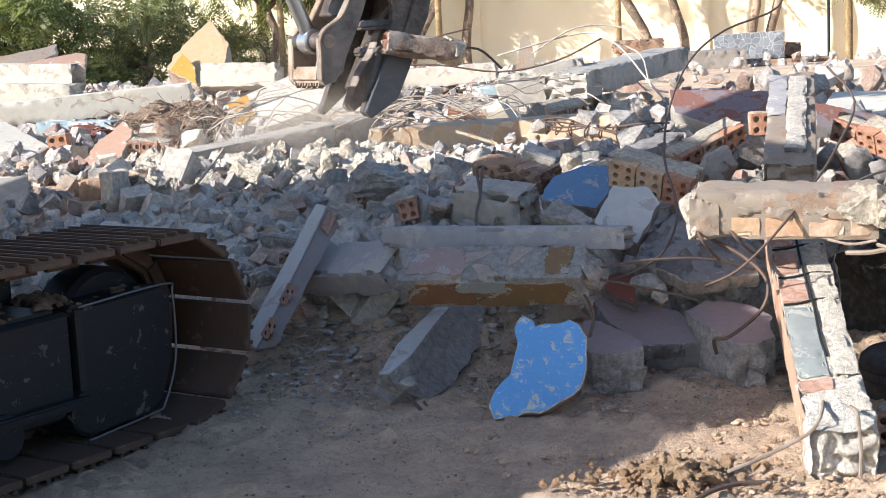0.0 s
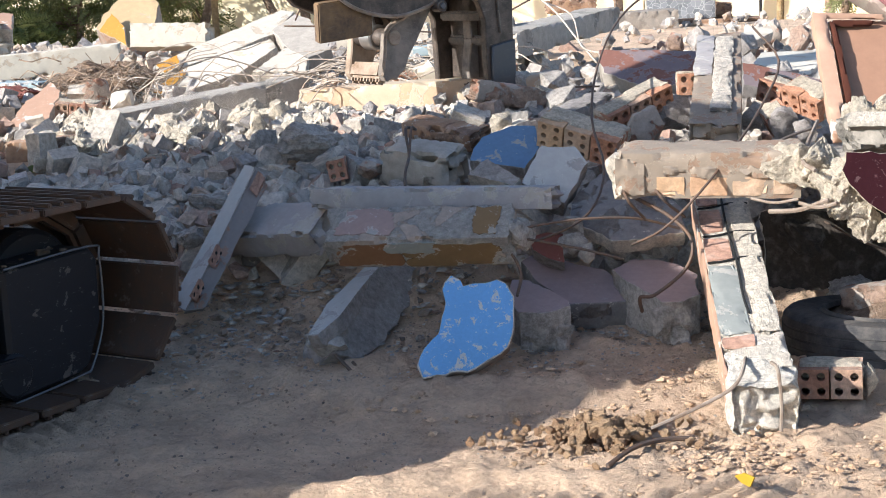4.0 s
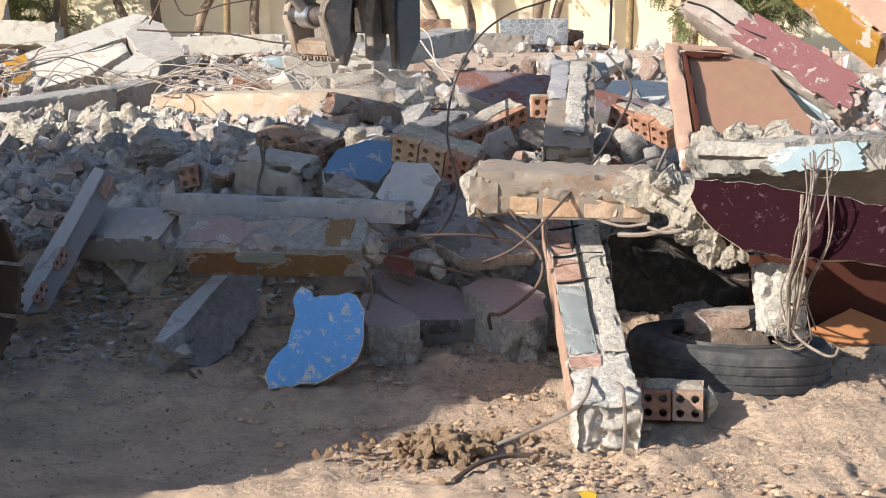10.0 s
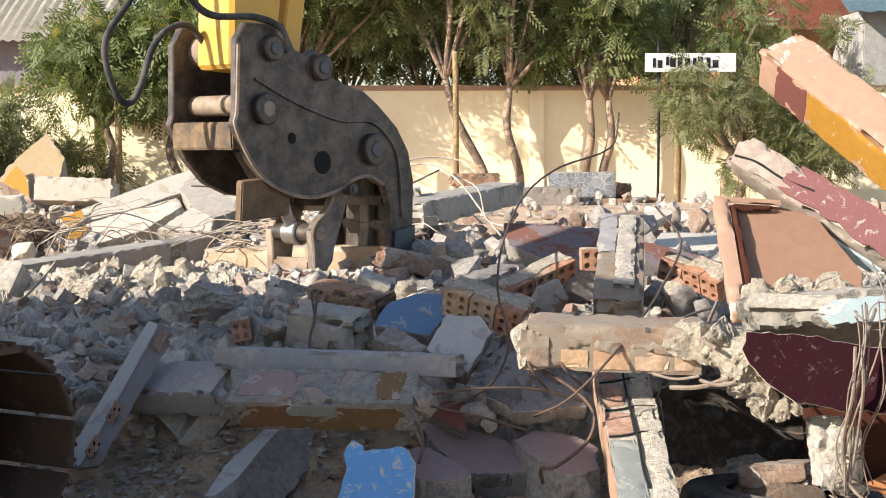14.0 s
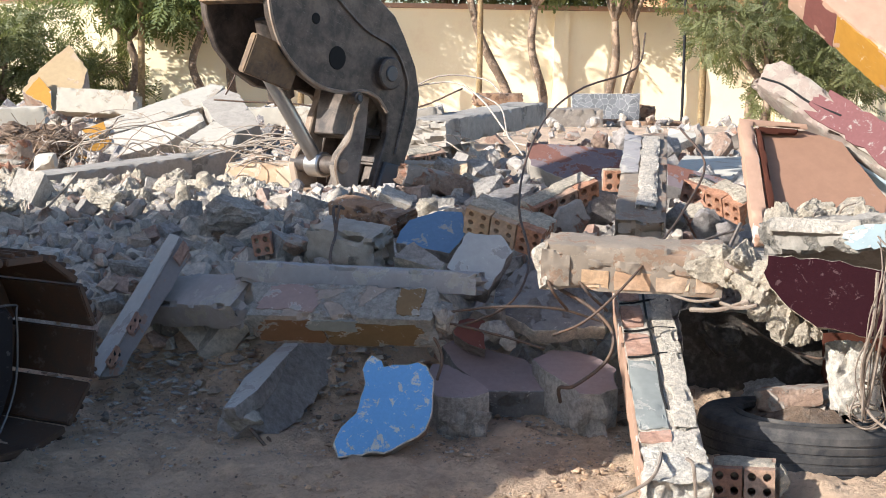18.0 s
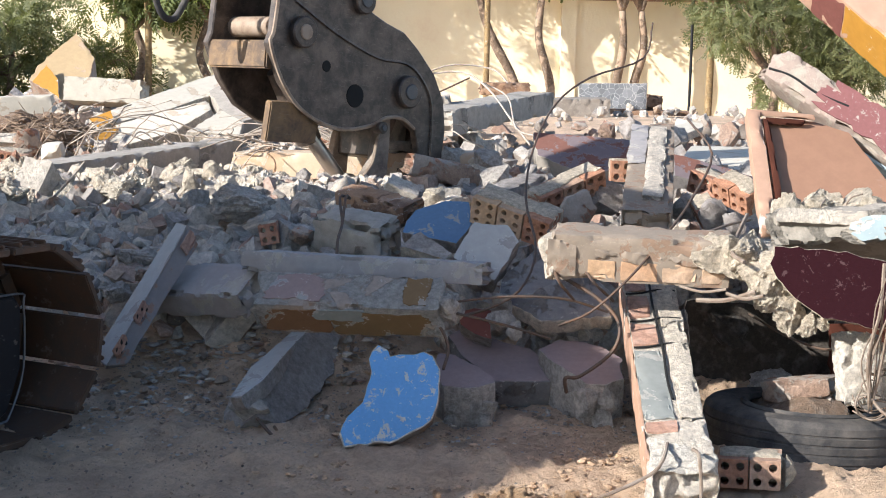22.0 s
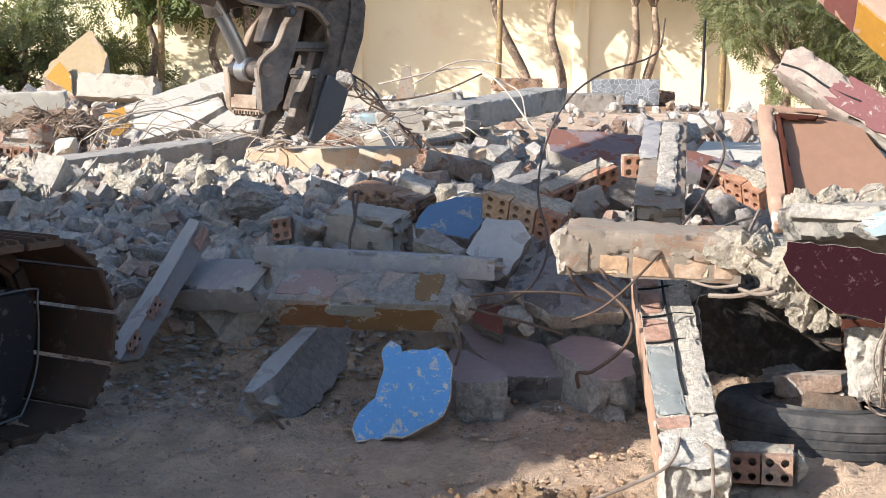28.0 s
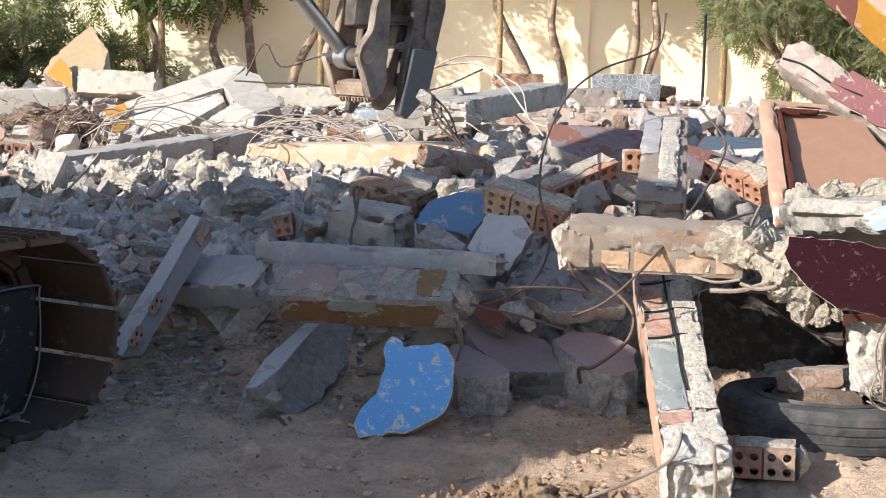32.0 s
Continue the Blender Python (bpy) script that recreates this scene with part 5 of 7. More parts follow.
MID_LUMPS = (((-0.384, 8.200, 0.661), 0.25, m_white), ((-0.195, 7.900, 0.654), 0.2, m_pale), ((0.090, 7.400, 0.663), 0.2, m_lump), ((0.247, 7.200, 0.680), 0.22, m_lump), ((0.325, 6.100, 0.598), 0.14, m_concrete), ((0.253, 6.600, 0.635), 0.2, m_lump), ((0.642, 5.900, 0.633), 0.2, m_concrete), ((0.507, 5.600, 0.607), 0.18, m_brickish), ((0.970, 5.400, 0.634), 0.16, m_concrete), ((0.901, 5.600, 0.634), 0.15, m_lump), ((1.032, 5.300, 0.606), 0.12, m_concrete))
NEAR_LUMPS = (((-1.064, 6.600, 0.602), 0.13, m_lump_pale), ((-0.996, 6.800, 0.624), 0.15, m_lump_pale), ((-1.453, 6.600, 0.583), 0.16, m_lump_pale), ((-1.315, 6.900, 0.619), 0.16, m_lump_pale), ((-1.184, 6.800, 0.613), 0.14, m_lump_pale), ((-1.528, 6.500, 0.567), 0.12, m_brickish), ((-1.225, 6.300, 0.566), 0.12, m_brickish), ((-1.928, 7.000, 0.601), 0.2, m_brickish), ((-1.549, 6.200, 0.535), 0.12, m_brickish), ((-0.298, 6.400, 0.555), 0.13, m_lump_pale), ((-0.014, 6.300, 0.597), 0.13, m_lump_pale))
for i, (p, s, m) in enumerate(FAR_LUMPS + MID_LUMPS + NEAR_LUMPS):
    lump("concrete_lump", p, s, 80 + i, m, "broken lump of plastered brick and concrete on the heap", squash=(1, 0.8, 0.6 + 0.03 * (i % 9)), turn=(i * 37, i * 53, i * 71), rough=0.16, cuts=2)
lump("concrete_lump", (-0.791, 6.100, 0.561), 0.25, 171, m_lump, "large rough grey concrete lump on the heap", squash=(1, 0.85, 0.82), turn=(20, 10, 40), rough=0.10, cuts=8)
lump("concrete_lump", (-0.976, 6.200, 0.566), 0.15, 172, m_lump, "angular grey concrete lump on the heap", squash=(1, 0.8, 0.7), turn=(60, 10, 10), rough=0.06, cuts=5)
# tiled slab on its blocks
b = slab("tiled_slab", [(1.266, 14.000, 0.950), (1.893, 14.000, 0.960), (1.890, 14.000, 0.724), (1.503, 14.000, 0.728), (1.491, 14.000, 0.790), (1.275, 14.000, 0.786)], 0.08, m_mosaic, "grey mosaic tiled slab standing on a block", "tiled slab", seed=15, rough=0.003)
beam("concrete_block", (0.887, 13.600, 0.652), (1.502, 13.600, 0.662), 0.6, 0.34, m_dusty_tan, "grey concrete block under a tiled slab", seed=24, chip=0.02)
beam("concrete_block", (1.528, 14.200, 0.597), (2.340, 14.200, 0.589), 0.5, 0.24, m_rusty, "low brown block behind the tiled slab", seed=43, chip=0.02)
beam("concrete_block", (1.902, 14.300, 0.788), (2.071, 14.300, 0.770), 0.3, 0.14, m_rusty, "small brown block beside the tiled slab", seed=44, chip=0.02)
beam("concrete_block", (0.394, 15.000, 0.864), (0.889, 15.000, 0.872), 0.3, 0.12, m_rusty, "low dark block near the wall", seed=45, chip=0.02)

# seen at the far left of the place
beam("white_beam", (-4.525, 10.500, 0.991), (-3.397, 10.500, 0.944), 0.3, 0.17, m_white, "whitewashed concrete beam of a stack on the heap", seed=50, chip=0.008, lump=0.0015)
beam("white_beam", (-4.449, 10.300, 0.887), (-3.355, 10.300, 0.819), 0.3, 0.15, m_white, "whitewashed concrete beam of a stack on the heap", seed=51, chip=0.008, lump=0.0015)
slab("peach_slab", [(-4.314, 10.600, 1.049), (-3.828, 11.000, 1.151), (-3.753, 11.100, 1.178), (-3.693, 10.900, 1.089), (-3.870, 10.500, 0.999)], 0.12, m_pale, "pale plastered wall fragment on stacked beams", seed=27)
slab("peach_slab", [(-3.769, 10.400, 1.036), (-3.480, 10.700, 1.112), (-3.409, 10.700, 1.080), (-3.332, 10.400, 0.995)], 0.1, m_peach, "peach plastered wall fragment on stacked beams", seed=28)
slab("peach_slab", [(-2.420, 7.300, 0.560), (-2.390, 7.600, 0.681), (-2.310, 7.800, 0.761), (-2.240, 7.700, 0.716), (-2.216, 7.300, 0.565)], 0.06, m_peach, "peach plastered slab propped on rubble", seed=29)
beam("brick_slab", (-2.148, 6.500, 0.534), (-1.798, 6.550, 0.558), 0.16, 0.10, m_wood, "split orange-brown brick slab on rubble", seed=52, chip=0.02, arris=8, lump=0.004, category="brick slab")
slab("grey_slab", [(-2.481, 6.400, 0.624), (-2.355, 6.450, 0.618), (-2.303, 6.300, 0.492), (-2.456, 6.300, 0.489)], 0.05, m_grit, "dusty grey panel piece standing in rubble", seed=64)
slab("white_panel", [(-2.664, 6.700, 0.613), (-2.461, 6.700, 0.594), (-2.391, 6.500, 0.458), (-2.600, 6.500, 0.461)], 0.05, m_white, "whitewashed panel piece standing on rubble", "panel", seed=30)
slab("grey_slab", [(-3.284, 8.000, 0.756), (-3.176, 8.300, 0.786), (-2.711, 7.800, 0.650), (-2.744, 7.500, 0.597), (-3.092, 7.500, 0.641)], 0.1, m_white, "dusty white slab lying on rubble", seed=32)
beam("concrete_beam", (-3.279, 9.300, 0.663), (-2.795, 9.300, 0.648), 0.3, 0.08, m_pale_blue, "pale blue concrete edge on the heap", seed=53)
lump("brick_lump", (-2.752, 8.600, 0.657), 0.28, 90, m_red, "dull red painted masonry lump", squash=(1, 0.7, 0.5))
lump("earth_lump", (-2.409, 9.000, 0.705), 0.5, 91, m_earth, "heap of brown earth and roots on the rubble", squash=(1, 0.8, 0.45), rough=0.25)
lump("earth_lump", (-2.200, 8.700, 0.657), 0.36, 92, m_earth, "heap of brown earth and roots on the rubble", squash=(1, 0.8, 0.45), rough=0.25)
lump("earth_lump", (-2.242, 9.000, 0.721), 0.42, 93, m_earth, "heap of brown earth and roots on the rubble", squash=(1, 0.8, 0.4), rough=0.25)
def roots():
    """Dry roots and twigs matted over the brown earth."""
    rng, pieces = random.Random(12), []
    for i in range(110):
        c = Vector((rng.gauss(-2.28, 0.20), rng.gauss(8.7, 0.12), rng.gauss(0.69, 0.045)))
        w = Vector((rng.gauss(0, 1), rng.gauss(0, 0.4), rng.gauss(0, 0.35))).normalized() * rng.uniform(0.06, 0.16)
        bm = tube_bm([c - w, c - w * 0.3 + Vector((0, 0, rng.gauss(0.01, 0.02))), c + w * 0.4 + Vector((0, 0, rng.gauss(0, 0.02))), c + w], rng.uniform(0.002, 0.005), 4, 2)
        bmesh.ops.triangulate(bm, faces=list(bm.faces))
        bm.verts.index_update()
        pieces.append((np.array([tuple(v.co) for v in bm.verts]), np.array([[v.index for v in f.verts] for f in bm.faces])))
        bm.free()
    tagged(new("roots", join_data("roots", pieces, m_bark)), "matted dry brown roots and twigs on the rubble", "roots", kind="stuff")


roots()
slab("plant_leaf", [(-2.040, 6.300, 0.476), (-1.977, 6.300, 0.502), (-1.893, 6.300, 0.491), (-1.956, 6.300, 0.460)], 0.004, m_leaf, "green plant leaf on the rubble", "leaf", seed=33, rough=0.002, back=m_leaf)


# ---- hollow bricks ----
BR = {}


def brick_row(p, q, n, label="row of orange hollow clay bricks stuck in mortar", size=(0.10, 0.085, 0.085), holes=(2, 2), mortar=True, tilt=0.0, pale=()):
    """n hollow bricks side by side from p to q, their holed ends towards -y of the row."""
    p, q = Vector(p), Vector(q)
    m = between(p, q, tilt)
    b = holder("hollow_brick_row", m, label, "bricks", "hollow bricks in the rubble")
    key = (size, holes)
    if key not in BR:
        BR[key] = data_from("brick", hollow_brick_bm(size[0], size[1], size[2], *holes, hole=0.31), m_brick)
    step = (q - p).length / n
    for i in range(n):
        o = new("brick", BR[key])
        if i in pale:
            o.data = o.data.copy()
            o.data.materials[0] = m_brick_pale
        o.parent = b
        o.matrix_basis = pose((i + 0.5) * step - step * n / 2, 0, 0, 0, 0, 90) @ Matrix.Diagonal((1, step * 0.94 / size[1], 1, 1))
    if mortar:
        part("mortar", broken_box(step * n * 1.03, size[0] * 0.8, size[2] * 1.06, seed=n + p.x, chip=0.012, ragged=0.015, lump=0.004), m_lump_pale, b, at=pose(0, size[0] * 0.12, 0.004))
    return b


brick_row((0.144, 5.420, 0.655), (0.412, 5.300, 0.576), 3, size=(0.12, 0.09, 0.1), holes=(2, 3), tilt=20, pale=(0, 1))
brick_row((-0.648, 5.600, 0.505), (-0.578, 5.600, 0.519), 1, "single orange hollow brick in the rubble", size=(0.09, 0.07, 0.075))
brick_row((0.366, 5.750, 0.621), (0.618, 5.900, 0.720), 3, tilt=15)
brick_row((0.706, 6.300, 0.714), (0.794, 6.300, 0.715), 1, "orange hollow brick on the heap")
brick_row((1.067, 5.750, 0.711), (1.174, 5.600, 0.659), 2, tilt=25)
brick_row((1.017, 6.000, 0.708), (1.089, 5.900, 0.678), 1, "orange hollow brick on the heap")
brick_row((0.931, 5.500, 0.613), (1.011, 5.500, 0.656), 1, "orange hollow brick on the heap", tilt=30)
brick_row((-0.673, 8.300, 0.688), (-0.443, 8.300, 0.655), 3, size=(0.12, 0.085, 0.10), tilt=25)
brick_row((-0.139, 8.000, 0.672), (0.053, 8.100, 0.704), 2, tilt=20)
brick_row((-2.233, 7.600, 0.637), (-2.022, 7.600, 0.613), 3, tilt=10)
brick_row((-2.710, 7.800, 0.656), (-2.604, 7.800, 0.666), 1)
brick_row((-1.471, 6.200, 0.481), (-1.381, 6.200, 0.491), 1)
brick_row((1.108, 6.600, 0.684), (1.212, 6.600, 0.650), 2)
brick_row((0.779, 4.090, 0.069), (0.947, 4.050, 0.072), 2, "pair of orange hollow bricks with mortar beside a tyre", size=(0.14, 0.085, 0.08), holes=(2, 2))
lump("mortar_lump", (0.920, 4.110, 0.091), 0.13, 95, m_lump_pale, "mortar cap on hollow bricks", "mortar", (1, 0.8, 0.3), (0, 5, 0), 0.1)
lump("mortar_lump", (0.960, 4.050, 0.067), 0.09, 96, m_lump_pale, "mortar cap on hollow bricks", "mortar", (0.6, 0.8, 1), (0, 5, 0), 0.1)

# ---- reinforcing bars ----
rebar([(0.932, 6.800, 1.331), (0.882, 6.700, 1.176), (0.630, 6.400, 1.094), (0.465, 6.100, 0.992), (0.355, 5.700, 0.840), (0.306, 5.300, 0.686), (0.323, 4.950, 0.552), (0.261, 4.750, 0.444), (0.131, 4.660, 0.389), (-0.008, 4.650, 0.365)], 0.0065, "long bent steel bar arching over the rubble")
rebar([(0.905, 5.600, 0.959), (0.946, 5.300, 0.852), (0.838, 5.000, 0.731), (0.694, 4.600, 0.647), (0.564, 4.450, 0.531), (0.457, 4.450, 0.431), (0.378, 4.600, 0.363)], 0.0065, "long bent steel bar arching over the rubble")
rebar([(0.372, 4.750, 0.648), (0.335, 4.650, 0.599), (0.377, 4.600, 0.519), (0.484, 4.550, 0.457), (0.546, 4.500, 0.389), (0.527, 4.480, 0.308), (0.437, 4.500, 0.228), (0.392, 4.500, 0.220), (0.400, 4.550, 0.166)], 0.008, "bent steel bar hooked over a pillar")
rebar([(0.001, 4.620, 0.414), (0.129, 4.600, 0.439), (0.266, 4.600, 0.449), (0.405, 4.620, 0.438), (0.529, 4.650, 0.398)], 0.006)
rebar([(-0.008, 4.620, 0.405), (0.095, 4.600, 0.387), (0.232, 4.600, 0.355), (0.352, 4.600, 0.320)], 0.006)
rebar([(-0.059, 4.600, 0.400), (0.009, 4.580, 0.360), (0.040, 4.550, 0.297), (0.026, 4.500, 0.239)], 0.0065)
for k in (0, 10):
    rebar([(-0.314, 5.500, 0.655), (-0.345 + k * 0.002, 5.42, 0.665), (-0.329, 5.300, 0.584), (-0.335, 5.150, 0.543), (-0.328, 5.000, 0.477)], 0.008, "pair of bent bars standing behind a beam")
    rebar([(0.36 + 0.01 * k, 4.9, 0.62), (0.34 + 0.008 * k, 4.7, 0.60), (0.36 + 0.01 * k, 4.52, 0.52), (0.42 + 0.012 * k, 4.6, 0.44)], 0.006)
rebar([(0.610, 3.900, 0.178), (0.589, 3.800, 0.172), (0.568, 3.770, 0.147), (0.538, 3.760, 0.126), (0.477, 3.750, 0.098), (0.413, 3.740, 0.073), (0.348, 3.730, 0.050)], 0.0065, "bent bar coming out of a pillar's foot", m_bar)
rebar([(0.666, 3.840, 0.179), (0.668, 3.765, 0.185), (0.673, 3.755, 0.147), (0.676, 3.750, 0.089), (0.674, 3.750, 0.024)], 0.0065, "bar beside a pillar's foot", m_bar)
rebar([(0.226, 3.540, 0.018), (0.295, 3.640, 0.028), (0.370, 3.700, 0.028), (0.455, 3.720, 0.024)], 0.009, "dark bent bar lying on the sand")
for p, q, r in (((0.723, 4.500, 0.504), (0.843, 4.400, 0.512), 0.006), ((0.766, 4.450, 0.471), (0.917, 4.350, 0.513), 0.010), ((0.844, 4.400, 0.500), (0.931, 4.300, 0.510), 0.008), ((0.825, 4.600, 0.652), (0.890, 4.400, 0.625), 0.008)):
    rebar([p, Vector(p).lerp(Vector(q), 0.5) + Vector((0, 0, -0.012)), q], r, "short steel bar sticking out of broken concrete", m_bar)
rebar([(0.996, 4.900, 0.682), (0.903, 4.600, 0.635), (0.857, 4.400, 0.617), (0.877, 4.330, 0.601)], 0.009, "hooked steel bar in broken concrete", m_bar)
rebar([(1.006, 4.900, 0.664), (0.904, 4.750, 0.662), (0.808, 4.600, 0.652)], 0.006, material=m_bar)
rebar([(1.064, 4.750, 0.706), (1.164, 4.720, 0.692), (1.302, 4.700, 0.685)], 0.006, material=m_bar)
rnd = random.Random(4)
for i in range(11):
    a = [(1.249, 4.260, 0.204), (1.238, 4.220, 0.341), (1.243, 4.140, 0.499), (1.251, 4.120, 0.628), (1.309, 4.300, 0.734), (1.338, 4.400, 0.848)][: rnd.choice((4, 5, 5, 6))]
    o = Vector((rnd.gauss(0, 0.016), rnd.gauss(0, 0.012), 0))
    rebar([Vector(p) + o + Vector((rnd.gauss(0, 0.012), rnd.gauss(0, 0.01), rnd.gauss(0, 0.012))) for p in a], rnd.choice((0.0035, 0.0045, 0.007)), "bundle of bent steel bars round a concrete lump", m_bar)
for i in range(16):
    c = Vector(rnd.choice(((1.233, 4.260, 0.267), (1.236, 4.250, 0.318), (1.233, 4.280, 0.212), (1.245, 4.120, 0.550), (1.255, 4.140, 0.657), (1.232, 4.780, 0.721), (1.322, 4.780, 0.730), (1.276, 4.200, 0.721))))
    r, a0, w = rnd.uniform(0.02, 0.055), rnd.uniform(0, 6), rnd.uniform(0.4, 1.0)
    rebar([c + Vector((r * cos(a0 + k * 0.9), rnd.gauss(0, 0.012), w * r * sin(a0 + k * 0.9))) + Vector((0.006, 0, -0.004)) * k for k in range(rnd.randint(4, 8))], rnd.choice((0.003, 0.004)), "tangled tie wire in broken concrete", m_bar)
rebar([(1.231, 4.280, 0.246), (1.252, 4.200, 0.206), (1.303, 4.150, 0.176), (1.329, 4.130, 0.177), (1.341, 4.130, 0.200)], 0.006, material=m_bar)
rebar([(1.036, 5.000, 0.342), (1.125, 4.800, 0.302), (1.203, 4.600, 0.302), (1.227, 4.600, 0.355)], 0.006)
rebar([(0.865, 4.700, 0.121), (0.917, 4.550, 0.115), (1.033, 4.600, 0.125), (1.156, 4.600, 0.133)], 0.006)
# far tangles: long thin bars that sprang into arcs over the broken wall
for i in range(56):
    cx, cy, cz = rnd.choice(((-1.2, 8.4, 0.76), (-1.0, 8.3, 0.74), (-0.75, 8.2, 0.72), (-1.6, 8.4, 0.72), (-0.6, 7.9, 0.70), (-0.95, 7.6, 0.68), (-0.85, 7.5, 0.70), (-1.9, 8.5, 0.68), (0.1, 8.7, 0.80), (-0.3, 8.4, 0.76)))
    a0, sweep, size = rnd.uniform(-1.2, 1.2), rnd.uniform(1.2, 4.0), rnd.choice((0.07, 0.10, 0.14, 0.2, 0.3, 0.42))
    side, flat = rnd.choice((-1, 1)), rnd.uniform(0.35, 1.0)
    c = Vector((cx + rnd.gauss(0, 0.12), cy + rnd.gauss(0, 0.1), cz + rnd.gauss(0, 0.03)))
    pts = []
    for k in range(7):
        a = a0 + sweep * (k / 6 - 0.5)
        pts.append(c + Vector((size * sin(a) * side, 0.1 * sin(a * 2 + i), size * flat * (cos(a) - 0.7) + rnd.gauss(0, 0.012))) + Vector((rnd.gauss(0, 0.02), 0, 0)))
    rebar(pts, rnd.choice((0.0035, 0.004, 0.005, 0.006)), "long thin bars tangled over the heap", m_wire, 5)
for i in range(9):
    x = rnd.uniform(-2.2, -0.4)
    y, z = rnd.uniform(7.9, 8.4), 0.68 + rnd.gauss(0, 0.02)
    l, dz = rnd.uniform(0.5, 1.1), rnd.uniform(-0.03, 0.12)
    rebar([(x + l * s, y + 0.05 * sin(3 * s + i), z + dz * s + 0.05 * sin(5 * s + i)) for s in (0, 0.2, 0.4, 0.6, 0.8, 1.0)], rnd.choice((0.006, 0.0075)), "long thin bars tangled over the heap", m_wire, 5)
rebar([(-0.425, 9.000, 0.975), (0.068, 9.000, 1.082), (0.262, 8.800, 1.007), (0.413, 8.500, 0.812), (0.492, 8.200, 0.706)], 0.009, "arched bars over the heap", m_wire)
rebar([(0.251, 9.000, 1.019), (0.393, 8.800, 0.945), (0.425, 8.400, 0.786), (0.536, 8.200, 0.752)], 0.008, "arched bars over the heap", m_wire)
rebar([(-0.227, 9.000, 0.979), (0.035, 9.000, 1.114), (0.299, 9.000, 1.102), (0.391, 8.800, 1.025)], 0.007, "arched bars over the heap", m_wire)
rebar([(-1.689, 6.300, 0.454), (-1.546, 6.300, 0.598), (-1.449, 6.300, 0.712)], 0.008, "pale stick standing in the rubble", m_wire)
rebar([(-1.273, 9.000, 0.957), (-1.073, 9.000, 0.947), (-0.775, 9.000, 0.939), (-0.415, 9.000, 0.882), (-0.085, 9.000, 0.931), (0.179, 9.000, 1.047)], 0.009, "arched bars over the heap", m_rebar)
rebar([(-1.204, 9.000, 0.986), (-1.093, 9.000, 1.177), (-1.001, 9.000, 1.042), (-0.800, 9.000, 1.097), (-0.600, 9.000, 1.136)], 0.008, "arched bars over the heap", m_rebar)


# ---- on the sand ----
def soil():
    """A spread of crumbling brown soil."""
    rng = random.Random(6)
    c = Vector((0.212, 3.794, 0.015))
    h = holder("soil_heap", Matrix.Translation(c), "crumbling heap of damp brown soil on the sand", "soil")
    shapes = [data_from("clod", stone_bm(120 + k, 20, (1, 0.95, 0.85), 0.20, 3), m_clay) for k in range(8)]
    for i in range(299):
        r = rng.uniform(0.02, 0.036) if i < 30 else min(0.016, 0.0045 * rng.paretovariate(1.5))
        u = rng.gauss(0, 1), rng.gauss(0, 1)
        o = new("clod", shapes[i % 8])
        o.parent = h
        o.matrix_basis = Matrix.Translation((u[0] * (0.05 if i < 30 else 0.13), u[1] * (0.035 if i < 30 else 0.08), max(0.0, 0.035 - 0.02 * (u[0] ** 2 + u[1] ** 2)) + r * 0.3)) @ pose(0, 0, 0, i * 40, i * 77, i * 30) @ Matrix.Scale(r, 4)


soil()
slab("fallen_leaf", [(0.505, 3.400, 0.030), (0.525, 3.361, 0.050), (0.537, 3.321, 0.050), (0.537, 3.350, 0.020), (0.519, 3.377, 0.020)], 0.002, m_flower, "bright yellow fallen leaf on the sand", "leaf", seed=40, rough=0.001, back=m_flower)


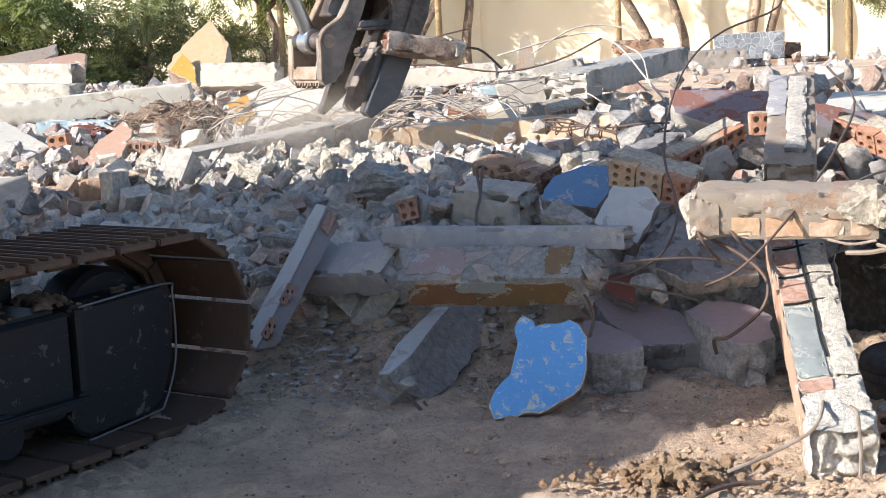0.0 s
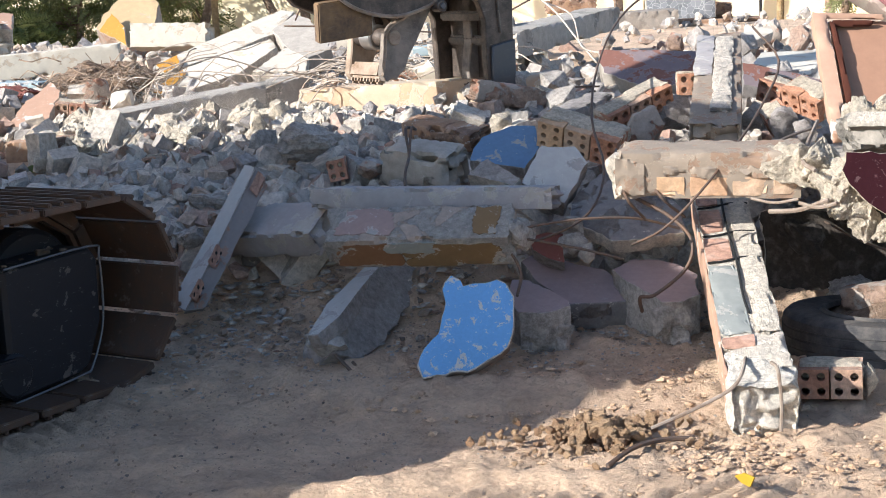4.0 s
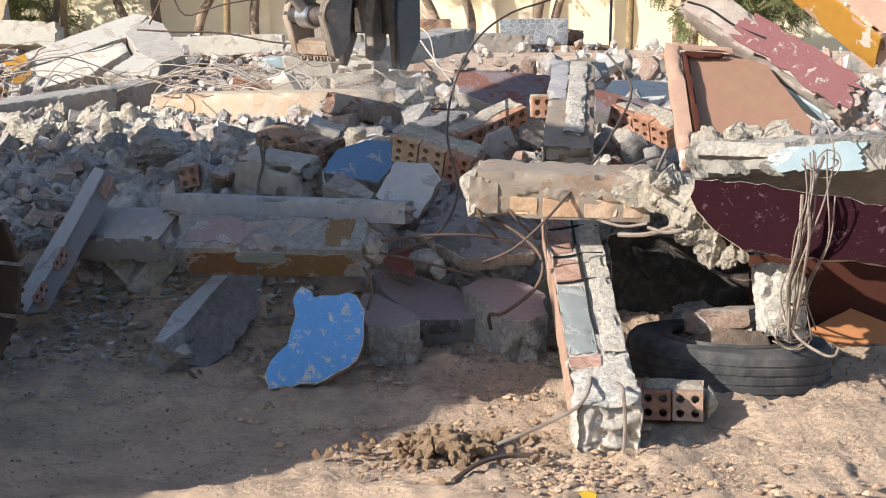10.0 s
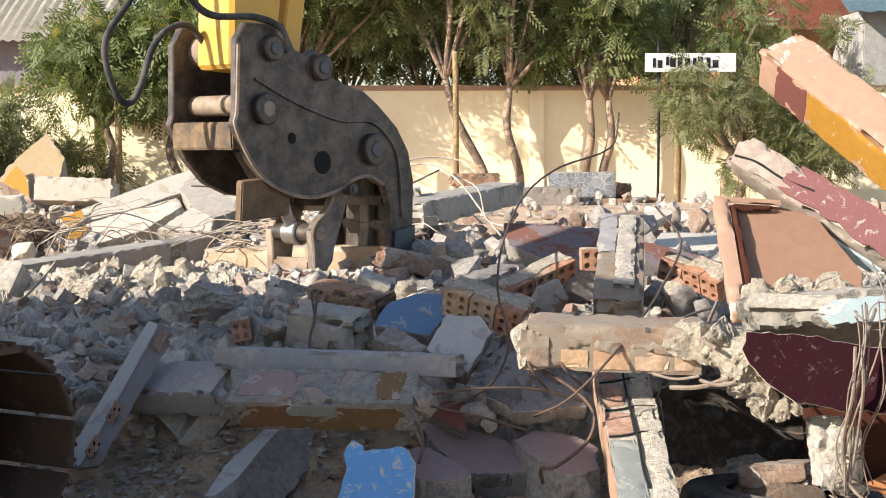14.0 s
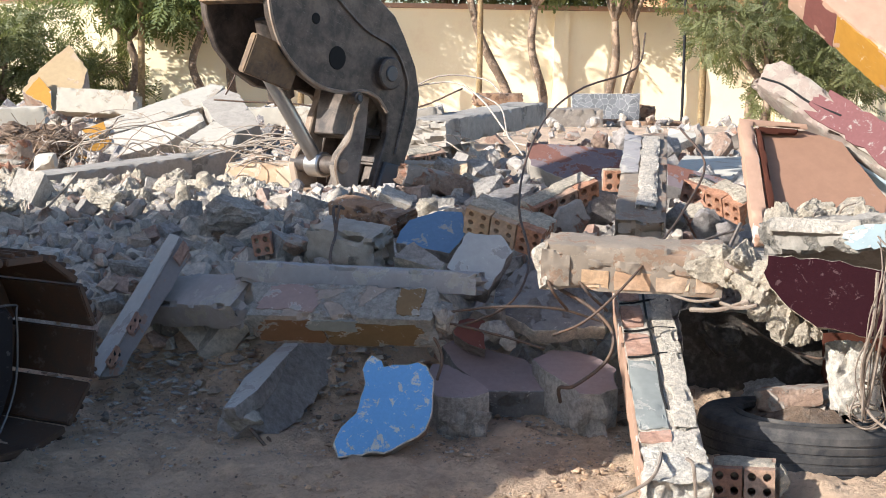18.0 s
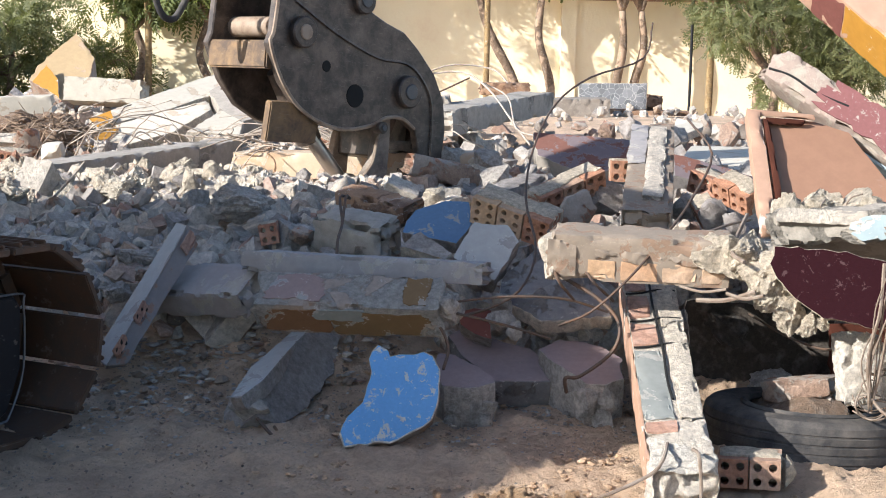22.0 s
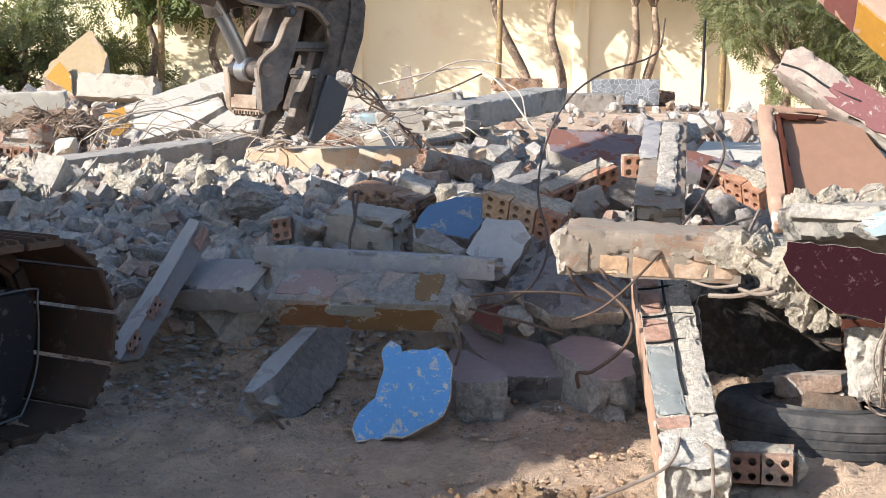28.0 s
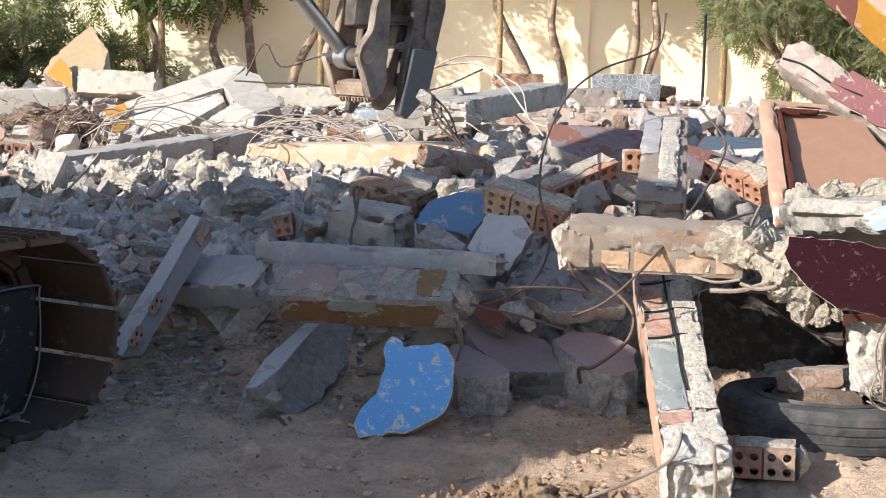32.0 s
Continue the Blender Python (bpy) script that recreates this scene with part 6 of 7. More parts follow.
def litter():
    """Pebbles and mortar crumbs on the sand."""
    rng = np.random.default_rng(8)
    bms = []
    for s in range(8):
        bm = stone_bm(200 + s, 13, (1, 0.8, 0.6))
        bmesh.ops.triangulate(bm, faces=list(bm.faces))
        bm.verts.index_update()
        bms.append((np.array([tuple(w.co) for w in bm.verts]), np.array([[w.index for w in g.verts] for g in bm.faces])))
        bm.free()
    pieces = []
    for i in range(7000):
        y = 3.0 + 2.2 * rng.random() ** (0.5 if i % 2 else 0.16)
        x = rng.uniform(-0.36 * y, 0.38 * y)
        r = min(0.007 + 0.022 * float(smoothstep(4.45, 5.0, y)), 0.0022 * (1 + rng.pareto(1.4)))
        v, f = bms[i % 8]
        a = rng.uniform(0, 6.28)
        m = np.array([[cos(a), -sin(a), 0], [sin(a), cos(a), 0], [0, 0, 1]])
        pieces.append((v @ m.T * r + np.array((x, y, height(x, y) + 0.010 + r * 0.1)), f))
    tagged(new("pebbles", join_data("pebbles", pieces, m_crumb)), "scattered pebbles and mortar crumbs on the sand", "pebbles", kind="stuff")
    pieces = []
    for i in range(1900):
        if i % 3 == 0:
            x, y = rng.normal(0.55, 0.22), rng.normal(3.62, 0.07)
        elif i % 3 == 1:
            x, y = rng.normal(0.05, 0.22), rng.normal(4.2, 0.12)
        else:
            x, y = rng.uniform(0.0, 1.5), rng.uniform(3.3, 4.3)
        r = min(0.016, 0.0035 * (1 + rng.pareto(1.6)))
        v, f = bms[i % 8]
        pieces.append((v * (r, r, r * 0.8) + np.array((x, y, height(x, y) + 0.012 + r * 0.2)), f))
    tagged(new("sand_clods", join_data("sand_clods", pieces, m_clod)), "crumbled clods of pale sand", "clods", kind="stuff")
    pieces = []
    for i in range(1500):
        x, y = rng.uniform(-1.25, 0.62), 5.25 - 1.0 * rng.random() ** 1.7
        r = rng.uniform(0.004, 0.011) * (1 + 2.2 * float(smoothstep(4.45, 5.1, y)) * rng.random() ** 2)
        v, f = bms[i % 8]
        a = rng.uniform(0, 6.28)
        m = np.array([[cos(a), -sin(a), 0], [sin(a), cos(a), 0], [0.1, 0.1, 0.55]])
        pieces.append((v @ m.T * r + np.array((x, y, height(x, y) + 0.012 + r * 0.2)), f))
    tagged(new("concrete_chips", join_data("concrete_chips", pieces, m_chunks)), "grey chips of broken concrete on the sand", "chips", kind="stuff")


litter()


# ---- behind and along the yard wall ----
def post(x, y, top, r, material, label):
    ob = part("post", tube_bm([(0, 0, -0.1), (0.01, 0, top * 0.5), (0, 0, top)], r, 8), material, at=pose(x, y, 0), smooth=True)
    return tagged(ob, label, "post", "posts along the yard wall")


for p, top, r in (((0.690, 22.800, 1.092), 2.6, 0.045), ((3.956, 22.600, 1.090), 2.0, 0.055), ((-4.293, 22.800, 1.346), 2.2, 0.05), ((-1.941, 22.800, 1.360), 2.2, 0.05)):
    post(p[0], p[1], top, r, m_bamboo, "yellowish wooden post before the wall")
p = (3.623, 22.300, 1.091)
post(p[0], p[1], 2.75, 0.022, m_frame, "thin black steel pole carrying a sign")


def sign():
    a, b = Vector((3.42, 22.250, 2.54)), Vector((4.74, 22.250, 2.27))
    h = holder("sign_board", Matrix.Translation((a + b) / 2), "white sign board with dark lettering on a pole", "sign")
    l, t = b.x - a.x, a.z - b.z
    part("board", box_bm(l, 0.03, t, bevel=0.004), m_sign, h)
    rnd = random.Random(3)
    x = -l * 0.40
    while x < l * 0.3:
        w = rnd.uniform(0.03, 0.09)
        part("letter_bar", box_bm(w, 0.006, t * rnd.uniform(0.4, 0.6), (x, -0.019, rnd.uniform(-0.02, 0.02)), 0), m_frame, h, "dark unreadable lettering")
        x += w + rnd.uniform(0.015, 0.05)


sign()


def building(name, x0, x1, y, depth, wall_h, roof_h, wall_m, roof_m, label, ridge=0.5, waves=0, windows=()):
    """A low house: walls, a pitched roof with its slope towards the yard."""
    h = holder(name, pose((x0 + x1) / 2, y, 0), label, "building")
    l = x1 - x0
    part("wall", box_bm(l, depth, wall_h, (0, depth / 2, wall_h / 2), 0.02), wall_m, h)
    n = max(2, waves)
    verts, faces = [], []
    for k, (yy, zz) in enumerate(((-0.5, wall_h - 0.1), (depth * ridge, wall_h + roof_h), (depth + 0.5, wall_h - 0.1))):
        for i in range(n + 1):
            verts.append((-l / 2 - 0.4 + (l + 0.8) * i / n, yy, zz + (0.04 if i % 2 and waves else 0)))
    for k in range(2):
        for i in range(n):
            a = k * (n + 1) + i
            faces.append([a, a + 1, a + n + 2, a + n + 1])
    bm = bm_from(verts, faces)
    bmesh.ops.solidify(bm, geom=list(bm.faces), thickness=0.05)
    part("roof", bm, roof_m, h)
    for wx, wz, ww, wh in windows:
        f = part("window", box_bm(ww, 0.06, wh, (wx, -0.02, wz), 0.01), m_glass_dark, h, "dark window")
        for k in (-0.5, 0.0, 0.5):
            part("window_frame", box_bm(0.07, 0.05, wh, (wx + k * ww, -0.06, wz), 0.005), m_wood, f)
        for k in (-0.5, 0.5):
            part("window_frame", box_bm(ww, 0.05, 0.07, (wx, -0.06, wz + k * wh), 0.005), m_wood, f)
    return h


building("shed", -14, -6.3, 30, 5, 3.3, 1.3, m_shed, m_tin, "grey corrugated shed with a pale tin roof behind the wall", waves=90)
building("house", 4.3, 8.2, 29, 6, 3.45, 2.2, m_house, m_rooftile, "orange house with a red tiled roof behind the wall", waves=24)
building("house", 8.0, 18, 27, 6, 3.6, 1.6, m_grey_house, m_bluetin, "grey house with a blue-green tin roof behind the wall", waves=60, windows=((-3.6, 2.75, 1.0, 0.75), (-1.6, 2.75, 1.0, 0.75)))
for x, z in ((-30, 11.9), (30, 12.1)):
    h = tagged(part("power_pole", taper_bm([(0, 0, -0.2), (0, 0, z * 0.5), (0, 0, z)], 0.16, 0.10), m_grey_house, at=pose(x, 60, 0)), "grey concrete pole carrying power lines", "pole", "power poles")
    part("cross_arm", box_bm(0.1, 0.3, 0.12, (0, 0, z - 0.4), 0.01), m_frame, h)
for k in range(3):
    w = part("power_line", tube_bm([(-30, 60, 10.4 + 0.5 * k), (0, 60, 8.6 + 0.5 * k), (30, 60, 10.6 + 0.5 * k)], 0.03, 5, 8), m_frame)
    tagged(w, "dark overhead power line against the sky", "cable", "power lines")



# ---- tyre ----
def tyre(m, outer=0.31, inner=0.19, wide=0.185):
    t = holder("tyre", m, "worn dusty black car tyre lying flat on sand", "tyre")
    prof = [(inner, -wide * 0.42), (inner + 0.02, -wide * 0.46), (outer - 0.05, -wide * 0.5), (outer - 0.018, -wide * 0.46), (outer - 0.004, -wide * 0.38)]
    for g in (-0.24, -0.08, 0.08, 0.24):
        prof += [(outer, wide * (g - 0.025)), (outer - 0.003, wide * (g - 0.015)), (outer - 0.003, wide * (g + 0.015)), (outer, wide * (g + 0.025))]
    prof += [(r, -z) for r, z in prof[4::-1]]
    prof += [(inner + 0.012, wide * 0.36), (outer - 0.03, wide * 0.3), (outer - 0.03, -wide * 0.3), (inner + 0.012, -wide * 0.36)]
    n, k = 56, len(prof)
    verts = [(r * cos(2 * pi * i / n), r * sin(2 * pi * i / n), z) for i in range(n) for r, z in prof]
    # profile runs: lower sidewall, tread, upper sidewall, inner liner
    for name, j0, j1 in (("sidewall", 0, 3), ("tread", 3, 22), ("sidewall", 22, 25), ("liner", 25, k)):
        faces = [[i * k + j, ((i + 1) % n) * k + j, ((i + 1) % n) * k + (j + 1) % k, i * k + (j + 1) % k] for i in range(n) for j in range(j0, j1)]
        bm = bm_from(verts, faces)
        bmesh.ops.delete(bm, geom=[v for v in bm.verts if not v.link_faces], context="VERTS")
        part(name, bm, m_rubber, t)
    for z in (-0.075, 0.075):
        part("bead", tube_bm([(inner * cos(a * pi / 12), inner * sin(a * pi / 12), z) for a in range(25)], 0.012, 6, 1), m_rubber, t)
    return t


tyre(pose(1.13, 4.55, 0.062, -2, 2, 0), wide=0.17)
lump("soil_fill", (1.13, 4.58, 0.105), 0.44, 97, m_earth, "dark soil and crumbs filling a tyre", "soil", (1, 1, 0.28), (0, 0, 0), 0.1)


# ---- loose rubble ----
def rubble():
    rng = np.random.default_rng(5)
    shapes = []
    for s in range(40):
        if s >= 28:
            bm = stone_bm(s + 10, 26, (1, rng.uniform(0.75, 1), rng.uniform(0.6, 0.9)), 0.20, 2)
        elif s % 3 == 0:
            bm = stone_bm(s + 10, 13, (1, rng.uniform(0.65, 1), rng.uniform(0.5, 0.9)), 0.06, 1)
        else:
            bm = chunk_bm(s, 1.0, 2)
        bmesh.ops.triangulate(bm, faces=list(bm.faces))
        bm.verts.index_update()
        v = np.array([tuple(w.co) for w in bm.verts])
        f = np.array([[w.index for w in g.verts] for g in bm.faces])
        bm.free()
        shapes.append((v, f))

    def turn():
        q = rng.normal(size=4)
        q /= np.linalg.norm(q)
        a, b, c, d = q
        return np.array([[1 - 2 * (c * c + d * d), 2 * (b * c - a * d), 2 * (b * d + a * c)], [2 * (b * c + a * d), 1 - 2 * (b * b + d * d), 2 * (c * d - a * b)], [2 * (b * d - a * c), 2 * (c * d + a * b), 1 - 2 * (b * b + c * c)]])
    pieces = []
    n = 0
    while n < 12500:
        k = rng.random()
        y = rng.uniform(5.1, 7.0) if k < 0.66 else (rng.uniform(7.0, 9.5) if k < 0.82 else rng.uniform(9, 15))
        x = rng.uniform(-0.42 * y, 0.40 * y)
        z = float(mound(x, y)) * 0.9
        if z < 0.14 or (y < 5.35 and x < 0.3):
            continue
        if 6.0 < y < 6.8 and x < -1.72 and rng.random() < 0.9:
            continue
        if 6.95 < y < 8.5 and -2.5 < x < 0.35 and rng.random() < 0.93:
            continue
        if y > 7.6 and x > 0.25 and rng.random() < (0.85 if y > 10 else 0.5):
            continue
        big = 0.044 if y < 7.0 else 0.055
        # the far heap is mostly slabs
        r = min(big, (0.010 if y < 6 else 0.012) * (1 + rng.pareto(0.85))) * (1 if y < 7 else 1.1)
        # crumbly lumps lie along the crest, blocky ones on the slope
        v, f = shapes[rng.integers(28, 40) if y > 6.25 and rng.random() < 0.6 else rng.integers(28)]
        pieces.append((v @ turn().T * r + np.array((x, y, z + r * rng.uniform(-0.3, 1.35))), f))
        n += 1
    crumbly = []
    for s in range(9):
        bm = stone_bm(620 + s, 24, (1, rng.uniform(0.75, 1), rng.uniform(0.6, 0.85)), 0.24, 5)
        bm.verts.index_update()
        crumbly.append((np.array([tuple(w.co) for w in bm.verts]), np.array([[w.index for w in g.verts] for g in bm.faces])))
        bm.free()
    lumps = []
    for i in range(170):
        y = rng.uniform(6.45, 7.0)
        x = rng.uniform(-0.30 * y, -0.105 * y)
        r = rng.uniform(0.025, 0.078)
        v, f = crumbly[i % 9]
        lumps.append((v @ turn().T * r + np.array((x, y, float(mound(x, y)) * 0.9 + r * rng.uniform(0.2, 1.0))), f))
    tagged(new("mortar_rubble", join_data("mortar_rubble", lumps, m_popcorn)), "crumbled pale mortar lumps along the top of the heap", "rubble", kind="stuff")
    ob = new("rubble_heap", join_data("rubble_heap", pieces, m_chunks))
    tagged(ob, "heap of broken grey concrete, mortar and brick lumps", "rubble", kind="stuff")
    top = holder("rubble_pile", Matrix(), "lumps of broken grey concrete lying on the heap", "rubble")
    sizes = (0.030, 0.046, 0.066, 0.100)
    data = {}
    for k, r in enumerate(sizes):
        for s in range(6):
            if s % 2:
                bm = stone_bm(60 + s + 10 * k, 14, (1, rng.uniform(0.7, 1), rng.uniform(0.5, 0.85)), 0.07, 1 if r < 0.04 else 4)
            else:
                bm = chunk_bm(60 + s + 10 * k, 1.0, 2 if r < 0.04 else 4)
            bmesh.ops.scale(bm, vec=(r, r, r), verts=bm.verts)
            data[k, s] = data_from("concrete_chunk", bm, m_chunk)
    for i in range(295):
        y = rng.uniform(5.25, 6.8)
        x = rng.uniform(-0.30 * y - 0.05, 0.02 * y) if rng.random() < 0.8 else rng.uniform(0, 0.36 * y)
        k = int(rng.choice(4, p=(0.20, 0.36, 0.30, 0.14)))
        ob = new("concrete_chunk", data[k, i % 6])
        ob.parent = top
        ob.matrix_basis = Matrix.Translation((x, y, float(mound(x, y)) * 0.9 + sizes[k] * rng.uniform(0.0, 0.6))) @ pose(0, 0, 0, *rng.uniform(0, 360, 3)) @ Matrix.Scale(rng.uniform(0.85, 1.2), 4)


rubble()


# ---- excavator ----
def excavator():
    """A crawler machine: x forward along the tracks, y to its left, the right track next to the camera."""
    head = math.degrees(math.atan2(4.62 - 3.75, -1.02 + 1.52))
    e = holder("excavator", pose(-1.02, 4.62, 0.015, 0, 0, head), "crawler excavator with worn steel tracks, dark frame and yellow arm", "excavator")
    high, wide, pitch, length = 0.60, 0.46, 0.155, 2.3
    r = high / 2 - 0.02
    loop = []
    straight = length - 2 * r
    total = 2 * straight + 2 * pi * r
    n = int(total / pitch)
    pad = box_bm(pitch * 0.94, wide, 0.022, bevel=0.004)
    for k in (-1, 0, 1):
        g = box_bm(0.014, wide, 0.014, at=(k * pitch * 0.3, 0, 0.016), bevel=0.003)
        me = bpy.data.meshes.new("tmp")
        g.to_mesh(me)
        pad.from_mesh(me)
        g.free()
        bpy.data.meshes.remove(me)
    pad_data = data_from("track_pad", pad, m_track)
    link_data = data_from("track_link", box_bm(pitch * 0.96, 0.05, 0.07, bevel=0.015), m_track)
    for side, name in ((0, "right"), (1, "left")):
        y0 = wide / 2 + side * 1.75
        for i in range(n):
            s = i * total / n
            if s < straight:
                x, z, a = -r - s, 2 * r, 180
            elif s < straight + pi * r:
                t = (s - straight) / r
                x, z, a = -r - straight - r * sin(t), r + r * cos(t), 180 - math.degrees(t)
            elif s < 2 * straight + pi * r:
                x, z, a = -r - straight + (s - straight - pi * r), 0, 0
            else:
                t = (s - 2 * straight - pi * r) / r
                x, z, a = -r + r * sin(t), r - r * cos(t), -math.degrees(t)
            m = pose(x, y0, z + 0.02, 0, a, 0) @ pose(0, 0, 0, 180)
            p = new("track_pad", pad_data)
            p.parent, p.matrix_basis = e, m
            for k in (-0.10, -0.19):
                q = new("track_link", link_data)
                q.parent, q.matrix_basis = e, m @ pose(0, k, -0.045)
        part("idler", disc_bm(r - 0.095, 0.14, (-r - 0.06, y0 + 0.10, r + 0.03), n=28), m_frame, e)
        part("sprocket", disc_bm(r - 0.075, 0.12, (-length + r, y0, r + 0.02), n=28), m_track, e)
        part("track_frame", box_bm(length - 0.95, 0.28, 0.30, (-length / 2 - 0.12, y0 + 0.07, 0.27), 0.02), m_frame, e)
        part("frame_guard", plate_bm([(-0.56, 0.42), (-0.22, 0.43), (-0.185, 0.39), (-0.19, 0.20), (-0.25, 0.07), (-0.30, 0.05), (-0.56, 0.03)], 0.30, y0 + 0.06, 0.012), m_frame, e)
        part("side_guard", plate_bm([(-1.75, 0.40), (-0.575, 0.41), (-0.575, 0.16), (-0.62, 0.10), (-1.75, 0.10)], 0.28, y0 + 0.065, 0.012), m_frame, e)
        part("frame_step", box_bm(length - 0.9, 0.04, 0.03, (-length / 2 - 0.1, y0 - 0.10, 0.15), 0.006), m_frame, e)
        for i in range(5):
            part("track_roller", disc_bm(0.065, 0.2, (-0.55 - i * 0.3, y0, 0.11)), m_frame, e)
    part("worn_edge", tube_bm([(-0.56, 0.135, 0.42), (-0.22, 0.135, 0.43), (-0.187, 0.135, 0.39), (-0.192, 0.135, 0.20), (-0.25, 0.135, 0.07), (-0.30, 0.135, 0.05), (-0.56, 0.135, 0.03)], 0.004, 5), m_wear, e, "bare worn plate edge")
    part("undercarriage", box_bm(1.2, 1.4, 0.25, (-1.15, 1.1, 0.5), 0.03), m_frame, e)
    part("turntable", disc_bm(0.5, 0.12, (-1.15, 1.1, 0.68), "z", 32), m_frame, e)
    inv = e.matrix_basis.inverted()
    across = pose(1.505 - 3.0, 0.79 - 1.58, 0, 0, 0, 117.7)
    along = pose(-2.46, 4.69, 0, 0, 0, 27.7)
    # House and cab are unseen; their outlines are shaped to cast the heap's shadow.
    part("house", plate_bm([(3.2, 0.885), (3.6, 1.68), (3.62, 2.06), (4.3, 2.12), (5.1, 2.08), (5.8, 1.85), (6.4, 1.68), (6.8, 1.6), (6.8, 0.752), (3.3, 0.752)], 1.6, 0, 0.03), m_machine, e, at=inv @ across)
    part("cab", plate_bm([(4.08, 2.03), (4.1, 2.72), (4.3, 2.8), (5.1, 2.74), (5.8, 2.28), (6.3, 1.92), (6.6, 1.65), (6.8, 1.4), (5.3, 1.6)], 1.2, -0.2, 0.03), m_machine, e, at=inv @ across)
    part("boom", plate_bm([(-0.9, 1.15), (-0.5, 1.15), (0.4, 3.18), (2.0, 4.25), (3.6, 4.25), (3.6, 4.51), (1.8, 4.6), (0.0, 3.45)], 0.3, 0.6, 0.03), m_machine, e, at=inv @ along)
    return e


EXC = excavator()


def frame_dirt():
    """Earth crumbs caked on top of the machine's track frame."""
    rng, pieces = random.Random(21), []
    for i in range(110):
        bm = stone_bm(800 + i % 9, 14, (1, 0.9, 0.7), 0.15, 1)
        bmesh.ops.triangulate(bm, faces=list(bm.faces))
        bm.verts.index_update()
        r = min(0.03, 0.008 * rng.paretovariate(1.4))
        c = np.array((rng.uniform(-1.5, -0.24), rng.uniform(0.16, 0.40), 0.42 + r * 0.3))
        pieces.append((np.array([tuple(v.co) for v in bm.verts]) * r + c, np.array([[v.index for v in f.verts] for f in bm.faces])))
        bm.free()
    ob = new("dirt_crumbs", join_data("dirt_crumbs", pieces, m_earth))
    ob.matrix_basis = EXC.matrix_basis.copy()
    tagged(ob, "brown earth crumbs lying on a machine's track frame", "dirt", kind="stuff")


frame_dirt()


BODY = [(-0.86, 0.54), (-0.80, 0.62), (-0.56, 0.62), (-0.50, 0.50), (-0.44, 0.47), (-0.38, 0.50), (-0.33, 0.47), (-0.27, 0.365), (-0.17, 0.325), (-0.04, 0.29), (0.06, 0.22), (0.19, 0.105), (0.27, -0.02), (0.30, -0.17),
        (0.285, -0.42), (0.275, -0.62), (0.16, -0.77), (0.115, -0.76), (0.105, -0.48), (0.115, -0.29), (0.08, -0.19), (-0.02, -0.14), (-0.13, -0.145), (-0.23, -0.195), (-0.40, -0.225), (-0.56, -0.20),
        (-0.70, -0.135), (-0.81, -0.02), (-0.90, 0.15), (-0.88, 0.20)]
FAR = [(0.24, q) if p > 0.24 and q < -0.26 else (max(p, 0.13) if q < -0.2 and p > 0 else p, q) for p, q in BODY]
JAWP = [(-0.06, -0.06), (-0.081, -0.13), (-0.106, -0.244), (-0.146, -0.374), (-0.18, -0.47), (-0.187, -0.53), (-0.215, -0.56), (-0.222, -0.585), (-0.25, -0.585), (-0.276, -0.605), (-0.305, -0.58), (-0.315, -0.47), (-0.325, -0.40), (-0.30, -0.345), (-0.225, -0.285), (-0.185, -0.19), (-0.155, -0.146), (-0.11, -0.05)]


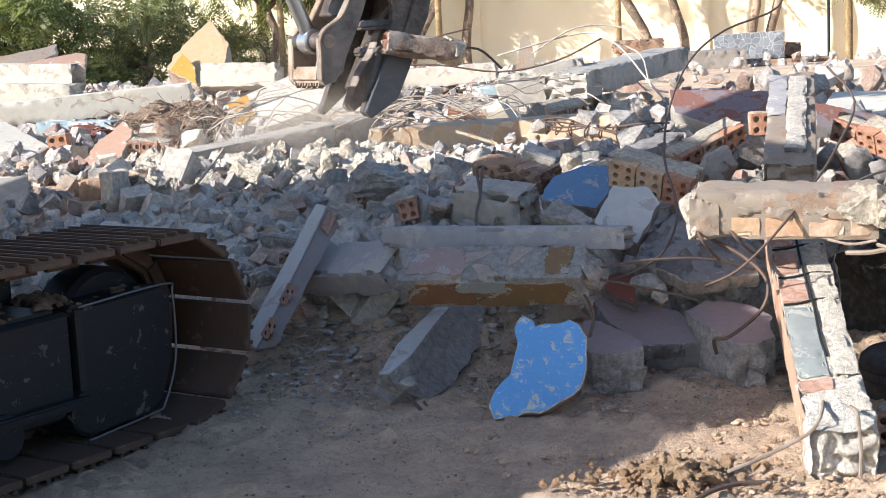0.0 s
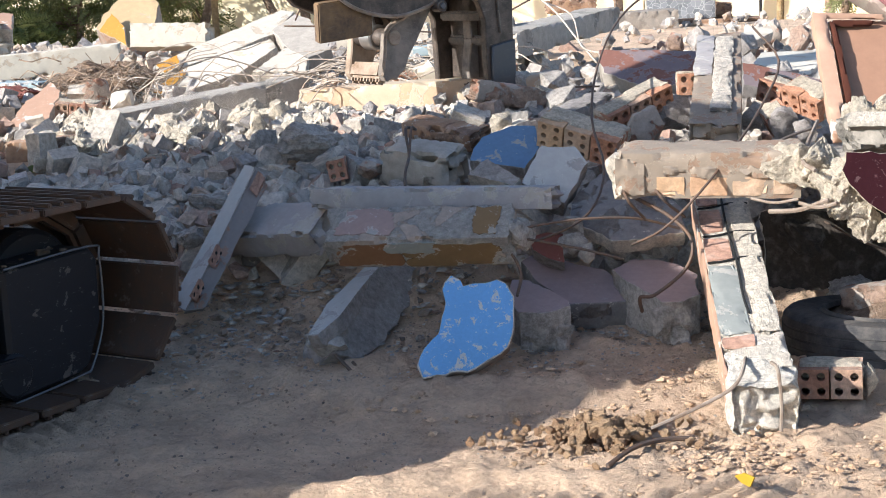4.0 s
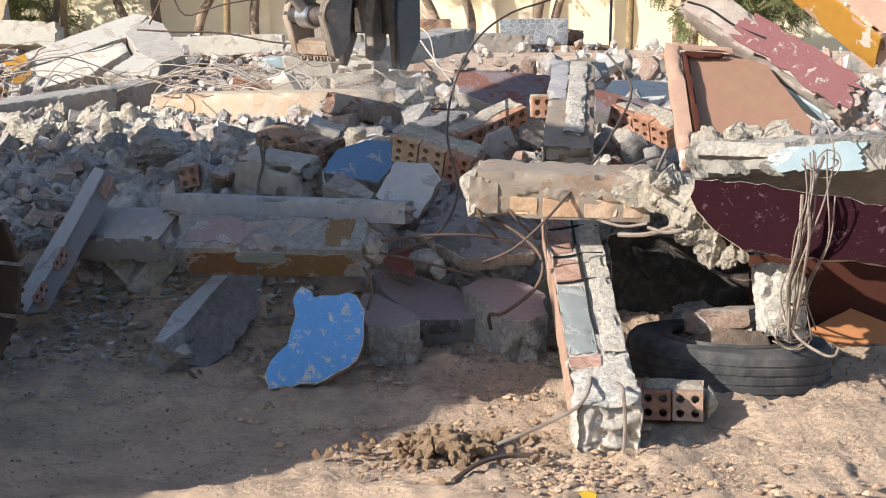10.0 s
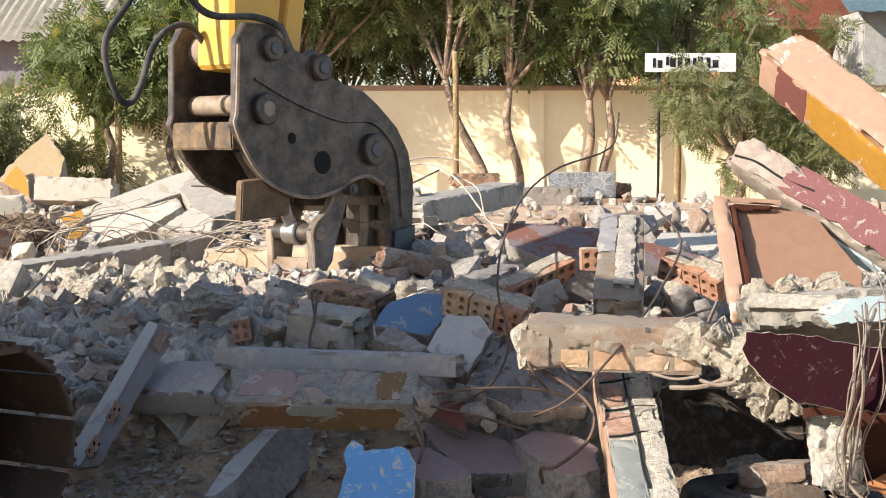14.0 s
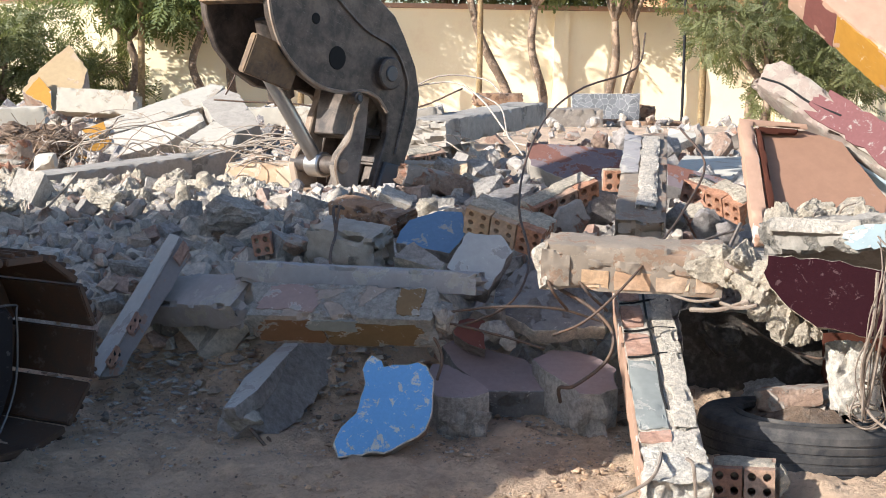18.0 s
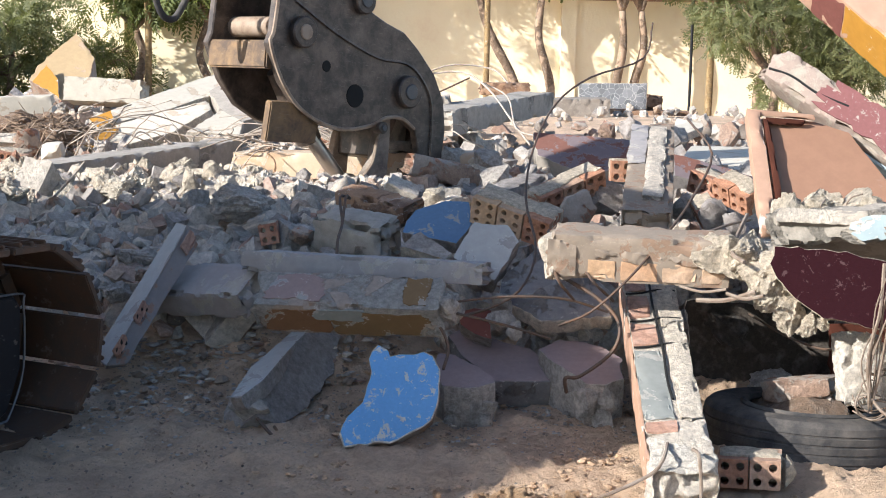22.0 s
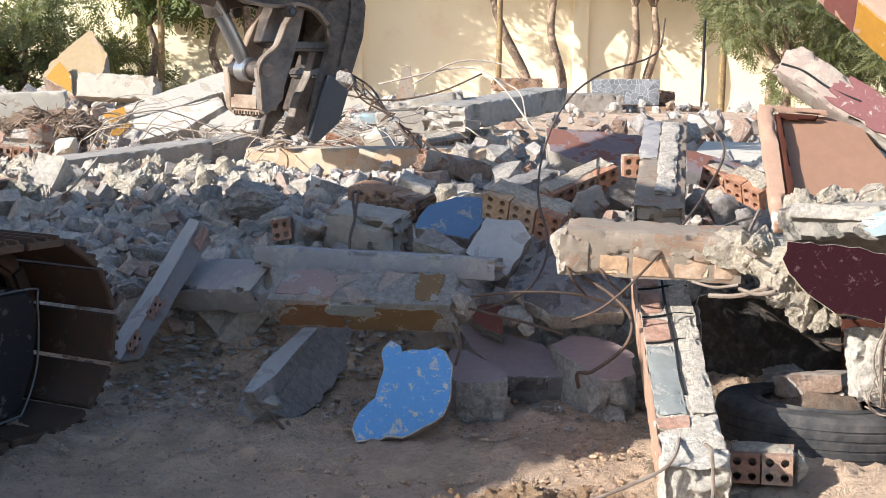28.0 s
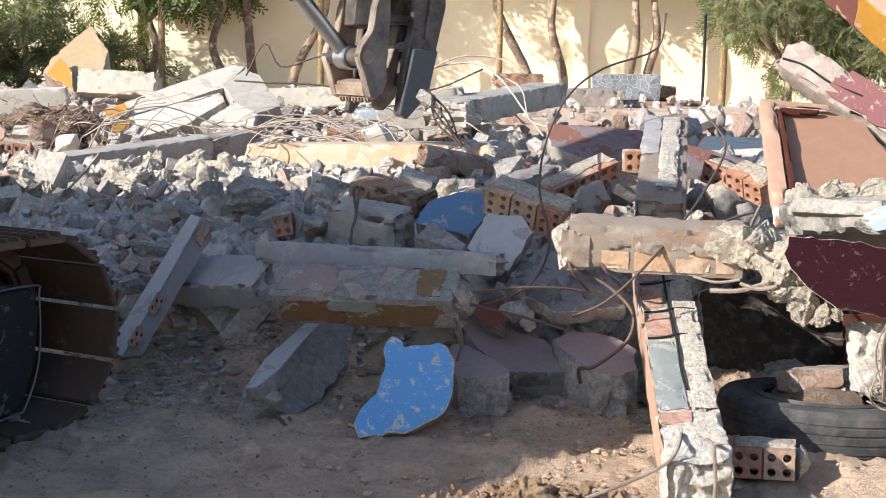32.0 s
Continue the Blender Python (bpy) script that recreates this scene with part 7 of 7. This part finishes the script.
def crusher():
    """A hydraulic concrete crusher; its origin is the jaw's hinge pin on the near plate."""
    c = holder("concrete_crusher", pose(0, 7.2, 1.0), "black steel hydraulic crusher with scratched side plates", "demolition tool")
    wide = 0.46
    for y in (0.0, wide):
        part("side_plate", plate_bm(BODY if y == 0 else FAR, 0.045, y), m_crusher, c)
        for r, x, z in ((0.082, 0, 0), (0.075, -0.71, 0.22), (0.06, -0.655, 0.50), (0.065, -0.345, 0.41), (0.03, -0.17, -0.19)):
            part("pin_boss", disc_bm(r, 0.06, (x, y - 0.03 if y == 0 else y + 0.03, z)), m_crusher, c)
            part("pin", disc_bm(r * 0.5, 0.075, (x, y - 0.03 if y == 0 else y + 0.03, z), n=12), m_jaw_edge if x == -0.71 else m_wear, c)
    part("hole", disc_bm(0.06, 0.052, (-0.344, 0.0, -0.048)), m_void, c, "dark oval hole")
    part("hole", disc_bm(0.028, 0.052, (-0.54, 0.0, 0.077), n=12), m_void, c, "dark round hole")
    part("back_plate", plate_bm([(-0.33, 0.46), (-0.27, 0.355), (-0.17, 0.315), (-0.04, 0.28), (0.06, 0.21), (0.18, 0.10), (0.26, -0.02), (0.29, -0.17), (0.275, -0.42), (0.265, -0.60), (0.21, -0.60), (0.22, -0.40), (0.23, -0.17), (0.20, -0.03), (0.12, 0.08), (0.0, 0.18), (-0.14, 0.25), (-0.26, 0.29), (-0.34, 0.40)], wide - 0.05, wide / 2), m_crusher, c)
    prong = [(0.28, -0.16), (0.27, -0.32), (0.25, -0.50), (0.24, -0.66), (0.18, -0.74), (0.14, -0.72), (0.15, -0.54), (0.18, -0.40), (0.18, -0.22), (0.22, -0.12)]
    part("prong", plate_bm(prong, 0.07, wide / 2), m_jaw, c)
    part("cross_plate", box_bm(0.06, wide - 0.02, 0.13, (-0.855, wide / 2, 0.10), 0.008), m_guard, c, "rusty brown cross plate")
    part("cross_tube", rod_bm((-0.74, 0.02, 0.24), (-0.74, wide - 0.02, 0.24), 0.05), m_jaw_edge, c, "rusty brown cross tube")
    part("cross_tube", rod_bm((-0.70, 0.02, 0.50), (-0.70, wide - 0.02, 0.50), 0.075), m_jaw_edge, c, "rusty brown cross tube")
    part("guard_plate", box_bm(0.29, 0.05, 0.19, (0, 0, 0), 0.006), m_guard, c, "bent brown guard plate", at=pose(-0.69, 0.03, -0.20, 10, -2, -4))
    part("cylinder", rod_bm((-0.62, wide / 2, 0.05), (-0.40, wide / 2, -0.28), 0.065, 16), m_crusher, c)
    jaw = part("jaw", plate_bm(JAWP, 0.05, 0.05), m_jaw, c, "lower crusher jaw")
    part("jaw_plate", plate_bm(JAWP, 0.05, 0.35), m_jaw_edge, jaw, "dusty brown worn jaw plate")
    part("jaw_core", plate_bm([(-0.05, -0.05), (-0.09, -0.20), (-0.13, -0.30), (-0.19, -0.27), (-0.15, -0.14), (-0.11, -0.05)], 0.26, 0.2), m_crusher, jaw)
    part("yoke_web", box_bm(0.085, 0.27, 0.075, (-0.262, 0.2, -0.555), 0.014), m_jaw_edge, jaw, "dusty brown yoke web")
    for k in range(5):
        part("tooth", box_bm(0.05, 0.032, 0.035, (-0.275, 0.09 + 0.055 * k, -0.60), 0.01), m_jaw_edge, jaw, "worn brown tooth")
    part("edge_bar", tube_bm([(-0.155, 0.022, -0.146), (-0.185, 0.022, -0.19), (-0.228, 0.022, -0.285), (-0.302, 0.022, -0.345), (-0.327, 0.022, -0.40), (-0.317, 0.022, -0.47), (-0.307, 0.022, -0.58)], 0.009, 5), m_jaw_edge, jaw, "rough worn plate edge")
    part("jaw_pin", disc_bm(0.042, 0.34, (-0.28, 0.2, -0.40)), m_crusher, jaw)
    part("pin_cap", disc_bm(0.035, 0.37, (-0.28, 0.2, -0.40), n=14), m_jaw_edge, jaw)
    part("rod_eye", disc_bm(0.06, 0.10, (-0.28, 0.2, -0.40)), m_chrome, jaw, "bare steel rod eye")
    part("piston_rod", rod_bm((-0.28, 0.2, -0.40), (-0.55, 0.2, 0.05), 0.036), m_chrome, jaw, "bare steel piston rod")
    for k, (x, z) in enumerate(((0.13, -0.27), (0.17, -0.40))):
        part("fixed_tooth", box_bm(0.04, wide - 0.1, 0.05, (x + 0.03, wide / 2, z), 0.012), m_crusher, c)
    for y in (-0.026,):
        part("wear_plate", plate_bm([(0.135, -0.42), (0.285, -0.40), (0.272, -0.63), (0.165, -0.775), (0.118, -0.76), (0.125, -0.55)], 0.03, y), m_wear, c, "bluish worn jaw tip plate")
        part("weld_seam", tube_bm([(-0.76, y * 1.02, 0.36), (-0.50, y * 1.02, 0.24), (-0.22, y * 1.02, 0.15), (-0.02, y * 1.02, 0.14), (0.10, y * 1.02, 0.07), (0.18, y * 1.02, -0.06), (0.20, y * 1.02, -0.36)], 0.008, 5), m_crusher, c)
        part("edge_strip", tube_bm([(-0.85, y, 0.52), (-0.875, y, 0.22), (-0.89, y, 0.15), (-0.81, y, -0.01), (-0.70, y, -0.125), (-0.56, y, -0.19), (-0.40, y, -0.215), (-0.23, y, -0.185), (-0.13, y, -0.14), (-0.02, y, -0.135), (0.07, y, -0.18)], 0.010, 5), m_jaw_edge, c, "dusty worn plate edge")
    return c, jaw


CRUSHER_OB, JAW_OB = crusher()


def arm_parts():
    """The yellow stick above the crusher; its origin is the top pin."""
    a = part("arm", plate_bm([(-0.14, -0.12), (0.14, -0.12), (0.20, 0.6), (0.24, 3.0), (-0.10, 3.0), (-0.16, 0.6)], 0.26, 0.21, 0.02), m_machine, EXC, "yellow excavator arm")
    part("arm_link", plate_bm([(0.22, -0.05), (0.34, -0.05), (0.50, 1.4), (0.38, 1.4)], 0.14, 0.21, 0.01), m_machine, a)
    part("hydraulic_hose", tube_bm([(-0.2, 0.3, 1.5), (-0.36, 0.3, 0.7), (-0.52, 0.3, 0.23), (-0.69, 0.3, -0.04), (-0.63, 0.3, -0.26), (-0.55, 0.3, -0.31), (-0.49, 0.3, -0.23), (-0.43, 0.3, -0.05), (-0.34, 0.3, 0.05), (-0.22, 0.3, 0.08), (-0.12, 0.3, 0.0)], 0.016, 8, 6), m_rubber, a, "black ribbed hydraulic hose", smooth=True)
    part("hydraulic_hose", tube_bm([(-0.50, 0.05, 1.4), (-0.54, 0.0, 0.6), (-0.535, -0.05, 0.23), (-0.48, -0.05, 0.14), (-0.36, -0.05, 0.09), (-0.14, -0.06, 0.11), (0.02, -0.06, 0.08), (0.08, -0.05, -0.03)], 0.017, 8, 6), m_rubber, a, "black ribbed hydraulic hose", smooth=True)
    return a


ARM_OB = arm_parts()
SIZE = 0.93
for top in (CRUSHER_OB, ARM_OB):
    for ob in [top] + list(top.children_recursive):
        if ob.data:
            wide = 1.07 if ob is JAW_OB or ob.parent is JAW_OB else 1.0
            ob.data.transform(Matrix.Diagonal((SIZE * wide, SIZE, SIZE * wide, 1)))
        if ob is not top:
            ob.matrix_basis.translation = ob.matrix_basis.translation * SIZE


def carried_piece():
    """A stub of brick wall that the jaws lift and let fall."""
    c = holder("brick_stub", pose(-0.6, 7.0, 1.2), "broken stub of red brick wall held in the crusher", "brick fragment")
    part("brickwork", broken_box(0.36, 0.14, 0.10, seed=3, chip=0.02, ragged=0.05), m_brickish, c)
    part("mortar", stone_bm(300, 14, (0.08, 0.08, 0.09), 0.2, 3), m_lump_pale, c, at=pose(0.16, -0.01, 0.0))
    part("bar", tube_bm([(0.15, 0, 0), (0.3, 0.02, 0.03), (0.42, 0.0, -0.05)], 0.006), m_rebar, c)
    return c


def chain():
    """A run of bent bars and ties with lumps of concrete, along x from the jaws' end."""
    c = holder("bar_cage", pose(0.1, 7.2, 0.7), "twisted cage of bars with concrete lumps dragged by the crusher", "rebar")
    rnd = random.Random(9)
    for k in range(4):
        part("bar", tube_bm([(x, rnd.gauss(0, 0.02), rnd.gauss(0, 0.02) - 0.10 * x * (0.7 - x)) for x in (0, 0.14, 0.28, 0.42, 0.56, 0.7)], 0.005), m_rebar, c)
    for k in range(9):
        x = 0.06 + k * 0.075
        part("tie", tube_bm([(x + rnd.gauss(0, 0.015), 0.03 * cos(a), 0.035 * sin(a) - 0.02) for a in (0, 1.5, 3.1, 4.6, 6.6)], 0.0035, 5), m_rebar, c)
    for k, (x, r) in enumerate(((0.03, 0.06), (0.33, 0.035), (0.62, 0.055), (0.52, 0.04))):
        part("lump", stone_bm(310 + k, 14, (r, r * 0.8, r * 0.8), 0.2, 2), m_lump, c, at=pose(x, 0, -0.02))
    return c


STUB_OB, CHAIN_OB = carried_piece(), chain()


def dust(seed, count, spread, label):
    """A drifting cloud of fine mortar grains."""
    rng = np.random.default_rng(seed)
    c = rng.normal(size=(count, 3)) * np.array(spread) * rng.uniform(0.3, 1.25, (count, 1))
    c[:, 0] += 0.35 * spread[0] * np.sin(c[:, 2] * 14)
    v = (c[:, None, :] + rng.normal(size=(count, 3, 3)) * 0.0007).reshape(-1, 3)
    n = Nodes("mortar_dust")
    m = n.done(n.mix(n.noise(3, 3, 0.5), (0.54, 0.49, 0.42), (0.63, 0.57, 0.49)), 1.0)
    ob = new("dust_cloud", join_data("dust_cloud", [(v, np.arange(len(v)).reshape(-1, 3))], m))
    return tagged(ob, label, "dust", kind="stuff")


DUST_OB = [dust(3, 300000, (0.38, 0.2, 0.17), "thin pale dust drifting over the broken mortar"), dust(4, 300000, (0.30, 0.18, 0.15), "thin pale dust rising under the crusher")]
DUST_WAY = [
    [(0, (-1.314, 7.350, 0.759)), (1, (-1.576, 7.350, 0.651)), (2, (-1.812, 7.350, 0.762)), (3, (-1.694, 7.350, 0.765)), (3.6, (-1.639, 7.350, 0.653)), (5.4, (-1.2, 7.4, 0.1)), (32, (-1.2, 7.4, 0.1))],
    [(0, (-0.3, 7.1, 0.1)), (8.2, (-0.3, 7.1, 0.1)), (8.7, (-0.213, 7.300, 0.482)), (9.3, (-0.002, 7.300, 0.619)), (10, (-0.014, 7.300, 0.692)), (11, (-0.826, 7.300, 0.810)), (12.3, (-0.676, 7.300, 1.048)), (14, (-0.6, 7.2, 0.15)), (18.4, (-0.4, 7.1, 0.15)), (19, (-0.665, 7.300, 0.658)), (19.6, (-0.733, 7.300, 0.627)), (20.6, (-0.797, 7.300, 0.558)), (22, (-0.6, 7.1, 0.15)), (32, (-0.6, 7.1, 0.15))]]

CRUSHER = [
    (0, -0.818, 7.200, 1.477, 24.9, 38.0),
    (0.5, -0.907, 7.200, 1.421, 25.7, 38.2),
    (1, -1.049, 7.200, 1.433, 20.8, 38.1),
    (1.5, -1.069, 7.200, 1.615, 14.0, 38.3),
    (2, -0.899, 7.200, 1.446, 15.9, 37.9),
    (2.5, -0.607, 7.200, 1.411, 10.7, 38.1),
    (3, -0.245, 7.200, 1.361, 14.9, 38.4),
    (3.5, -0.154, 7.200, 1.323, 4.7, 38.1),
    (5.5, -0.373, 7.200, 0.951, -8.2, 48.6),
    (6, -0.405, 7.200, 0.925, -3.8, 55.8),
    (6.5, -0.405, 7.200, 0.904, 2.9, 52.3),
    (7, -0.397, 7.200, 0.935, 5.7, 46.7),
    (7.5, -0.390, 7.200, 1.075, 13.0, 42.0),
    (8, -0.225, 7.200, 1.153, 12.5, 40.0),
    (8.5, 0.163, 7.200, 1.471, 6.1, 38.1),
    (9, 0.156, 7.200, 1.542, -3.2, 38.1),
    (9.6, -0.023, 7.200, 1.562, -17.9, 38.3),
    (10, 0.037, 7.200, 1.516, -4.8, 38.4),
    (10.5, -0.122, 7.200, 1.128, 5.1, 44.3),
    (11, -0.160, 7.200, 1.063, 7.2, 38.7),
    (11.5, -0.132, 7.200, 1.052, 7.9, 39.6),
    (12, -0.033, 7.200, 1.210, 2.5, 38.2),
    (12.5, 0.027, 7.200, 1.614, -4.0, 38.1),
    (13, 0.089, 7.200, 1.573, -2.4, 36.2),
    (13.5, -0.061, 7.200, 1.353, -0.8, 40.2),
    (14, -0.188, 7.200, 1.169, -2.4, 46.8),
    (14.5, -0.211, 7.200, 1.145, -0.8, 44.7),
    (16.5, -0.163, 7.200, 0.957, -1.1, 47.9),
    (17, -0.163, 7.200, 0.979, 2.4, 45.6),
    (17.5, -0.205, 7.200, 1.028, 15.5, 49.4),
    (18, -0.230, 7.200, 1.133, 19.9, 47.1),
    (18.5, -0.203, 7.200, 1.330, 18.8, 43.4),
    (19, -0.176, 7.200, 1.616, 14.2, 37.8),
    (19.5, -0.131, 7.200, 1.663, 14.8, 38.2),
    (20, -0.124, 7.200, 1.373, 6.9, 46.1),
    (20.5, -0.237, 7.200, 1.043, 5.9, 50.8),
    (21, -0.383, 7.200, 1.004, 0.6, 51.9),
    (21.5, -0.278, 7.200, 1.028, 1.0, 46.7),
    (22, -0.167, 7.200, 1.000, 5.0, 45.2),
    (22.5, -0.174, 7.200, 1.172, 7.5, 43.7),
    (23, -0.310, 7.200, 1.391, 10.5, 44.8),
    (23.5, -0.226, 7.200, 1.508, 5.7, 37.7),
    (24, -0.126, 7.200, 1.468, 7.4, 44.4),
    (24.5, -0.041, 7.200, 1.173, 9.6, 45.1),
    (25, -0.052, 7.200, 1.168, 8.8, 44.9),
    (25.5, -0.065, 7.200, 1.163, 10.9, 43.2),
    (26, -0.157, 7.200, 1.228, 14.3, 41.7),
    (26.5, -0.417, 7.200, 1.227, 24.5, 39.9),
    (28.5, -0.610, 7.200, 1.526, 14.2, 38.1),
    (29, -0.545, 7.200, 1.535, 13.3, 38.2),
    (29.5, -0.501, 7.200, 1.524, 8.0, 38.0),
    (30, -0.388, 7.200, 1.529, 8.8, 38.2),
    (30.5, -0.310, 7.200, 1.524, 8.4, 38.2),
    (31, -0.289, 7.200, 1.427, 12.0, 38.7),
    (31.5, -0.244, 7.200, 1.432, 14.5, 38.3),
    (32, -0.237, 7.200, 1.568, 11.5, 38.0),
]
JAW = [(0, -16.4), (0.5, -8.3), (1, 2.4), (1.5, 0.4), (2, 4.5), (2.5, 9.8), (3, -1.9), (3.5, 17.6), (5.5, 15.7), (6, 9.1), (6.5, 6.9), (7, -5.2), (7.5, -27), (8, -27.5), (8.5, -24.0), (9, -21.8), (9.6, -18.3), (10, -7.5), (10.5, -4.4), (11, -10.0), (11.5, -18.6), (12, -29.3), (12.5, -27.6), (13, -18.2), (13.5, -7.9), (14, 5.3), (14.5, 8.4), (16.5, 2.1), (17, -4.5), (17.5, -19.2), (18, -25.9), (18.5, -31.3), (19, -18.7), (19.5, -14.6), (20, -3.4), (20.5, 5.7), (21, 6.2), (21.5, -6.2), (22, -15.6), (22.5, -31.8), (23, -31.4), (23.5, -11.1), (24, -7.9), (24.5, 1.6), (25, -0.9), (25.5, -15.9), (26, -30.6), (26.5, -37.7), (28.5, -2.5), (29, 8.6), (29.5, 11.3), (30, 13.4), (30.5, 9.7), (31, -1.7), (31.5, -21.7), (32, -24.7)]

# seconds, and the two ends of the bar cage
CAGE = [
    (0, (-0.181, 7.300, 0.698), (0.319, 7.000, 0.656)), (18, (-0.169, 7.300, 0.648), (0.330, 7.000, 0.610)), (18.5, (-0.191, 7.150, 0.802), (0.306, 7.000, 0.637)), (19, (0.003, 7.100, 0.983), (0.258, 6.900, 0.662)),
    (19.5, (-0.062, 7.200, 0.865), (0.305, 7.000, 0.652)), (20.5, (-0.069, 7.200, 0.633), (0.346, 7.000, 0.629)), (22.5, (-0.116, 7.100, 0.683), (0.301, 7.000, 0.593)), (23, (-0.211, 7.000, 0.932), (0.179, 6.900, 0.625)),
    (24, (0.076, 7.000, 0.960), (0.256, 6.900, 0.577)), (25, (0.041, 7.100, 0.866), (0.249, 6.900, 0.598)), (26, (0.055, 7.000, 0.909), (0.254, 6.900, 0.561)), (26.5, (-0.029, 7.000, 1.019), (0.237, 6.900, 0.572)),
    (28.5, (-0.542, 7.000, 1.076), (0.029, 6.900, 0.644)), (29, (-0.514, 7.000, 1.045), (0.039, 6.900, 0.641)), (30, (-0.379, 7.000, 0.979), (0.076, 6.900, 0.635)), (31, (-0.254, 7.000, 0.887), (0.110, 6.900, 0.605)), (32, (-0.117, 7.000, 0.973), (0.132, 6.900, 0.600))]


def motions():
    rows, arms = [], []
    inv = EXC.matrix_basis.inverted()
    for t, x, y, z, turn, yaw in CRUSHER:
        m = pose(x, y, z, 0, 0, yaw) @ pose(0, 0, 0, 0, turn)
        rows.append((t, m))
        pin = m @ (Vector((-0.66, 0, 0.52)) * SIZE)
        arms.append((t, inv @ Matrix.Translation(pin) @ pose(0, 0, 0, 0, 0, yaw) @ pose(0, 0, 0, 0, turn * 0.4 + 4)))
    walk(CRUSHER_OB, rows)
    # the stub rides on the fixed jaw, then drops on the heap
    ride = dict(rows)
    hold = pose(0.22, -0.12, -0.34, 0, -14, -15)
    stub = [(t, ride[t] @ hold) for t in (0, 0.5, 1, 1.5, 2, 2.5)]
    stub += [(3.0, ride[3] @ pose(0.10, -0.1, -0.66, 10, 40, 0)), (3.4, pose(0.02, 6.85, 0.66, 0, 12, 20)), (32, pose(0.02, 6.85, 0.66, 0, 12, 20))]
    walk(STUB_OB, stub)
    walk(CHAIN_OB, [(t, between(a, Vector(a) + (Vector(b) - Vector(a)).normalized() * 0.7) @ pose(-0.35, 0, 0)) for t, a, b in CAGE])
    walk(ARM_OB, arms)
    for ob, way in zip(DUST_OB, DUST_WAY):
        walk(ob, [(t, Matrix.Translation(p)) for t, p in way])
    walk(JAW_OB, [(t, pose(0, 0, 0, 0, a)) for t, a in JAW])


motions()
